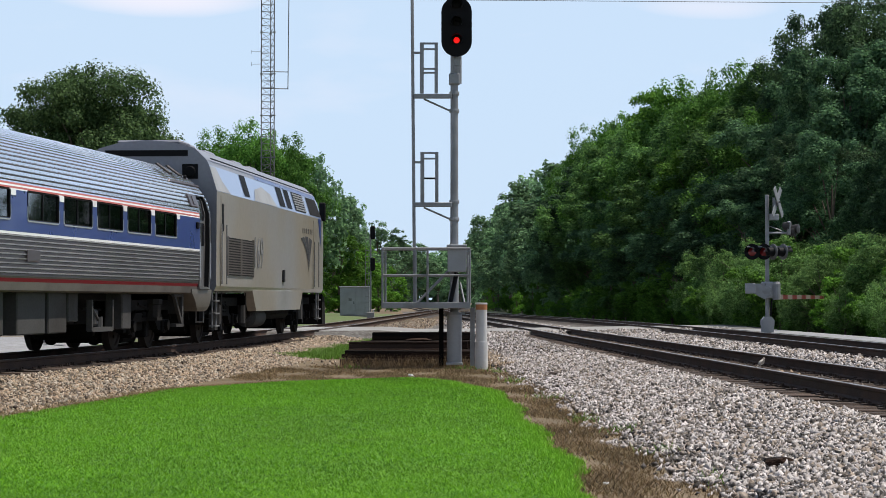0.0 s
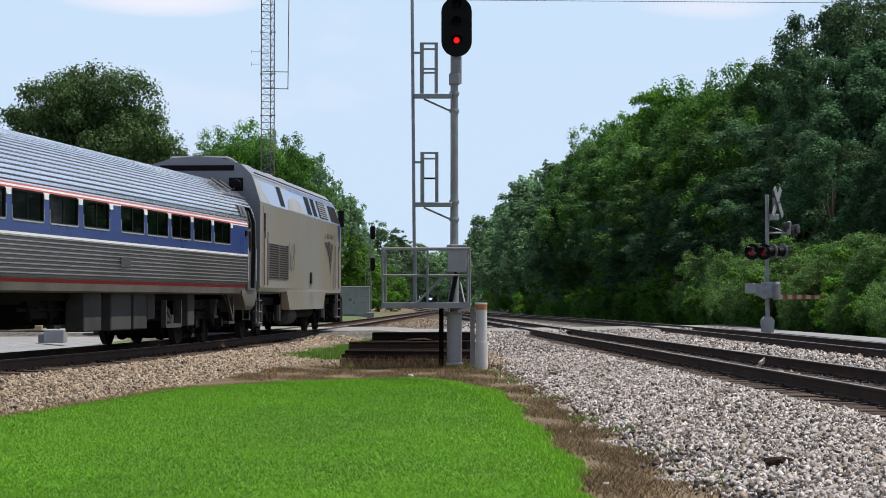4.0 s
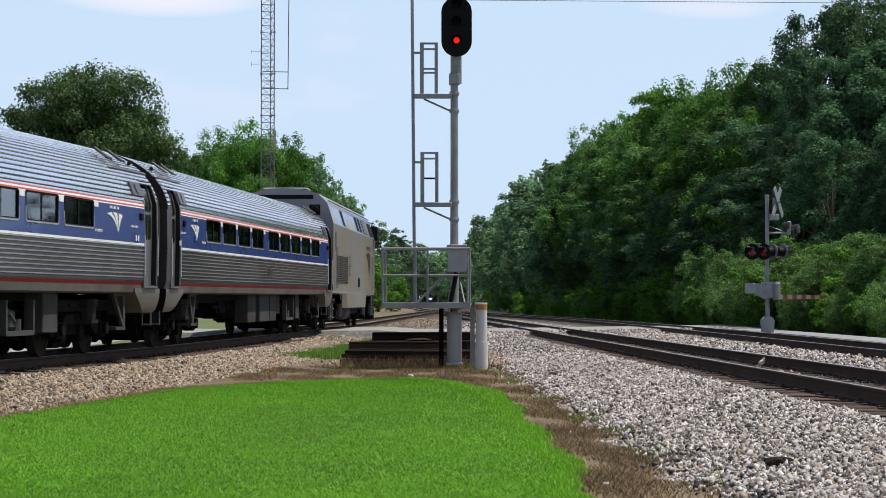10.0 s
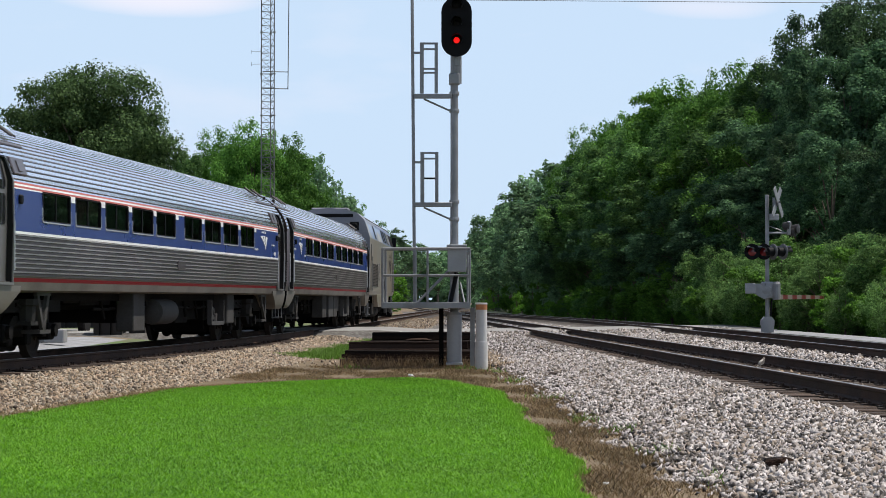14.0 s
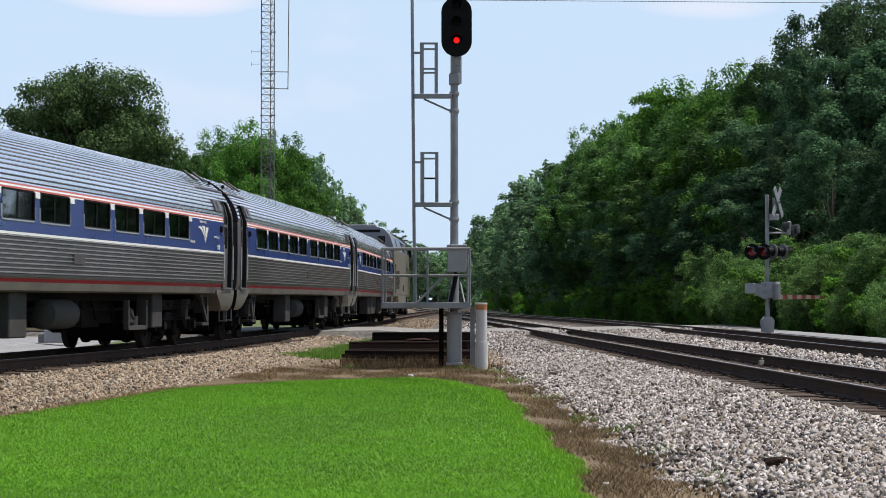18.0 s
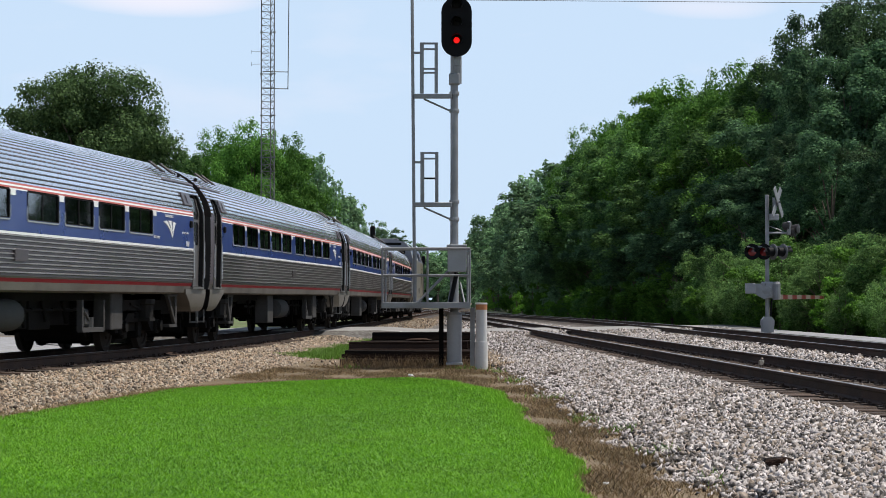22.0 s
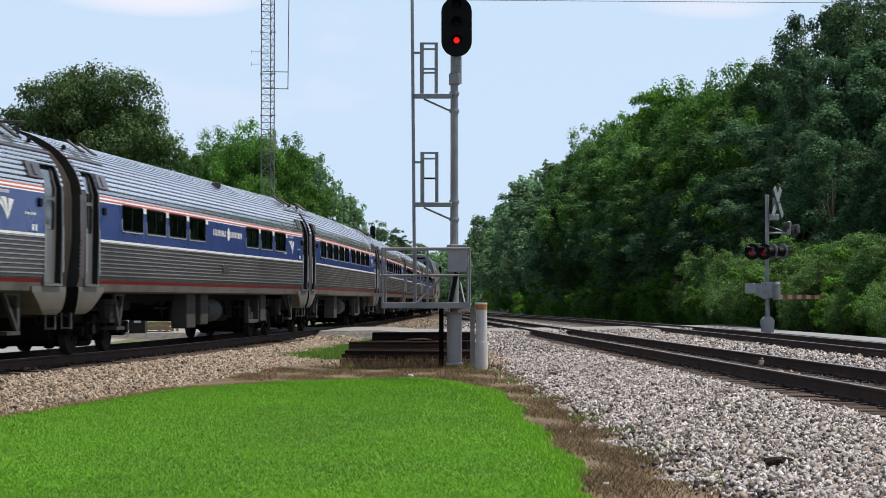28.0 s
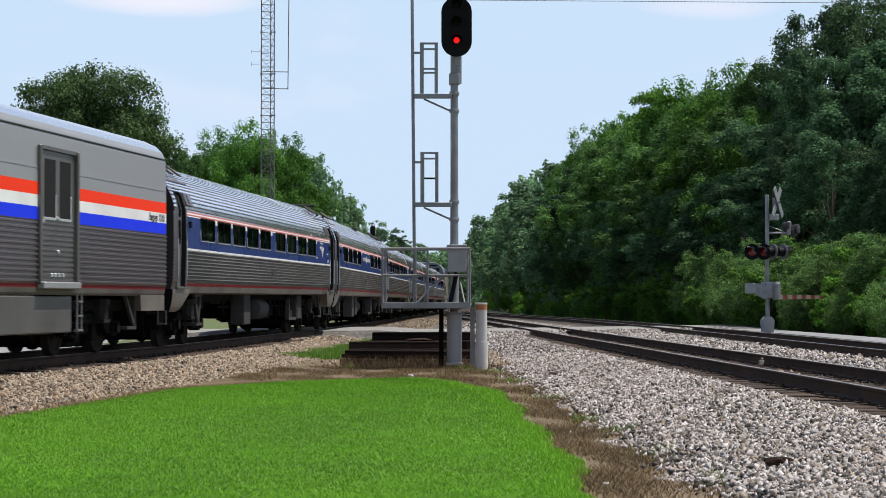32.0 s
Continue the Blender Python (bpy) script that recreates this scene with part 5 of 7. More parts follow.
    part_on("number", text_mesh("169", 0.95, M["boxgrey"]), car, pose(1.538, -4.02, 2.04, 90, 0, 90) @ Matrix.Diagonal((1.10, 1.12, 1, 1)))
    part("emblem", swoosh_geo(1.537, 0.95), M["dark_steel"], car, "grey fan-shaped sign", at=pose(0, 4.75, 2.22) @ Matrix.Diagonal((1, 2.6, 1.05, 1)))
    for i in range(6):
        part("print", Geo().add([(1.537, -0.06, -0.07), (1.537, 0.06, -0.07), (1.537, 0.06, 0.07), (1.537, -0.06, 0.07)], [(0, 1, 2, 3)]), M["dark_steel"], car, at=pose(0, 3.95 + i * 0.38, 2.86))
    # dark openings along the upper flank
    for a, b in ((-6.0, -5.2), (-0.3, 0.7), (1.1, 2.0)):
        g = Geo().add([(slope(z) + 0.004, y, z) for y, z in ((a, 3.36), (b, 3.36), (b, 3.86), (a, 3.86))], [(0, 1, 2, 3)])
        part("intake_screen", g, M["black"], car)
    fan = part("intake_louvre", Geo().add([(slope(z) + 0.003, y, z) for y, z in ((2.6, 3.36), (4.7, 3.36), (4.7, 3.86), (2.6, 3.86))], [(0, 1, 2, 3)]), M["black"], car)
    g = Geo()
    for i in range(7):
        z = 3.38 + i * 0.068
        g.box(slope(z), slope(z) + 0.03, 2.6, 4.7, z, z + 0.035)
    part("louvres", g, M["grey_paint"], fan)
    for s in (-1, 1):
        part("cab_window", Geo().add([(s * (slope(z) + 0.006), y, z) for y, z in ((5.5, 3.34), (8.0, 3.34), (7.6, 3.84), (5.5, 3.84))], [(0, 1, 2, 3)]), M["rubber"], car)
        part("mirror", Geo().box(*sorted((s * 1.45, s * 1.64)), 8.1, 8.2, 3.25, 3.80, bev=0.03), M["black"], car)
    # doors, handrails
    part("door_panel", Geo().box(1.53, 1.542, -9.35, -8.95, 1.25, 3.22), M["loco"], car)
    part("door_window", Geo().box(1.54, 1.55, -9.28, -9.02, 2.45, 3.05), M["black"], car)
    part("cab_door", Geo().box(1.53, 1.542, 6.2, 6.95, 1.25, 3.2), M["loco"], car)
    for y in (-9.45, -8.85, 6.1, 7.05):
        part("handrail", Geo().tube((1.58, y, 1.3), (1.58, y, 2.6), 0.016, 6), M["boxgrey"], car)
    part("filler_cap", Geo().box(1.53, 1.56, 0.02, 0.36, 1.40, 1.72, bev=0.01), M["black"], car)
    # lower skirts and ladders
    g = Geo()
    for s in (-1, 1):
        g.prism([(-4.8, 1.17), (4.1, 1.17), (3.5, 0.68), (-4.2, 0.68)], s * 1.30, s * 1.51, "x")
    part("fuel_tank_skirt", g, M["loco"], car, "silver lower skirt over the fuel tank")
    part("fuel_tank", Geo().box(-1.25, 1.25, -3.9, 3.2, 0.45, 1.1, bev=0.1), M["dark"], car)
    for y in (-9.55, 7.9):
        for s in (-1, 1):
            ld = part("ladder", Geo().tube((s * 1.42, y - 0.24, 1.15), (s * 1.42, y - 0.24, 0.36), 0.025, 6), M["boxgrey"], car)
            part("ladder_rail", Geo().tube((s * 1.42, y + 0.24, 1.15), (s * 1.42, y + 0.24, 0.36), 0.025, 6), M["boxgrey"], ld)
            for k in range(3):
                part("step", Geo().box(*sorted((s * 1.36, s * 1.5)), y - 0.26, y + 0.26, 0.38 + k * 0.27, 0.41 + k * 0.27), M["boxgrey"], ld)
    part("end_beam", Geo().box(-1.4, 1.4, -10.0, -9.85, 0.85, 1.2, bev=0.03), M["dark"], car)
    part("plough", Geo().prism([(9.6, 0.2), (10.4, 0.2), (10.2, 1.0), (9.6, 1.1)], -1.35, 1.35, "x"), M["dark"], car)
    part("coupler", Geo().box(-0.16, 0.16, -10.5, -9.9, 0.72, 0.98, bev=0.04), M["dark"], car)
    # rear face
    part("rear_vent", Geo().box(-0.9, 0.9, -9.87, -9.84, 4.05, 4.18), M["black"], car)
    part("rear_lamp", Geo().lathe([(0.10, -9.90), (0.13, -9.88), (0.13, -9.84)], 12, 0, "y", (0.95, 0, 3.72)).box(0.78, 1.12, -9.87, -9.84, 3.56, 3.88), M["black"], car)
    part("rear_door", Geo().box(-0.4, 0.4, -9.88, -9.84, 1.3, 3.3, bev=0.02), M["boxgrey"], car)
    for y in (-7.5, -5.0, -1.0, 1.5):
        part("roof_vent", Geo().box(-0.55, 0.55, y - 0.6, y + 0.6, 4.34, 4.46, bev=0.05), M["loco_top"], car)
    part("roof_vent", Geo().box(-0.7, 0.7, -9.6, -8.4, 4.34, 4.42, bev=0.04), M["loco_top"], car)
    # truck gear hanging by the ladders
    for y, z0 in ((-8.9, 0.30), (-8.35, 0.42), (-5.0, 0.40), (5.0, 0.40), (8.3, 0.42)):
        part("brake_cylinder", Geo().tube((1.28, y, z0), (1.28, y, z0 + 0.42), 0.09, 8).tube((1.36, y + 0.12, 0.3), (1.36, y + 0.12, 1.12), 0.018, 5), M["underbox"], car)
    part("air_tank", Geo().lathe([(0.1, -3.6), (0.24, -3.5), (0.25, -1.9), (0.1, -1.8)], 14, 0, "y", (1.15, 0, 0.52)), M["underbox"], car, "dusty grey air tank", smooth=True)
    add_bogies(car, (-6.6, 6.4), 2.74, LOCO_R)
    return car


# ---------------------------------------------------------------- trees
def crown_mesh(name, seed, mat, leaves=52000, boughs=13, size=(0.34, 0.34), leaf=0.0104, low=0.22, taper=0.6, spread=1.0, flat=0.55):
    """A crown one unit high: leaf triangles on small clumps, the clumps on big boughs, with gaps between the boughs."""
    rng = np.random.default_rng(seed)
    c, rad = [], []
    while len(c) < boughs:
        p = rng.uniform(-1, 1, 3)
        r = np.linalg.norm(p)
        if r > (0.9 if boughs > 40 else 1) or r < 0.45:
            continue
        w = 1 - (1 - taper) * max(0, p[2])
        q = np.array([p[0] * size[0] * w, p[1] * size[1] * w, low + (0.94 - low) * (p[2] + 1) / 2])
        if any(np.linalg.norm(q - o) < 0.10 * spread for o in c):
            continue
        c.append(q)
        rad.append(rng.uniform(0.10, 0.185) * (1.1 - 0.25 * q[2]))
    c, rad = np.array(c), np.array(rad)
    per = 15
    sub, srad = [], []
    for k in range(boughs):
        d = rng.normal(size=(per, 3))
        d[:, 2] = d[:, 2] * 0.8 + 0.35
        d /= np.linalg.norm(d, axis=1, keepdims=True)
        sub.append(c[k] + d * rad[k] * np.array([1.05, 1.05, 0.8]) * rng.uniform(0.65, 1.1, (per, 1)))
        srad.append(rng.uniform(0.030, 0.066, per))
    sub, srad = np.concatenate(sub), np.concatenate(srad)
    wts = srad ** 2
    k = rng.choice(len(sub), leaves, p=wts / wts.sum())
    d = rng.normal(size=(leaves, 3))
    d[:, 2] = d[:, 2] * 0.75 + 0.30
    d /= np.linalg.norm(d, axis=1, keepdims=True)
    pos = sub[k] + d * (srad[k] * rng.uniform(0.35, 1.10, leaves))[:, None] * np.array([1.15, 1.15, flat + 0.15])
    top = np.quantile(pos[:, 2], 0.998)
    pos[:, 2] = np.maximum(pos[:, 2] / top, low * 0.4)
    c = c / np.array([1, 1, top])
    nrm = d + np.array([0, 0, 0.35]) + rng.normal(0, 0.40, (leaves, 3))
    nrm /= np.linalg.norm(nrm, axis=1, keepdims=True)
    t = np.cross(nrm, rng.normal(size=(leaves, 3)))
    t /= np.linalg.norm(t, axis=1, keepdims=True)
    b = np.cross(nrm, t)
    s = leaf * rng.uniform(0.45, 1.3, leaves)[:, None]
    sq = np.array([1, 1, flat])                        # crowns are taller than wide: keeps the leaves in shape
    t, b = t * sq, b * sq
    v = np.stack([pos - t * s, pos + t * s * 0.55 - b * s * 0.75, pos + t * s * 0.55 + b * s * 0.75], 1).reshape(-1, 3)
    return fast_mesh(name, v, np.arange(3 * leaves).reshape(-1, 3), mat), c


def trunk_mesh(name, centres, seed, width=0.022):
    rng = random.Random(seed)
    g = Geo()
    pts = [Vector((0, 0, -0.02)), Vector((rng.uniform(-.01, .01), rng.uniform(-.01, .01), 0.2)), Vector((rng.uniform(-.02, .02), rng.uniform(-.02, .02), 0.42)), Vector((rng.uniform(-.03, .03), rng.uniform(-.03, .03), 0.78))]
    rr = [width * 1.25, width, width * 0.7, width * 0.2]
    for i in range(3):
        g.tube(pts[i], pts[i + 1], rr[i], 8, 0, rr[i + 1], cap=False)
    for c in centres:
        c = Vector(c)
        h = max(0.15, min(0.7, c.z * 0.6))
        a = pts[1].lerp(pts[3], max(0, min(1, (h - 0.2) / 0.58)))
        mid = a.lerp(c, 0.55) + Vector((0, 0, 0.03))
        g.tube(a, mid, width * 0.34, 5, 0, width * 0.2, cap=False)
        g.tube(mid, c, width * 0.2, 5, 0, width * 0.06, cap=False)
    return mesh_of(name, g, M["bark"], smooth=True, fix=False)


CROWNS = {}


def tree_kind(key, seed, mat, **kw):
    # distant crowns use the paler leaves that carry the haze
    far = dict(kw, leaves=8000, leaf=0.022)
    me, c = crown_mesh("crown", seed + 40, M["leaf_hazed"] if mat in (M["leaf_mid"], M["leaf_dark"], M["leaf_pine"], M["leaf_maple"]) else mat, **far)
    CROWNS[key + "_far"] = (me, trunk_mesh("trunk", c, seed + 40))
    me, c = crown_mesh("crown", seed, mat, **kw)
    CROWNS[key] = (me, trunk_mesh("trunk", c, seed))


def plant_tree(key, x, y, height, width, turn, label, name="tree", group=""):
    t = thing(name, label, "shrub" if name == "shrub" else "tree", group=group)
    z = float(ground_z(x, y)) - 0.05
    t.matrix_basis = pose(x, y, z, 0, 0, turn)
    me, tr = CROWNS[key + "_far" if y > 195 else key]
    for nm, m in (("trunk", tr), ("crown", me)):
        o = new(nm, m)
        o.parent = t
        o.matrix_basis = Matrix.Diagonal((width, width, height, 1))
    return t


def px(x, y):
    """X of a view column at the distance y."""
    return (x - 784) * y / 4000


def build_trees():
    tree_kind("a", 1, M["leaf_mid"])
    tree_kind("b", 2, M["leaf_dark"], boughs=15)
    tree_kind("c", 3, M["leaf_bright"], boughs=12)
    tree_kind("d", 4, M["leaf_mid"], size=(0.40, 0.40), boughs=16)
    tree_kind("e", 5, M["leaf_dark"], size=(0.30, 0.30), taper=0.4)
    tree_kind("p", 6, M["leaf_pine"], size=(0.26, 0.26), boughs=17, leaf=0.0105, taper=0.5, low=0.3, leaves=30000)
    tree_kind("oak", 7, M["leaf_oak"], flat=0.9, size=(0.38, 0.38), boughs=64, leaves=160000, leaf=0.0080, taper=0.97, low=0.22, spread=0.7)
    tree_kind("f", 11, M["leaf_maple"], flat=0.8, size=(0.36, 0.36), boughs=46, leaves=115000, leaf=0.0086, taper=0.8, low=0.15, spread=0.8)
    tree_kind("s", 8, M["leaf_bright"], flat=0.9, size=(0.44, 0.44), boughs=16, leaves=11000, leaf=0.019, low=0.0, taper=0.75)
    tree_kind("u", 9, M["leaf_mid"], flat=0.9, size=(0.44, 0.44), boughs=16, leaves=11000, leaf=0.019, low=0.0, taper=0.75)
    tree_kind("v", 10, M["leaf_shrub"], flat=0.9, size=(0.45, 0.45), boughs=26, leaves=20000, leaf=0.0125, low=0.0, taper=0.8)
    rng = random.Random(21)
    # the wood along the far side of the tracks: distance, view column, top row
    tops = [(840, 412), (880, 360), (930, 326), (985, 306), (1030, 262), (1080, 216), (1110, 192), (1180, 160), (1225, 138), (1270, 148), (1340, 130), (1388, 118), (1406, 40), (1460, 14), (1600, 14)]

    def top_at(u):
        return float(np.interp(u, [a for a, _ in tops], [b for _, b in tops]))

    def edge(u):                                    # distance of the wood's edge in each view column
        return float(np.interp(u, [830, 880, 930, 1000, 1080, 1180, 1300, 1450, 1620], [400, 310, 250, 200, 165, 138, 116, 102, 96]))
    for row, (du, back, frac, kinds) in enumerate(((44, 0, 0.60, "abeb"), (50, 8, 0.86, "afcda"), (56, 18, 1.0, "fcafd"))):
        u = 838 + row * 17
        while u < 1640:
            d = edge(u) + back + rng.uniform(-3, 3)
            h = (535 - top_at(u)) * d / 4000 + EYE_Z
            h = max(4.0, h * frac * rng.uniform(0.98, 1.07)) + 0.1
            k = rng.choice("bepp" if u > 1395 else "afbda" if u < 1070 else kinds)
            w = min(h * 0.95, 11.0) * rng.uniform(0.85, 1.1) * (0.75 if u > 1395 else 1)
            lab = "dense dark green deciduous tree at the wood's edge" if k in "be" else ("tall dark pine in the wood" if k == "p" else "leafy green deciduous tree in the wood")
            plant_tree(k, px(u, d), d, h, w, rng.uniform(0, 360), lab, group="trees of the wood")
            u += du * rng.uniform(0.8, 1.2) * 120 / d if d < 150 else du * rng.uniform(0.7, 1.0) * 0.62
    # undergrowth
    for u in range(1060, 1640, 13):
        d = edge(u) - rng.choice((6, 9, 12)) + rng.uniform(-2, 2)
        h = rng.uniform(1.8, 3.8) + (0.6 if u > 1380 else 0)
        plant_tree(rng.choice("ssu"), px(u, d), d, h, h * rng.uniform(0.9, 1.3), rng.uniform(0, 360), "bushy light green undergrowth shrub", "shrub", "undergrowth")
    for u in range(1262, 1650, 17):
        d = edge(u) - rng.uniform(10, 14)
        h = rng.uniform(2.6, 4.3)
        plant_tree("v", px(u, d), d, h, h * rng.uniform(0.85, 1.2), rng.uniform(0, 360), "feathery grey-green shrub at the foot of the wood", "shrub", "undergrowth")
    for u, d, h in ((1082, 152, 3.6), (1108, 140, 2.6), (1190, 124, 3.0), (1235, 118, 2.4), (915, 200, 2.2), (942, 186, 2.9), (962, 178, 2.0)):
        plant_tree("s", px(u, d), d, h, h * 0.8, u, "bright green sapling in front of the wood", "shrub", "undergrowth")
    for i in range(46):                                # low bushes along the gravel apron
        d = 69 + i * 1.25 + rng.uniform(-0.6, 0.6)
        h = rng.uniform(1.3, 3.0) * (1.0 if d < 100 else 0.8)
        plant_tree(rng.choice("vvs"), float(second_line(d)) + rng.uniform(5.0, 7.2), d, h, h * rng.uniform(0.9, 1.2), rng.uniform(0, 360), "feathery grey-green bush beside the gravel apron", "shrub", "undergrowth")
    for u in range(852, 1060, 11):
        d = edge(u) - 12 + rng.uniform(-5, 5)
        h = rng.uniform(1.6, 3.6)
        plant_tree(rng.choice("su"), px(u, d), d, h, h * 1.2, rng.uniform(0, 360), "low light green undergrowth shrub", "shrub", "undergrowth")
    # trees beyond the train
    for k, u, d, top, w, lab in (("oak", 156, 150, 124, 13.8, "broad rounded green oak standing alone"), ("f", 392, 190, 236, 10.5, "bright green leafy tree"), ("f", 446, 186, 222, 10.5, "bright green leafy tree behind the mast"), ("f", 508, 188, 246, 9.0, "bright green leafy tree behind the mast"), ("f", 552, 204, 276, 8.0, "bright green leafy tree"),
                                 ("c", 480, 200, 250, 11.0, "bright green leafy tree beside the mast"), ("a", 320, 176, 268, 7.5, "green tree beside the oak"), ("b", 590, 260, 338, 9.0, "dark green tree beyond the crossing"),
                                 ("e", 632, 290, 350, 7.5, "dark green tree beyond the crossing"), ("a", 668, 320, 392, 9.0, "green tree far along the line"), ("c", 600, 230, 400, 7.0, "bright green tree by the relay house"),
                                 ("c", 645, 240, 430, 6.0, "bright green tree by the relay house"), ("a", 700, 380, 405, 10.0, "green tree far along the line"), ("b", 735, 430, 428, 12.0, "hazy green tree far along the line"),
                                 ("d", 775, 470, 440, 12.0, "hazy green tree far along the line"), ("b", 815, 450, 432, 12.0, "hazy green tree far along the line"), ("d", 240, 200, 300, 12.0, "green tree behind the oak"), ("b", 60, 190, 300, 12.0, "green tree behind the oak"),
                                 ("d", -40, 170, 250, 12.0, "green tree behind the oak"), ("c", 440, 210, 330, 11.0, "bright green leafy tree"), ("c", 350, 215, 320, 11.0, "bright green leafy tree"), ("a", 540, 235, 360, 10.0, "green leafy tree beyond the train")):
        plant_tree(k, px(u, d), d, (535 - top) * d / 4000 + EYE_Z + 0.15, w, u * 7 % 360, lab, group="trees beyond the train")
    for u in range(560, 700, 22):
        d = 225 + (u % 50)
        plant_tree("s", px(u, d), d, 3.2 + u % 3, 5.0, u * 11 % 360, "bright green bush beyond the relay house", "shrub", "bushes")
    # a far wood that closes the view along the line
    rngn = np.random.default_rng(8)
    n = 18000
    x = rngn.uniform(-150, 220, n)
    y = 560 + rngn.uniform(0, 30, n) + np.abs(x) * 0.4
    z = rngn.uniform(0, 1, n) ** 0.8 * (13.5 + 1.6 * np.sin(x * 0.21) + 1.2 * np.sin(x * 0.83))
    pos = np.stack([x, y, z], -1)
    nn = rngn.normal(size=(n, 3)) + np.array([0, -0.7, 0.5])
    nn /= np.linalg.norm(nn, axis=1, keepdims=True)
    t = np.cross(nn, rngn.normal(size=(n, 3)))
    t /= np.linalg.norm(t, axis=1, keepdims=True)
    b = np.cross(nn, t)
    s = rngn.uniform(0.8, 1.9, n)[:, None]
    v = np.stack([pos - t * s, pos - b * s * 0.7, pos + t * s, pos + b * s * 0.7], 1).reshape(-1, 3)
    tagged(new("far_wood", fast_mesh("far_wood", v, np.arange(4 * n).reshape(-1, 4), M["leaf_hazed"])), "hazy green wood far along the line", "wood", kind="stuff")


# ---------------------------------------------------------------- signals and lineside things
def build_signal():
    d = 45.5
    base = -0.31
    s = thing("signal_mast", "galvanised railway signal mast with service platform and red light", "signal", pose(px(804, d), d, base))
    k = d / 4000                                     # metres a view unit at this distance
    X = lambda u: (u - 804) * k
    Z = lambda v: EYE_Z - (v - 535.35) * k - base
    ped = Geo().lathe([(0.15, 0), (0.15, Z(557))], 20).box(-0.17, 0.17, -0.17, 0.17, 0, 0.05, bev=0.01)
    part("pedestal", ped, M["grey_paint"], s, "thick grey pedestal tube", smooth=True)
    part("flange", Geo().lathe([(0.21, Z(557)), (0.21, Z(553))], 20), M["galv"], s)
    part("pole", Geo().lathe([(0.088, Z(553)), (0.078, Z(300)), (0.075, Z(-40))], 16), M["galv"], s, "slightly rusted grey pole", smooth=True)
    b = part("head_bracket", Geo().box(-0.11, 0.11, -0.11, 0.11, Z(150), Z(130), bev=0.02).box(0.0, 0.14, -0.10, 0.10, Z(118), Z(103), bev=0.02).tube((0.08, 0, Z(148)), (0.08, -0.05, Z(96)), 0.07, 10), M["galv"], s)
    # service platform
    deck = Geo().box(X(676), X(832), -0.52, 0.52, Z(546), Z(535), bev=0.006)
    pl = part("platform", deck, M["galv"], s, "grey steel platform deck")
    for u, yy in ((678, -0.5), (681, 0.5), (757, -0.5), (735, 0.5), (831, -0.5), (828, 0.5)):
        part("stanchion", Geo().tube((X(u), yy, Z(537)), (X(u), yy, Z(441)), 0.022, 8), M["galv"], pl)
    for v in (441, 488):
        for yy in (-0.5, 0.5):
            part("rail_bar", Geo().tube((X(678), yy, Z(v)), (X(831), yy, Z(v)), 0.021, 8), M["galv"], pl)
        part("rail_bar", Geo().tube((X(678), -0.5, Z(v)), (X(678), 0.5, Z(v)), 0.021, 8), M["galv"], pl)
    part("brace", Geo().tube((X(738), -0.3, Z(537)), (X(796), -0.1, Z(478)), 0.028, 8), M["galv"], s)
    part("brace", Geo().tube((X(814), -0.1, Z(500)), (X(822), -0.3, Z(537)), 0.02, 8).tube((X(800), -0.1, Z(500)), (X(793), -0.3, Z(537)), 0.02, 8), M["galv"], s)
    part("post", Geo().box(X(777), X(785), 0.25, 0.34, -0.02, Z(545)), M["dark"], s, "dark steel support leg")
    part("post", Geo().box(X(832), X(840), -0.1, 0.0, -0.02, Z(545)), M["galv"], s, "grey steel support leg")
    cb = part("cabinet", Geo().box(X(792), X(825), -0.40, -0.12, Z(482), Z(437), bev=0.012), M["grey_paint"], s, "grey equipment cabinet on the pole")
    part("lid", Geo().box(X(790.5), X(826.5), -0.43, -0.1, Z(438), Z(434), bev=0.01), M["grey_paint"], cb)
    part("hinge", Geo().box(X(825), X(829), -0.36, -0.30, Z(452), Z(446)).box(X(825), X(829), -0.36, -0.30, Z(474), Z(468)), M["galv"], cb)
    part("cable", Geo().tube((X(808), -0.20, Z(483)), (X(797), -0.30, Z(536)), 0.045, 8), M["black"], s, "dark cable hose")
    # thin ladder pole and the two maintenance frames
    part("ladder_pole", Geo().tube((X(734), -0.1, Z(537)), (X(729), -0.1, Z(-40)), 0.033, 8), M["galv"], s)
    for top, mid1, mid2, bot, arm, du in ((76, 121, 128, 166, 172, 0), (270, 315, 315, 360, 364, 1)):
        f = part("ladder_frame", Geo().box(X(743 + du), X(750 + du), -0.15, -0.09, Z(bot), Z(top)).box(X(769 + du), X(775 + du), -0.15, -0.09, Z(bot), Z(top))
                 .box(X(745 + du), X(775 + du), -0.155, -0.085, Z(top + 3), Z(top)).box(X(748 + du), X(771 + du), -0.145, -0.095, Z(top + 13), Z(top + 10))
                 .box(X(748 + du), X(771 + du), -0.145, -0.095, Z(mid1 + 3), Z(mid1)).box(X(748 + du), X(771 + du), -0.145, -0.095, Z(mid2 + 3), Z(mid2)), M["galv"], s, "grey bracket frame")
        part("bracket_arm", Geo().box(X(733), X(800), -0.17, -0.07, Z(arm + 3), Z(arm - 5), bev=0.008), M["galv"], f)
        part("bracket_brace", Geo().tube((X(750), -0.12, Z(arm + 4)), (X(798), -0.05, Z(arm + 25)), 0.02, 6), M["galv"], f)
        part("bracket_tie", Geo().box(X(730), X(744), -0.13, -0.10, Z((top + mid1) // 2 - 2), Z((top + mid1) // 2 - 6)), M["galv"], f)
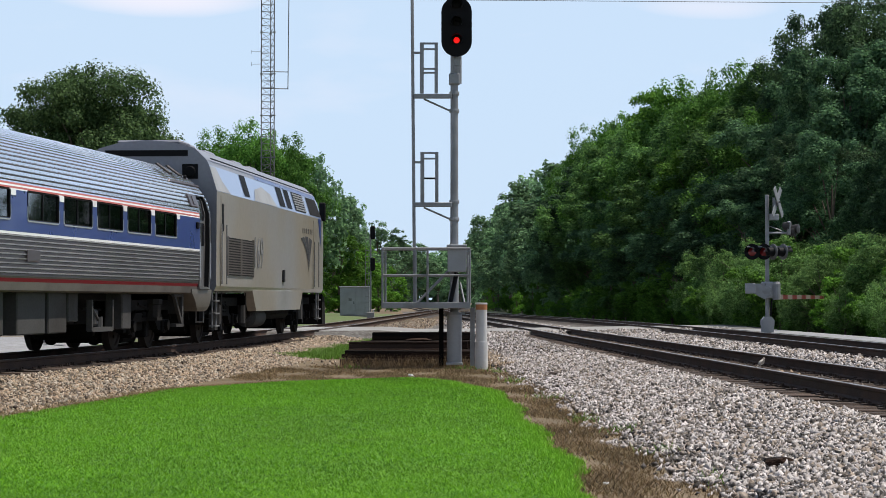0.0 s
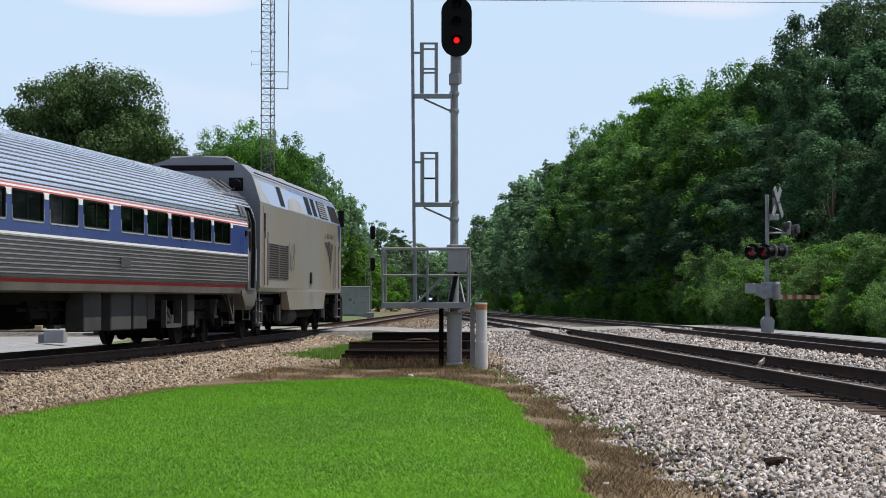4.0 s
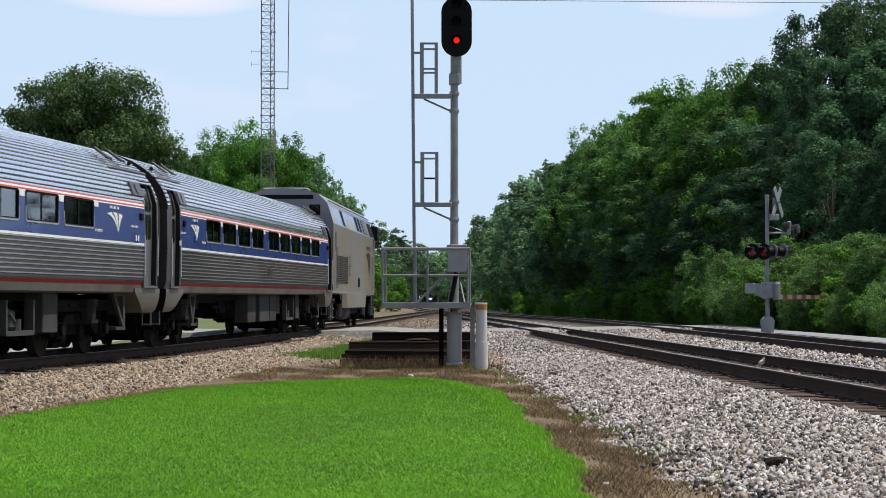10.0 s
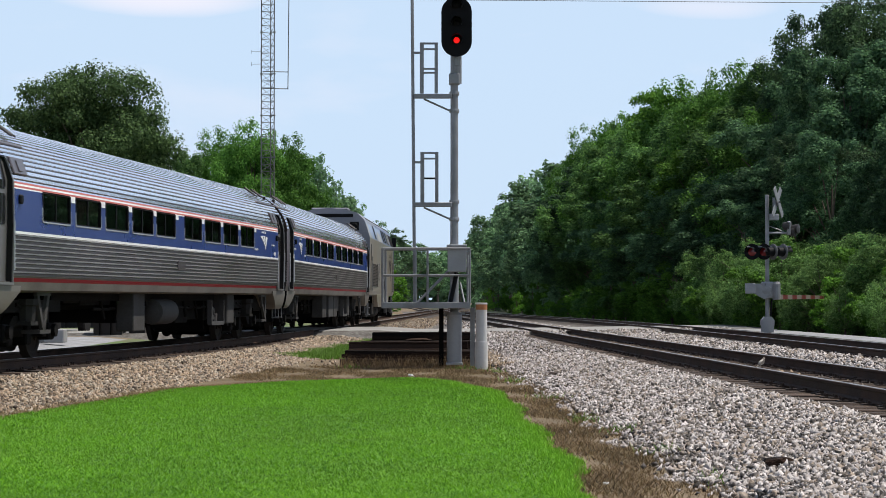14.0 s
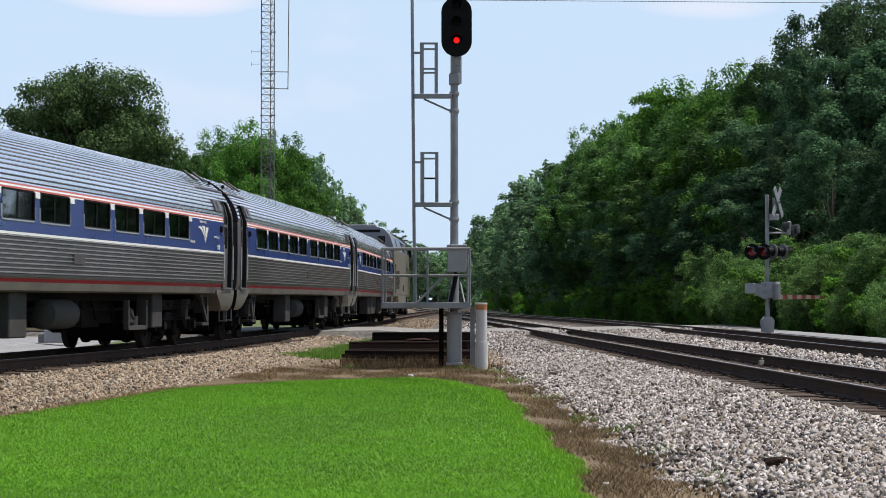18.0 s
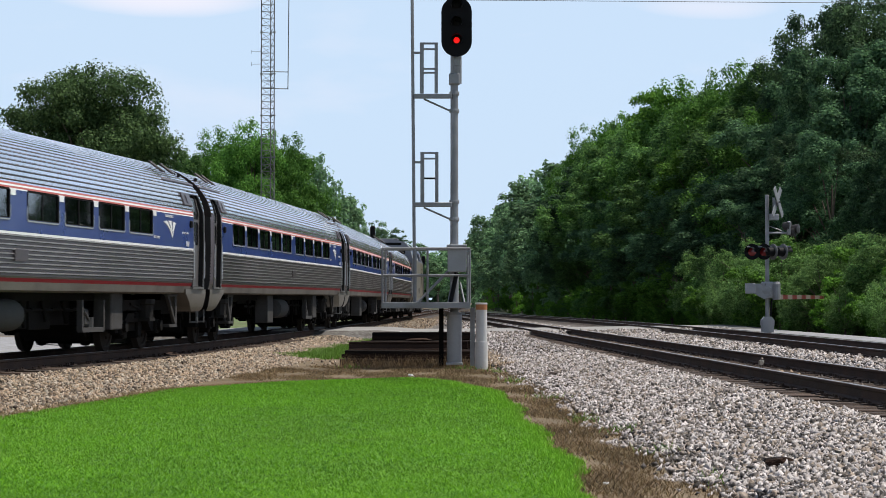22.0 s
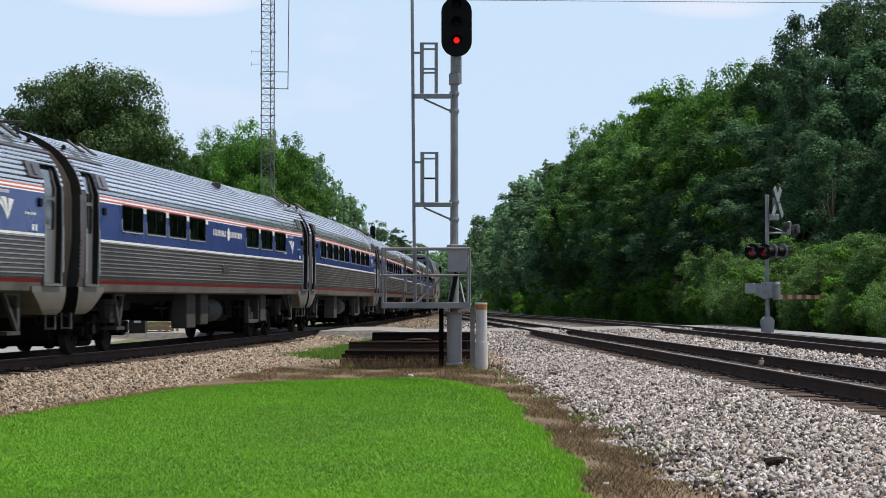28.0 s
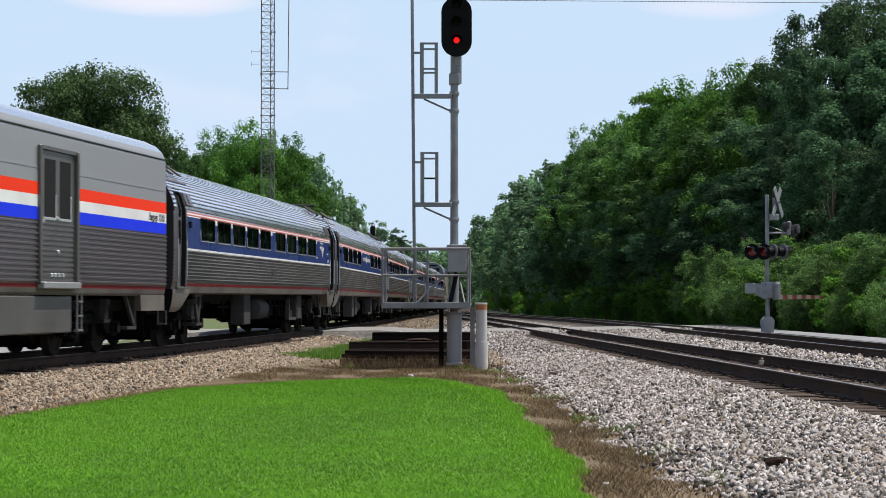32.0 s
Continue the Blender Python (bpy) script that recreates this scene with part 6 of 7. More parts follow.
        for v in (arm - 3, arm + 28):
            part("clamp", Geo().lathe([(0.095, Z(v)), (0.10, Z(v - 2)), (0.10, Z(v - 5)), (0.095, Z(v - 7))], 14), M["galv"], f)
    # signal head
    hx, r = X(808), 27 * k
    z0, z1 = Z(102) + r, Z(-4) - r
    pts = [(hx + r * math.cos(a), z0 + r * math.sin(a)) for a in np.linspace(math.pi, 2 * math.pi, 15)] + [(hx + r * math.cos(a), z1 + r * math.sin(a)) for a in np.linspace(0, math.pi, 15)]
    head = part("signal_head", Geo().prism(pts, -0.24, -0.21, "y"), M["black"], s, "oval black signal backplate")
    part("lamp_housing", Geo().box(hx - 0.17, hx + 0.17, -0.21, -0.02, z0 - 0.18, z1 + 0.18, bev=0.04), M["black"], head)
    for zz, lit in ((Z(73), True), (Z(42), False), (Z(11), False)):
        part("lens", Geo().lathe([(0.02, -0.258), (0.045, -0.252), (0.062, -0.24)], 16, 0, "y", (hx, 0, zz)), M["signal_red"] if lit else M["rubber"], head, "glowing red lens" if lit else "unlit dark lens")
        g = Geo()                                        # hood: open tube, longer at the top
        n = 14
        for i in range(n):
            a0, a1 = math.radians(-30 + 240 * i / n), math.radians(-30 + 240 * (i + 1) / n)
            g.add([(hx + 0.115 * math.cos(a0), -0.24, zz + 0.115 * math.sin(a0)), (hx + 0.115 * math.cos(a1), -0.24, zz + 0.115 * math.sin(a1)),
                   (hx + 0.108 * math.cos(a1), -0.48, zz + 0.108 * math.sin(a1)), (hx + 0.108 * math.cos(a0), -0.48, zz + 0.108 * math.sin(a0))], [(0, 1, 2, 3)])
        part("hood", g, M["black"], head)


def build_marker_post():
    d = 45.0
    p = thing("marker_post", "white plastic cable marker post with an orange top band", "marker post", pose(px(852, d), d, float(ground_z(0.7, d)) - 0.02))
    h = EYE_Z - (536 - 535.35) * d / 4000 - p.matrix_basis.translation.z
    part("tube", Geo().lathe([(0.125, 0), (0.125, h * 0.42), (0.112, h * 0.425), (0.112, h - 0.14)], 20), M["post_white"], p, smooth=True)
    part("band", Geo().lathe([(0.115, h - 0.14), (0.115, h - 0.035)], 20), M["orange"], p, "weathered orange band", smooth=True)
    part("cap", Geo().lathe([(0.12, h - 0.035), (0.12, h - 0.01), (0.10, h)], 20), M["post_white"], p, smooth=True)
    part("print", bars_geo(0, 0.16, 0.04, 4), M["boxgrey"], p, at=pose(0.02, -0.114, h * 0.72, 0, 90, -90))


def build_timber_pile():
    rng = random.Random(9)
    stacks = ((46.60, 0.176, ((3, -2.02, 0.62), (3, -1.98, 0.60))), (47.45, 0.176, ((3, -1.90, 0.64), (3, -1.86, 0.60), (2, -1.78, 0.55))),
              (48.20, 0.176, ((3, -1.70, 0.66), (3, -1.72, 0.64), (3, -1.60, 0.60), (3, -1.44, 0.62))))
    for y0, thick, layers in stacks:
        for layer, (n, x0, x1) in enumerate(layers):
            for i in range(n):
                ln = (x1 - x0) * rng.uniform(0.95, 1.03)
                h = thick * rng.uniform(0.95, 1.0)
                g = Geo().box(-ln / 2, ln / 2, -0.10, 0.10, 0, h, bev=0.018)
                for k in range(2):                        # split and worn ends
                    e = rng.choice((-1, 1))
                    g.box(*sorted((e * ln / 2, e * (ln / 2 + rng.uniform(0.02, 0.07)))), -0.08 + 0.07 * k, -0.03 + 0.08 * k, 0.01, h * rng.uniform(0.5, 0.9))
                solid("timber", g, M["old_timber"], "old dark creosoted railway timber in a stack", "timber",
                      pose((x0 + x1) / 2 + rng.uniform(-0.05, 0.05), y0 + i * 0.235 + layer * 0.03, -0.385 + layer * thick, rng.uniform(-1, 1), rng.uniform(-0.4, 0.4), rng.uniform(-1.5, 1.5)), "stacked timbers")
    # two lengths of old rail lying in front and on top
    prof = [(a, b + 0.172) for a, b in RAIL_PROFILE]
    solid("old_rail", Geo().prism([(a, b) for a, b in prof], -1.4, 1.25, "x"), M["rail"], "short rusty length of old rail", "rail", pose(-0.72, 46.5, -0.385, 0, 0, 0), "old rails")
    solid("old_rail", Geo().prism([(a, b) for a, b in prof], -1.2, 1.1, "x"), M["rail"], "short rusty length of old rail", "rail", pose(-0.75, 46.85, -0.385 + 2 * 0.176, 0, 0, 1.0), "old rails")


def lump(name, mat, size, seed, label, category, at):
    """An uneven broken lump."""
    rng = np.random.default_rng(seed)
    bm = bmesh.new()
    bmesh.ops.create_icosphere(bm, subdivisions=2, radius=1)
    for v in bm.verts:
        k = 1 + 0.28 * noise.noise(v.co * 1.7 + Vector((seed, 0, 0))) + rng.normal(0, 0.05)
        v.co = Vector((v.co.x * size[0] * k, v.co.y * size[1] * k, v.co.z * size[2] * k))
    me = bpy.data.meshes.new(name)
    bm.to_mesh(me)
    bm.free()
    me.materials.append(mat)
    ob = new(name, me)
    ob.matrix_basis = at
    return tagged(ob, label, category)


def build_litter():
    def on_bed(u, d):
        x = px(u, d)
        o = x - float(main_line(d))
        return x, float(bed_height(np.array(o), 0.0, 3.75, 2.6, ground_z(x, d)))
    lump("rotten_plank", M["old_timber"], (0.28, 0.16, 0.03), 12, "dark rotten slab of wood lying on the timbers", "debris", pose(px(741, 47.7), 47.7, 0.165, 0, 0, 8))
    x, z = on_bed(1380, 19.0)
    lump("wood_chunk", M["old_timber"], (0.16, 0.10, 0.055), 3, "dark broken chunk of wood on the ballast", "debris", pose(x, 19.0, z + 0.05, 0, 5, 12))
    x, z = on_bed(983, 40.5)
    lump("rusty_scrap", M["plate"], (0.13, 0.12, 0.05), 5, "rust-red broken scrap lying on the ballast", "debris", pose(x, 40.5, z + 0.04, 0, -8, 25))
    lump("paper_scrap", M["white"], (0.06, 0.04, 0.025), 8, "white paper scrap in dead grass", "litter", pose(px(728, 41.2), 41.2, float(ground_z(-0.6, 41.2)) + 0.03, 0, 20, 30))
    lump("paper_scrap", M["white"], (0.04, 0.03, 0.012), 9, "small white scrap on the dirt strip", "litter", pose(px(1072, 18.7), 18.7, float(ground_z(1.3, 18.7)) + 0.015, 0, 0, 70))


def build_crossing_signal():
    d, base = 80.0, 0.10
    k = d / 4000
    X = lambda u: (u - 1358) * k
    Z = lambda v: EYE_Z - (v - 535.35) * k - base
    s = thing("crossing_signal", "silver level crossing signal with crossbuck, lamps and lowered gate", "crossing signal", pose(px(1358, d), d, base))
    part("base", Geo().box(-0.2, 0.2, -0.2, 0.2, -0.5, 0.04).prism([(-0.22, 0.04), (0.22, 0.04), (0.22, 0.22), (0.12, 0.34), (-0.12, 0.34), (-0.22, 0.22)], -0.2, 0.2, "y"), M["grey_paint"], s, "cast junction box base")
    part("mast", Geo().lathe([(0.075, 0.3), (0.07, Z(346)), (0.04, Z(345))], 14), M["galv"], s, "aluminium mast", smooth=True)
    cb = part("crossbuck", Geo().box(-0.02, 0.02, -0.09, 0.09, -0.03, 0.03), M["galv"], s, at=pose(X(1376), -0.1, Z(358), 0, 0, 60))
    for sg in (-1, 1):
        part("blade", Geo().box(-0.63, 0.63, -0.012, 0.012, -0.115, 0.115, bev=0.006), M["galv"], cb, "grey back of a crossbuck blade with pale edges", at=pose(0, -0.03 * sg, 0, 0, 52 * sg, 0))
    part("bell_box", Geo().box(X(1362), X(1378), -0.16, 0.16, Z(390), Z(379), bev=0.02).box(X(1368), X(1372), -0.04, 0.04, Z(379), Z(350)), M["grey_paint"], s)
    arm = part("lamp_arm", Geo().tube((0, 0, Z(412.5)), (X(1398), 0.1, Z(412.5)), 0.04, 8).tube((0, 0, Z(399)), (X(1388), 0.1, Z(410)), 0.018, 6).box(X(1394), X(1400), 0.0, 0.2, Z(416), Z(392), bev=0.02), M["galv"], s)
    for u, v, rz in ((1400, 400, 60), (1409, 410, 60), (1414, 405, 60)):
        part("lamp", Geo().lathe([(0.03, -0.02), (0.17, 0.0), (0.17, 0.03), (0.13, 0.26), (0.03, 0.3)], 14, 0, "y"), M["dark_steel"], arm, at=pose(X(u), 0.1, Z(v), 0, 0, rz))
    pair = part("lamp_bar", Geo().tube((X(1322), 0, Z(437)), (X(1400), 0, Z(437)), 0.03, 8), M["galv"], s)
    for u, rz, red in ((1331, -24, True), (1352, -24, True), (1368, 118, False), (1386, 118, False)):
        lamp = part("lamp", Geo().lathe([(0.03, 0.30), (0.15, 0.24), (0.17, 0.06), (0.17, 0.0)], 18, 0, "y"), M["black"], pair, at=pose(X(u), -0.05, Z(446), 0, 0, rz))
        part("backplate", Geo().lathe([(0.05, 0.02), (0.28, 0.015), (0.285, 0.0), (0.27, -0.005)], 22, 0, "y"), M["black"] if red else M["boxgrey"], lamp)
        part("lens", Geo().lathe([(0.02, -0.05), (0.10, -0.035), (0.15, -0.012), (0.15, 0.0)], 18, 0, "y"), M["lamp_red"], lamp, "dark red lens")
        g = Geo()
        for i in range(12):
            a0, a1 = math.radians(15 * i), math.radians(15 * i + 15)
            g.add([(0.17 * math.cos(a0), 0, 0.17 * math.sin(a0)), (0.17 * math.cos(a1), 0, 0.17 * math.sin(a1)), (0.16 * math.cos(a1), -0.3, 0.15 * math.sin(a1)), (0.16 * math.cos(a0), -0.3, 0.15 * math.sin(a0))], [(0, 1, 2, 3)])
        part("visor", g, M["black"], lamp)
    gm = part("gate_mechanism", Geo().box(-0.22, 0.22, -0.30, 0.05, Z(528), Z(499), bev=0.04), M["grey_paint"], s, "grey gate drive box")
    part("counterweight", Geo().box(X(1316), X(1334), -0.42, -0.34, Z(520), Z(502), bev=0.01), M["grey_paint"], gm, "flat counterweight plate")
    part("counter_arm", Geo().prism([(X(1332), Z(520)), (X(1350), Z(530)), (X(1362), Z(523)), (X(1345), Z(502)), (X(1334), Z(503))], -0.38, -0.33, "y"), M["galv"], gm)
    part("gear_cover", Geo().lathe([(0.04, -0.06), (0.15, -0.05), (0.16, 0.0), (0.16, 0.05)], 16, 0, "y"), M["galv"], gm, at=pose(X(1354), -0.34, Z(514)))
    part("motor_drum", Geo().lathe([(0.05, Z(531)), (0.14, Z(530)), (0.14, Z(503)), (0.10, Z(499))], 14, 0, "z"), M["galv"], gm, at=pose(X(1372), -0.30, 0))
    part("latch", Geo().box(X(1351), X(1353), -0.32, -0.30, Z(526), Z(502)).box(X(1345), X(1363), -0.315, -0.30, Z(512), Z(511)), M["boxgrey"], gm)
    part("cable", Geo().tube((X(1363), -0.1, Z(560)), (X(1365), -0.1, Z(530)), 0.03, 6), M["black"], s)
    gate = part("gate_arm", Geo().box(0, 0.35, -0.03, 0.03, -0.10, 0.10, bev=0.01), M["galv"], s, "red and white striped gate arm, lowered", at=pose(X(1366), -0.35, Z(526), 0, 0, 55))
    for i in range(10):
        part("stripe_panel", Geo().box(0.35 + i * 0.37, 0.35 + (i + 1) * 0.37, -0.02, 0.02, -0.085 + i * 0.003, 0.085 - i * 0.003), M["reflect_red"] if i % 2 else M["cream"], gate)


def build_tower():
    d = 112.0
    t = thing("radio_mast", "slender three-legged lattice radio mast", "mast", pose(px(475, d), d, float(ground_z(-9, d))))
    w = 0.66
    legs = [Vector((w * 0.577 * math.cos(a), w * 0.577 * math.sin(a), 0)) for a in (math.radians(200), math.radians(320), math.radians(80))]
    H = 19.0
    for p in legs:
        part("leg", Geo().tube(p, p + Vector((0, 0, H)), 0.028, 6), M["boxgrey"], t)
    z, i = 0.0, 0
    step = 0.345
    while z < H - step:
        g = Geo()
        for a, b in ((0, 1), (1, 2), (2, 0)):
            g.tube(legs[a] + Vector((0, 0, z)), legs[b] + Vector((0, 0, z)), 0.014, 4)
            q = (a, b) if i % 2 else (b, a)
            g.tube(legs[q[0]] + Vector((0, 0, z)), legs[q[1]] + Vector((0, 0, z + step)), 0.011, 4)
        if i % 6 == 0:
            for p in legs:
                g.box(p.x - 0.06, p.x + 0.06, p.y - 0.06, p.y + 0.06, z - 0.03, z + 0.03)
        part("brace", g, M["boxgrey"], t)
        z += step
        i += 1
    zz = lambda v: EYE_Z - (v - 535.35) * d / 4000 - t.matrix_basis.translation.z
    k = d / 4000
    part("antenna_arm", Geo().tube((-0.3, 0, zz(126)), ((509 - 475) * k, 0, zz(127)), 0.022, 6).tube((-0.3, 0, zz(156)), ((509 - 475) * k, 0, zz(157)), 0.022, 6), M["boxgrey"], t)
    part("whip_antenna", Geo().tube(((509 - 475) * k, 0, zz(158)), ((511 - 475) * k, 0, zz(-60)), 0.024, 6), M["boxgrey"], t)
    part("dipole_antenna", Geo().tube(((461 - 475) * k, 0, zz(140)), ((461 - 475) * k, 0, zz(85)), 0.014, 5).tube(((461 - 475) * k, 0, zz(91)), ((444 - 475) * k, 0, zz(91)), 0.012, 5).tube(((461 - 475) * k, 0, zz(113)), ((444 - 475) * k, 0, zz(113)), 0.012, 5)
         .tube(((444 - 475) * k, 0, zz(94)), ((444 - 475) * k, 0, zz(88)), 0.012, 5).tube(((444 - 475) * k, 0, zz(116)), ((444 - 475) * k, 0, zz(110)), 0.012, 5), M["grey_paint"], t)


def build_relay_house():
    d = 180.0
    k = d / 4000
    h = thing("relay_house", "pale grey metal relay house with a single door", "relay house", pose(px(628, d), d, float(ground_z(-7, d)) - 0.02))
    w, ht = 53 * k / 2, 54 * k
    part("plinth", Geo().box(-w, w, 0, 2.0, 0, 0.15), M["concrete"], h)
    part("wall", Geo().box(-w + 0.02, w - 0.02, 0.02, 1.98, 0.15, ht - 0.1), M["grey_paint"], h)
    part("roof", Geo().box(-w - 0.06, w + 0.06, -0.06, 2.06, ht - 0.1, ht, bev=0.03), M["grey_paint"], h)
    dr = part("door", Geo().box(-0.95, 0.05, -0.03, 0.02, 0.2, ht - 0.25, bev=0.01), M["grey_paint"], h)
    part("sign", Geo().box(-0.5, -0.25, -0.045, -0.031, 1.25, 1.45), M["boxgrey"], dr)
    part("handle", Geo().box(-0.1, -0.05, -0.07, -0.03, 1.0, 1.2), M["black"], dr)
    m = thing("marker_stake", "thin white marker stake by the relay house", "stake", pose(px(661, 165), 165, float(ground_z(-5, 165))))
    part("stake", Geo().box(-0.06, 0.06, -0.02, 0.02, 0, 0.75, bev=0.01), M["post_white"], m)


def build_far_signal():
    d = 150.0
    k = d / 4000
    s = thing("far_signal", "grey ladder signal mast with two dark heads, seen from behind", "signal", pose(px(656, d), d, -0.1))
    Z = lambda v: EYE_Z - (v - 535.35) * k + 0.1
    part("pole", Geo().lathe([(0.055, 0), (0.05, Z(402))], 10), M["galv"], s)
    for v in (412, 468):
        h = part("signal_head", Geo().box(-0.02, 0.30, -0.12, 0.02, Z(v + 12), Z(v - 12), bev=0.1), M["black"], s, "dark rounded signal head")
        part("lamp_housing", Geo().box(0.03, 0.25, 0.02, 0.2, Z(v + 9), Z(v - 9), bev=0.05), M["black"], h)
    part("ladder", Geo().tube((-0.38, 0, 0), (-0.30, 0, Z(405)), 0.018, 6).tube((-0.14, 0, 0), (-0.10, 0, Z(405)), 0.018, 6), M["galv"], s)
    for i in range(14):
        z = 0.3 + i * 0.38
        part("rung", Geo().tube((-0.37, 0, z), (-0.12, 0, z), 0.02, 5), M["galv"], s)
    part("base", Geo().box(-0.25, 0.25, -0.25, 0.25, 0, 0.4, bev=0.03), M["concrete"], s)


def build_lot():
    """What shows under the train: a gravel lot with a truck, a container, pallets and a block."""
    zl = float(ground_z(-13, 66))
    b = thing("concrete_block", "grey concrete block on the gravel lot", "block", pose(px(98, 60), 60, zl))
    part("block", Geo().box(-0.25, 0.28, -0.3, 0.3, 0, 0.36, bev=0.03), M["grey_paint"], b)
    part("foot", Geo().box(-0.42, -0.2, -0.2, 0.2, 0, 0.24, bev=0.02), M["boxgrey"], b)
    solid("kerb_bar", Geo().box(-3.2, 0.6, -0.09, 0.09, 0, 0.16, bev=0.02), M["pallet"], "low timber kerb on the gravel lot", "kerb", pose(px(40, 68), 68, zl + 0.22))
    # white truck, front towards the track
    t = thing("pickup_truck", "white pickup truck parked on the gravel lot", "truck", pose(px(80, 75.5), 75.5, zl, 0, 0, -98))
    W = 0.95
    body = Geo().prism([(-2.6, 0.45), (2.55, 0.45), (2.7, 0.62), (2.7, 0.95), (2.5, 1.08), (1.35, 1.15), (0.75, 1.72), (-0.7, 1.75), (-1.0, 1.15), (-2.6, 1.1)], -W, W, "y")
    part("body", body, M["truck_white"], t, "white painted body")
    part("windscreen", Geo().add([(1.34, -0.8, 1.17), (1.34, 0.8, 1.17), (0.80, 0.7, 1.70), (0.80, -0.7, 1.70)], [(0, 1, 2, 3)]), M["pane"], t)
    part("grille", Geo().box(2.69, 2.73, -0.55, 0.55, 0.62, 0.92, bev=0.02), M["black"], t)
    part("bumper", Geo().box(2.62, 2.85, -W, W, 0.42, 0.60, bev=0.05), M["frame_white"], t, "bright chrome bumper")
    for s in (-1, 1):
        part("headlight", Geo().box(2.66, 2.74, s * 0.74 - 0.16, s * 0.74 + 0.16, 0.70, 0.92, bev=0.03), M["frame_white"], t)
        part("side_window", Geo().add([(-0.6, s * (W + 0.004), 1.2), (1.1, s * (W + 0.004), 1.2), (0.7, s * (W + 0.004), 1.62), (-0.6, s * (W + 0.004), 1.64)], [(0, 1, 2, 3)]), M["rubber"], t)
        for x in (-1.65, 1.7):
            w = part("wheel", Geo().lathe([(0.05, -0.12), (0.24, -0.12), (0.24, -0.10), (0.24, 0.10), (0.24, 0.12), (0.05, 0.12)], 16, 0, "y"), M["frame_white"], t, at=pose(x, s * 0.84, 0.38))
            part("tyre", Geo().lathe([(0.23, -0.13), (0.35, -0.13), (0.38, -0.08), (0.38, 0.08), (0.35, 0.13), (0.23, 0.13)], 18, 0, "y"), M["rubber"], w)
    c = thing("waste_container", "dark grey steel waste container on the gravel lot", "container", pose(px(195, 72), 72, zl))
    part("body", Geo().prism([(-0.45, 0.05), (0.45, 0.05), (0.47, 0.72), (-0.47, 0.72)], -0.5, 0.5, "y"), M["shed_wood"], c)
    part("lid", Geo().box(-0.5, 0.5, -0.52, 0.52, 0.72, 0.76, bev=0.01), M["dark"], c)
    for x in (-0.25, 0.1):
        part("rib", Geo().box(x - 0.02, x + 0.02, -0.56, -0.5, 0.05, 0.86), M["dark"], c)
    # added dark shed across the lot, open towards the track: stands in for shade
    sh = thing("storage_shed", "long low dark shed, added for the shade behind the lot", "shed", pose(px(92, 92), 92, zl))
    part("wall", Geo().box(-4.6, 2.1, 0.3, 4, 0, 2.5), M["shed_wood"], sh)
    part("roof", Geo().prism([(-4.9, 2.5), (2.4, 2.5), (-1.25, 3.2)], -0.2, 4.2, "y"), M["galv"], sh)
    for x in (-4.4, -2.8, -1.2, 0.4, 1.9):
        part("post", Geo().box(x - 0.07, x + 0.07, 0.12, 0.26, 0, 2.5), M["shed_wood"], sh)
    gt = thing("farm_gate", "grey tubular metal gate beside the lot", "gate", pose(px(22, 73), 73, zl))
    for z in (0.12, 0.28, 0.44, 0.60, 0.78):
        part("bar", Geo().tube((-0.62, 0, z), (0.38, 0, z), 0.02, 6), M["galv"], gt)
    for x in (-0.62, 0.38):
        part("upright", Geo().tube((x, 0, 0), (x, 0, 0.85), 0.028, 6), M["galv"], gt)
    ub = thing("utility_cabinet", "white metal utility cabinet behind the bins", "cabinet", pose(px(207, 86), 86, zl))
    part("body", Geo().box(-0.36, 0.36, 0, 0.6, 0.1, 1.3, bev=0.02), M["truck_white"], ub)
    part("plinth", Geo().box(-0.40, 0.40, -0.04, 0.64, 0, 0.1), M["concrete"], ub)
    solid("pole", Geo().lathe([(0.03, 0), (0.03, 1.6), (0.015, 1.63)], 8), M["post_white"], "thin white pole beside the bins", "pole", pose(px(222, 72.5), 72.5, zl))
    # pallets
    for i in range(5):
        p = thing("pallet", "weathered wooden pallet in a stack", "pallet", pose(px(272, 74) + 0.02 * (i % 2), 74, zl + i * 0.145, 0, 0, 3 * (i % 3)), "stacked pallets")
        for y in (-0.45, 0, 0.45):
            part("bearer", Geo().box(-0.55, 0.55, y - 0.05, y + 0.05, 0.02, 0.11), M["pallet"], p)
        for j in range(6):
            part("board", Geo().box(-0.55 + j * 0.2, -0.43 + j * 0.2, -0.52, 0.52, 0.11, 0.135), M["pallet"], p)
    m = thing("notice_box", "dark metal box with a white notice", "box", pose(px(246, 72), 72, zl))
    part("box", Geo().box(-0.28, 0.24, -0.25, 0.25, 0, 0.72, bev=0.02), M["shed_wood"], m)
    part("notice", Geo().box(-0.12, 0.10, -0.262, -0.25, 0.42, 0.54), M["white"], m)
    for i, u in enumerate((283, 295, 305, 314)):
        solid("fence_post", Geo().box(-0.05, 0.05, -0.05, 0.05, 0, 0.62 - 0.05 * (i % 2), bev=0.01), M["pallet"], "short weathered wooden fence post", "post", pose(px(u, 76), 76, zl), "fence posts")


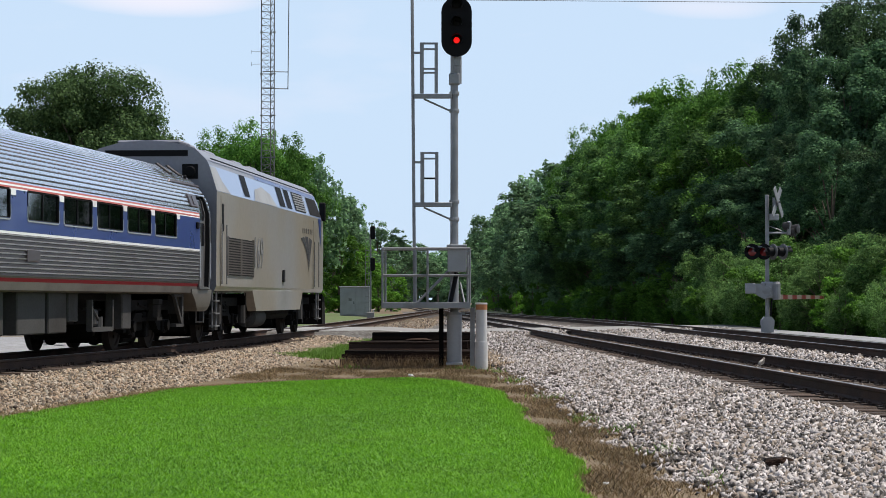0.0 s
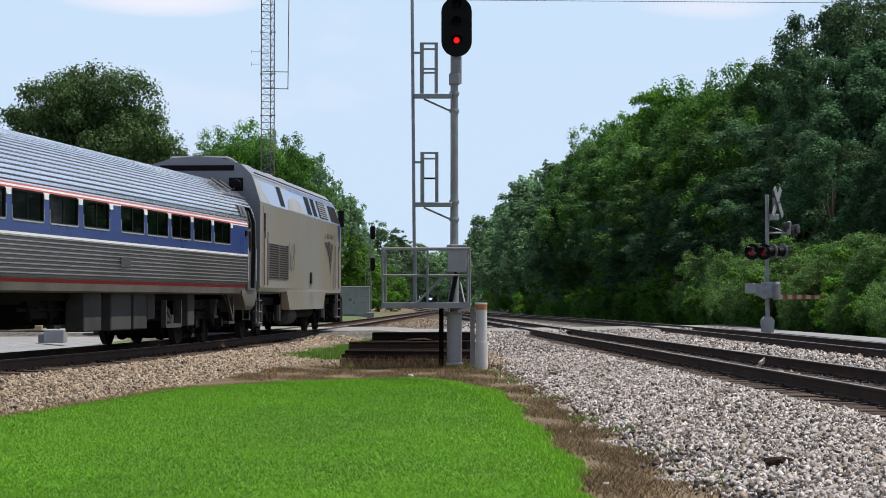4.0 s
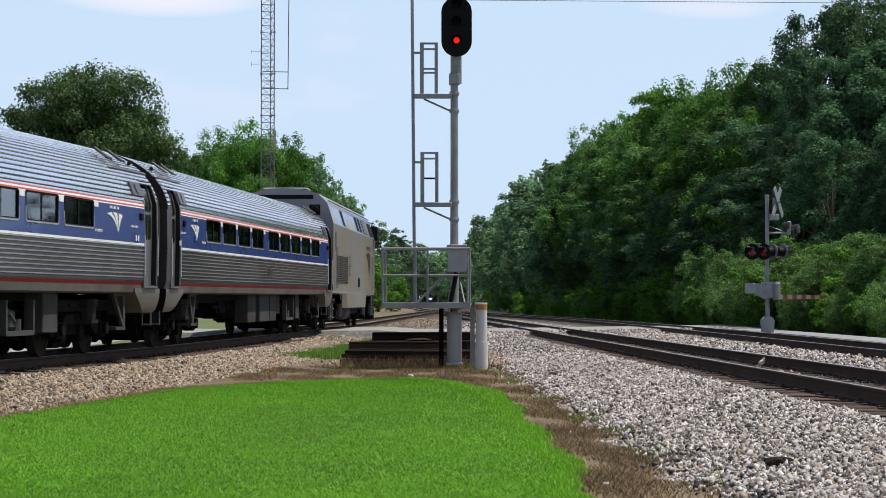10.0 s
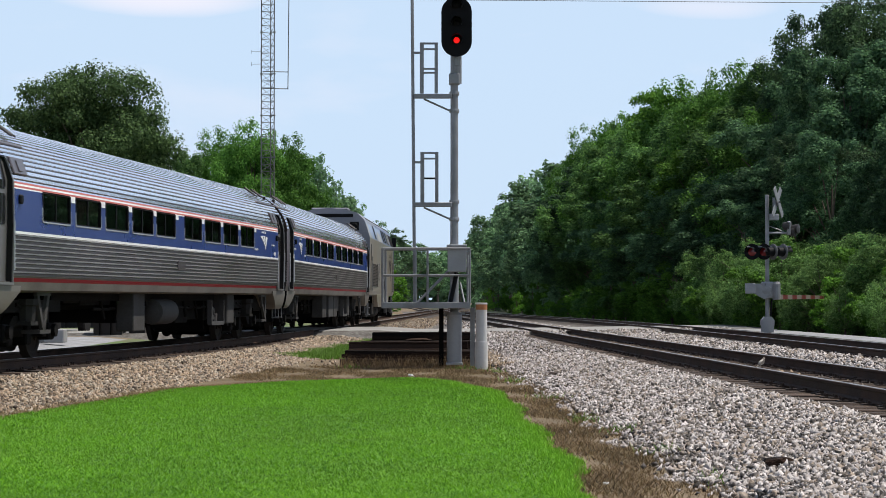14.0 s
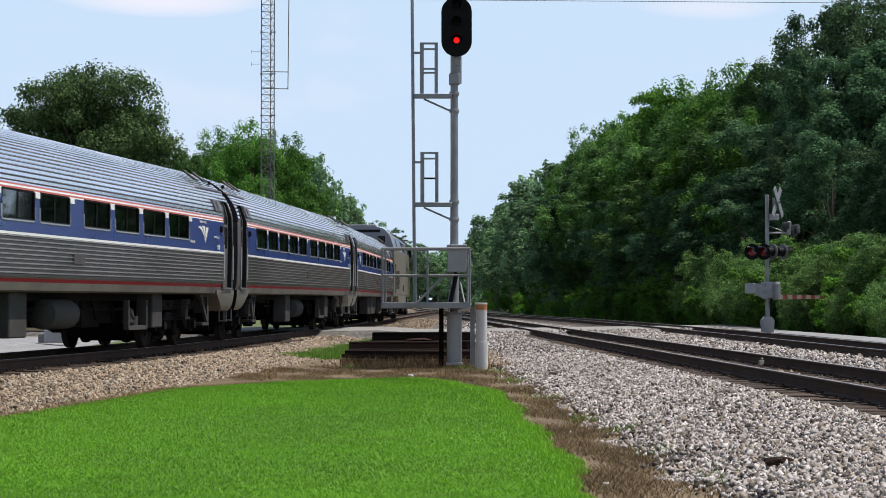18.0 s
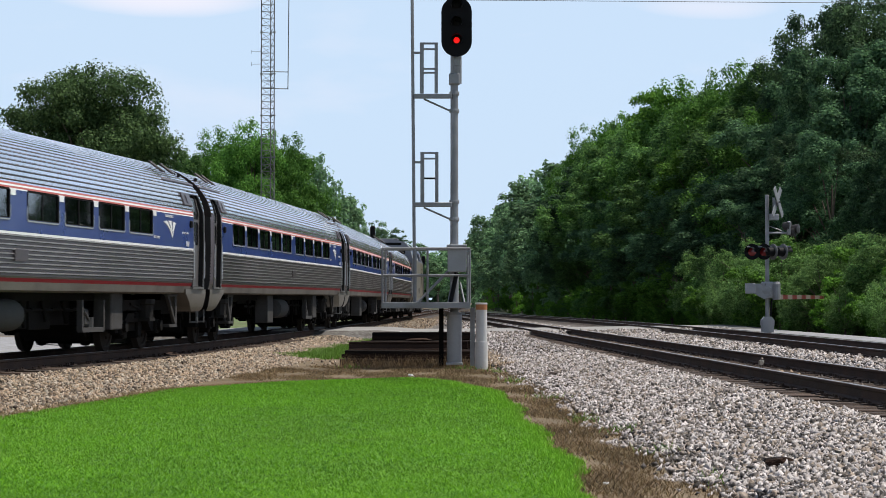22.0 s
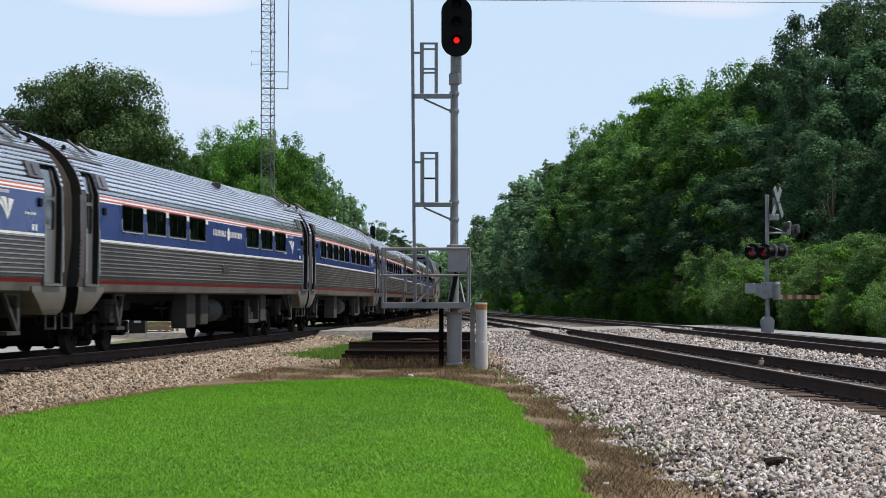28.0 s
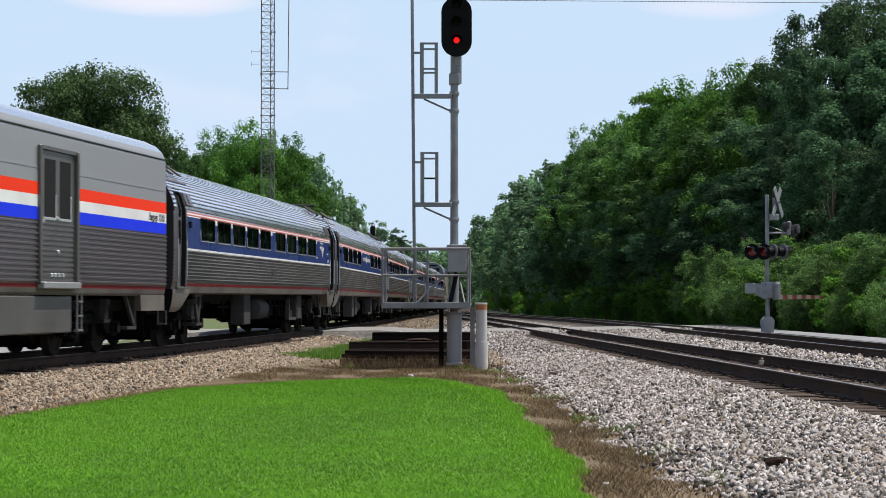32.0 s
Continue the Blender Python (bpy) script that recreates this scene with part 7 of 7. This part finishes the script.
def build_bird():
    d = 32.6
    x = float(main_line(d)) - 0.755
    b = thing("bird", "small grey-brown bird perched on the rail", "bird", pose(x, d, 0.0))
    g = Geo()
    prof = [(0.006, -0.055), (0.024, -0.04), (0.034, -0.01), (0.033, 0.02), (0.022, 0.045), (0.012, 0.055)]
    part("body", Geo().lathe(prof, 12, 0, "y"), M["bird_pale"], b, "pale breast", smooth=True, at=pose(0, 0, 0.085, 38, 0, 0))
    hd = part("head", Geo().lathe([(0.004, -0.022), (0.017, -0.012), (0.021, 0.0), (0.017, 0.013), (0.006, 0.022)], 12, 0, "y"), M["bird_grey"], b, "grey head", smooth=True, at=pose(0, 0.04, 0.135))
    part("beak", Geo().tube((0, 0.018, 0), (0, 0.042, -0.003), 0.006, 6, 0, 0.001), M["dark"], hd)
    for s in (-1, 1):
        part("wing", Geo().prism([(-0.075, -0.01), (-0.02, -0.022), (0.035, -0.01), (0.03, 0.015), (-0.02, 0.02)], s * 0.030, s * 0.038, "x"), M["bird_grey"], b, "grey-brown folded wing", at=pose(0, 0, 0.09, 38, 0, 0))
        part("leg", Geo().tube((s * 0.012, 0, 0.06), (s * 0.014, 0.008, 0.0), 0.003, 5), M["dark"], b)
    part("tail", Geo().box(-0.013, 0.013, -0.125, -0.045, -0.006, 0.002), M["bird_grey"], b, at=pose(0, 0, 0.09, 38, 0, 0))
    return b


def build_road():
    road = Geo()
    xs = np.concatenate([np.arange(-60, 13.1, 1.0)])
    for x in xs:
        sk = 1.3 * max(0.0, x + 3)
        z = 0.012 - 0.055 * min(1.0, max(0.0, (x + 2.5) / 3.0)) + (0.072 if abs(x - float(train_line(78))) < 3.2 else 0.0)
        for dy in (-6.2, -2, 2, 4.8):
            zz = z if abs(dy) < 6.3 else -0.2
            road.v.append((x, 78 + dy + sk, zz - 0.03))
    n = len(xs)
    for i in range(n - 1):
        for k in range(3):
            road.f.append((i * 4 + k, i * 4 + 4 + k, i * 4 + 5 + k, i * 4 + 1 + k))
            road.m.append(0)
    base = len(road.v)
    for i in range(n):                                   # edges with depth
        for k in (0, 3):
            v = road.v[i * 4 + k]
            road.v.append((v[0], v[1] + (-1.4 if k == 0 else 0.6), -0.31))
    for i in range(n - 1):
        road.f += [(base + i * 2, base + i * 2 + 2, i * 4 + 4, i * 4), (base + i * 2 + 1, i * 4 + 3, i * 4 + 7, base + i * 2 + 3)]
        road.m += [1, 1]
    solid("road", road, [M["concrete"], M["bed"]], "worn pale concrete road over the level crossing", "road", kind="structure")
    # access strip beyond the second track
    ys = np.arange(46, 93, 3.0)
    strip("gravel_apron", [(float(second_line(y)) + 2.3, y) for y in ys], [(float(second_line(y)) + 3.8, y) for y in ys], 0.22, M["gravel_lot"], "pale dusty gravel beside the tracks")
    ys = np.arange(54, 77, 2.0)
    strip("gravel_wedge", [(float(train_line(y)) + 2.7, y) for y in ys], [(float(main_line(y)) - 3.4, y) for y in ys], 0.045, M["bed_tan"], "brown gravel between the tracks before the road")
    ys = np.arange(30, 71, 3.0)
    strip("gravel_lot", [(-60, y) for y in ys], [(float(train_line(y)) - 5.75, y) for y in ys], 0.02, M["gravel_lot"], "pale gravel lot beyond the train")
    strip("gravel_slope", [(float(train_line(y)) - 5.75, y) for y in ys], [(float(train_line(y)) - 2.9, y) for y in ys], 0.02, M["gravel_lot"], "pale gravel slope between track and lot")
    ys = np.arange(60, 71.5, 2.0)
    strip("verge", [(-9.6, y) for y in ys], [(float(train_line(y)) - 2.9, y) for y in ys], 0.03, M["verge"], "worn green grass verge beyond the track")
    ys = np.arange(85, 260, 7.0)
    strip("gravel_wedge", [(float(train_line(y)) + 2.6, y) for y in ys], [(max(float(main_line(y)) - 2.4, float(train_line(y)) + 2.7), y) for y in ys], 0.03, M["bed"], "grey gravel between the converging tracks")
    strip("gravel_wedge", [(float(main_line(y)) + 2.3, y) for y in ys], [(max(float(second_line(y)) - 2.3, float(main_line(y)) + 2.4), y) for y in ys], 0.03, M["bed"], "dark gravel between the converging tracks")
    ys = np.concatenate([np.arange(60, 200, 6.0), np.arange(200, 1300, 60.0)])
    strip("forest_floor", [(float(second_line(y)) + (3.7 if y < 92 else 2.4), y) for y in ys], [(float(second_line(y)) + 400, y) for y in ys], 0.02, M["litter"], "dark leaf litter and low green under the wood")
    ys = np.arange(86, 230, 9.0)
    strip("far_verge", [(float(train_line(y)) - 14, y) for y in ys], [(float(train_line(y)) - 2.9, y) for y in ys], 0.03, M["verge"], "green grass verge by the relay house")


def build_crossing_panels():
    """Dark rubber and timber filler on both sides of each rail where the road crosses."""
    for line, z, top in ((train_line, track_z, -0.013), (main_line, 0.0, -0.064), (second_line, 0.0, -0.064)):
        x = float(line(80))
        mid = 77.3 + 1.3 * max(0.0, x + 3)
        for s in (-1, 1):
            g = sweep(Geo(), line, mid - 5.6, mid + 5.6, 1.4, [(-0.15, top - 0.05), (0.15, top - 0.05), (0.15, top), (-0.15, top)], z, s * 0.755)
            solid("crossing_panel", g, M["bed_oily"], "dark rubber panel beside a rail in the road", "crossing panel", kind="structure")


def build_wire():
    ends = [Vector((-22.0, 60, 9.165)), Vector((24.0, 60, 8.82))]
    solid("overhead_wire", Geo().tube(ends[0], ends[1], 0.008, 5), M["boxgrey"], "thin overhead wire across the sky", "wire")
    for p in ends:                                       # the poles that carry it
        z = float(ground_z(p.x, p.y))
        up = thing("utility_pole", "plain wooden utility pole carrying one wire", "utility pole", pose(p.x, p.y, z), "utility poles")
        part("shaft", Geo().lathe([(0.15, -0.3), (0.11, p.z - z - 0.06), (0.09, p.z - z - 0.05)], 12), M["bark"], up, smooth=True)
        part("insulator", Geo().lathe([(0.03, p.z - z - 0.06), (0.045, p.z - z - 0.03), (0.03, p.z - z)], 10), M["boxgrey"], up)


# ---------------------------------------------------------------- put it all together
build_ground()
build_lawn()
build_road()
build_crossing_panels()
TRACK_TRAIN = build_track("track_train", train_line, track_z, -220, 420, "curving railway track under the train", M["bed_tan"], 3.0, 3.1, (24, 71), 4.0)
TRACK_MAIN = build_track("track_main", main_line, 0.0, -120, 420, "straight main railway track with dark rusty rails", M["bed"], 3.75, 2.6, (15, 80), 4.0)
TRACK_SECOND = build_track("track_second", second_line, 0.0, -120, 240, "second railway track beside the wood", M["bed"], 2.6, 2.6, (34, 86), 4.0)
LOCO = build_loco()
COACHES = []
_lead = build_coach("coach", -1)
_first = build_coach()


def coach_copy(src):
    """A second coach with all its parts and its own running wheels."""
    c = copy_thing(src, Matrix())
    for b in c.children:
        if b.name.startswith("bogie"):
            for w in b.children:
                WHEELS.append((w, WHEEL_R, c, w.matrix_basis.translation.y))
    return c


for _i in range(6):
    COACHES.append(_lead if _i == 0 else _first if _i == 1 else (build_coach("cafe") if _i == 4 else coach_copy(_first)))
part("roof_antenna", Geo().box(0.10, 0.95, 12.35, 12.55, 3.76, 3.80, bev=0.012).tube((0.2, 12.45, 3.70), (0.2, 12.45, 3.79), 0.03, 6).tube((0.85, 12.45, 3.52), (0.85, 12.45, 3.79), 0.03, 6).tube((0.55, 12.45, 3.78), (0.55, 12.45, 3.92), 0.018, 6), M["dark_steel"], COACHES[5], "dark flat equipment mounted across the roof")
part("roof_vent", Geo().box(0.90, 1.10, 2.1, 2.25, 3.46, 3.60, bev=0.02), M["dark_steel"], COACHES[4], "small dark roof vent")
BAGGAGE = build_baggage()
build_signal()
build_marker_post()
build_timber_pile()
build_litter()
build_crossing_signal()
build_tower()
build_relay_house()
build_far_signal()
build_lot()
build_wire()
BIRD = build_bird()
build_trees()
build_grass()
build_ballast()

# ---------------------------------------------------------------- movement
ARC_T = [0, 2, 4, 6, 8, 10, 12, 14, 16, 18, 20, 22, 24, 26, 28, 30, 32]
ARC_S = [-36.64, -34.25, -31.01, -26.81, -21.59, -15.47, -8.24, -0.41, 8.18, 17.95, 28.96, 40.77, 53.79, 67.48, 82.32, 98.33, 115.15]


def arc_at(t):
    """Way of the first coach's rear corner along the track, smoothed between the two-second marks."""
    i = min(int(t // 2), 15)
    def tangent(j):
        lo, hi = max(j - 1, 0), min(j + 1, 16)
        return (ARC_S[hi] - ARC_S[lo]) / (ARC_T[hi] - ARC_T[lo])
    u = (t - ARC_T[i]) / 2
    a, b, ta, tb = ARC_S[i], ARC_S[i + 1], tangent(i) * 2, tangent(i + 1) * 2
    return a + u * ta + u * u * (3 * (b - a) - 2 * ta - tb) + u ** 3 * (2 * (a - b) + ta + tb)


def on_track(s):
    d = float(np.interp(s, _S, _D))
    return Vector((float(np.interp(d, _D, _CX)), float(np.interp(d, _D, _CY)), float(track_z(d))))


def car_pose(s, pivot, lift):
    a, b = on_track(s - pivot), on_track(s + pivot)
    m = (a + b) / 2
    return pose(m.x, m.y, m.z + lift, math.degrees(math.atan2(b.z - a.z, 2 * pivot)), 0, -math.degrees(math.atan2(b.x - a.x, b.y - a.y)))


def motions():
    times = [i * 0.5 for i in range(65)]
    plan = [(LOCO, 35.0, 6.5)] + [(c, 11.5 - i * COUPLED, 9.07) for i, c in enumerate(COACHES)] + [(BAGGAGE, 11.75 - 6 * COUPLED, 9.07)]
    for car, at, pivot in plan:
        walk(car, [(t, car_pose(arc_at(t) + at, pivot, 0.0 if car is LOCO else COACH_LIFT)) for t in times])
    for wheel, r, car, y in WHEELS:
        rows, t, last = [], 0.0, arc_at(0)
        rows.append((0.0, pose(0, y, r)))
        i = 0
        while i < 960:
            j = i + 1
            while j < 960 and j - i < 12 and math.degrees((arc_at((j + 1) / FPS) - arc_at(i / FPS)) / r) < 80:
                j += 1
            i = j
            ang = math.degrees((arc_at(i / FPS) - arc_at(0)) / r) % 360
            rows.append((i / FPS, pose(0, y, r, -ang, 0, 0)))
        walk(wheel, rows)
    perch = BIRD.matrix_basis.translation
    walk(BIRD, [(0.0, pose(*perch, 0, 0, -62)), (14.6, pose(*perch, 0, 0, -62)), (15.4, pose(*perch, 0, 0, -120)), (15.8, pose(*perch, 0, 0, -176)), (32.0, pose(*perch, 0, 0, -176))])


motions()
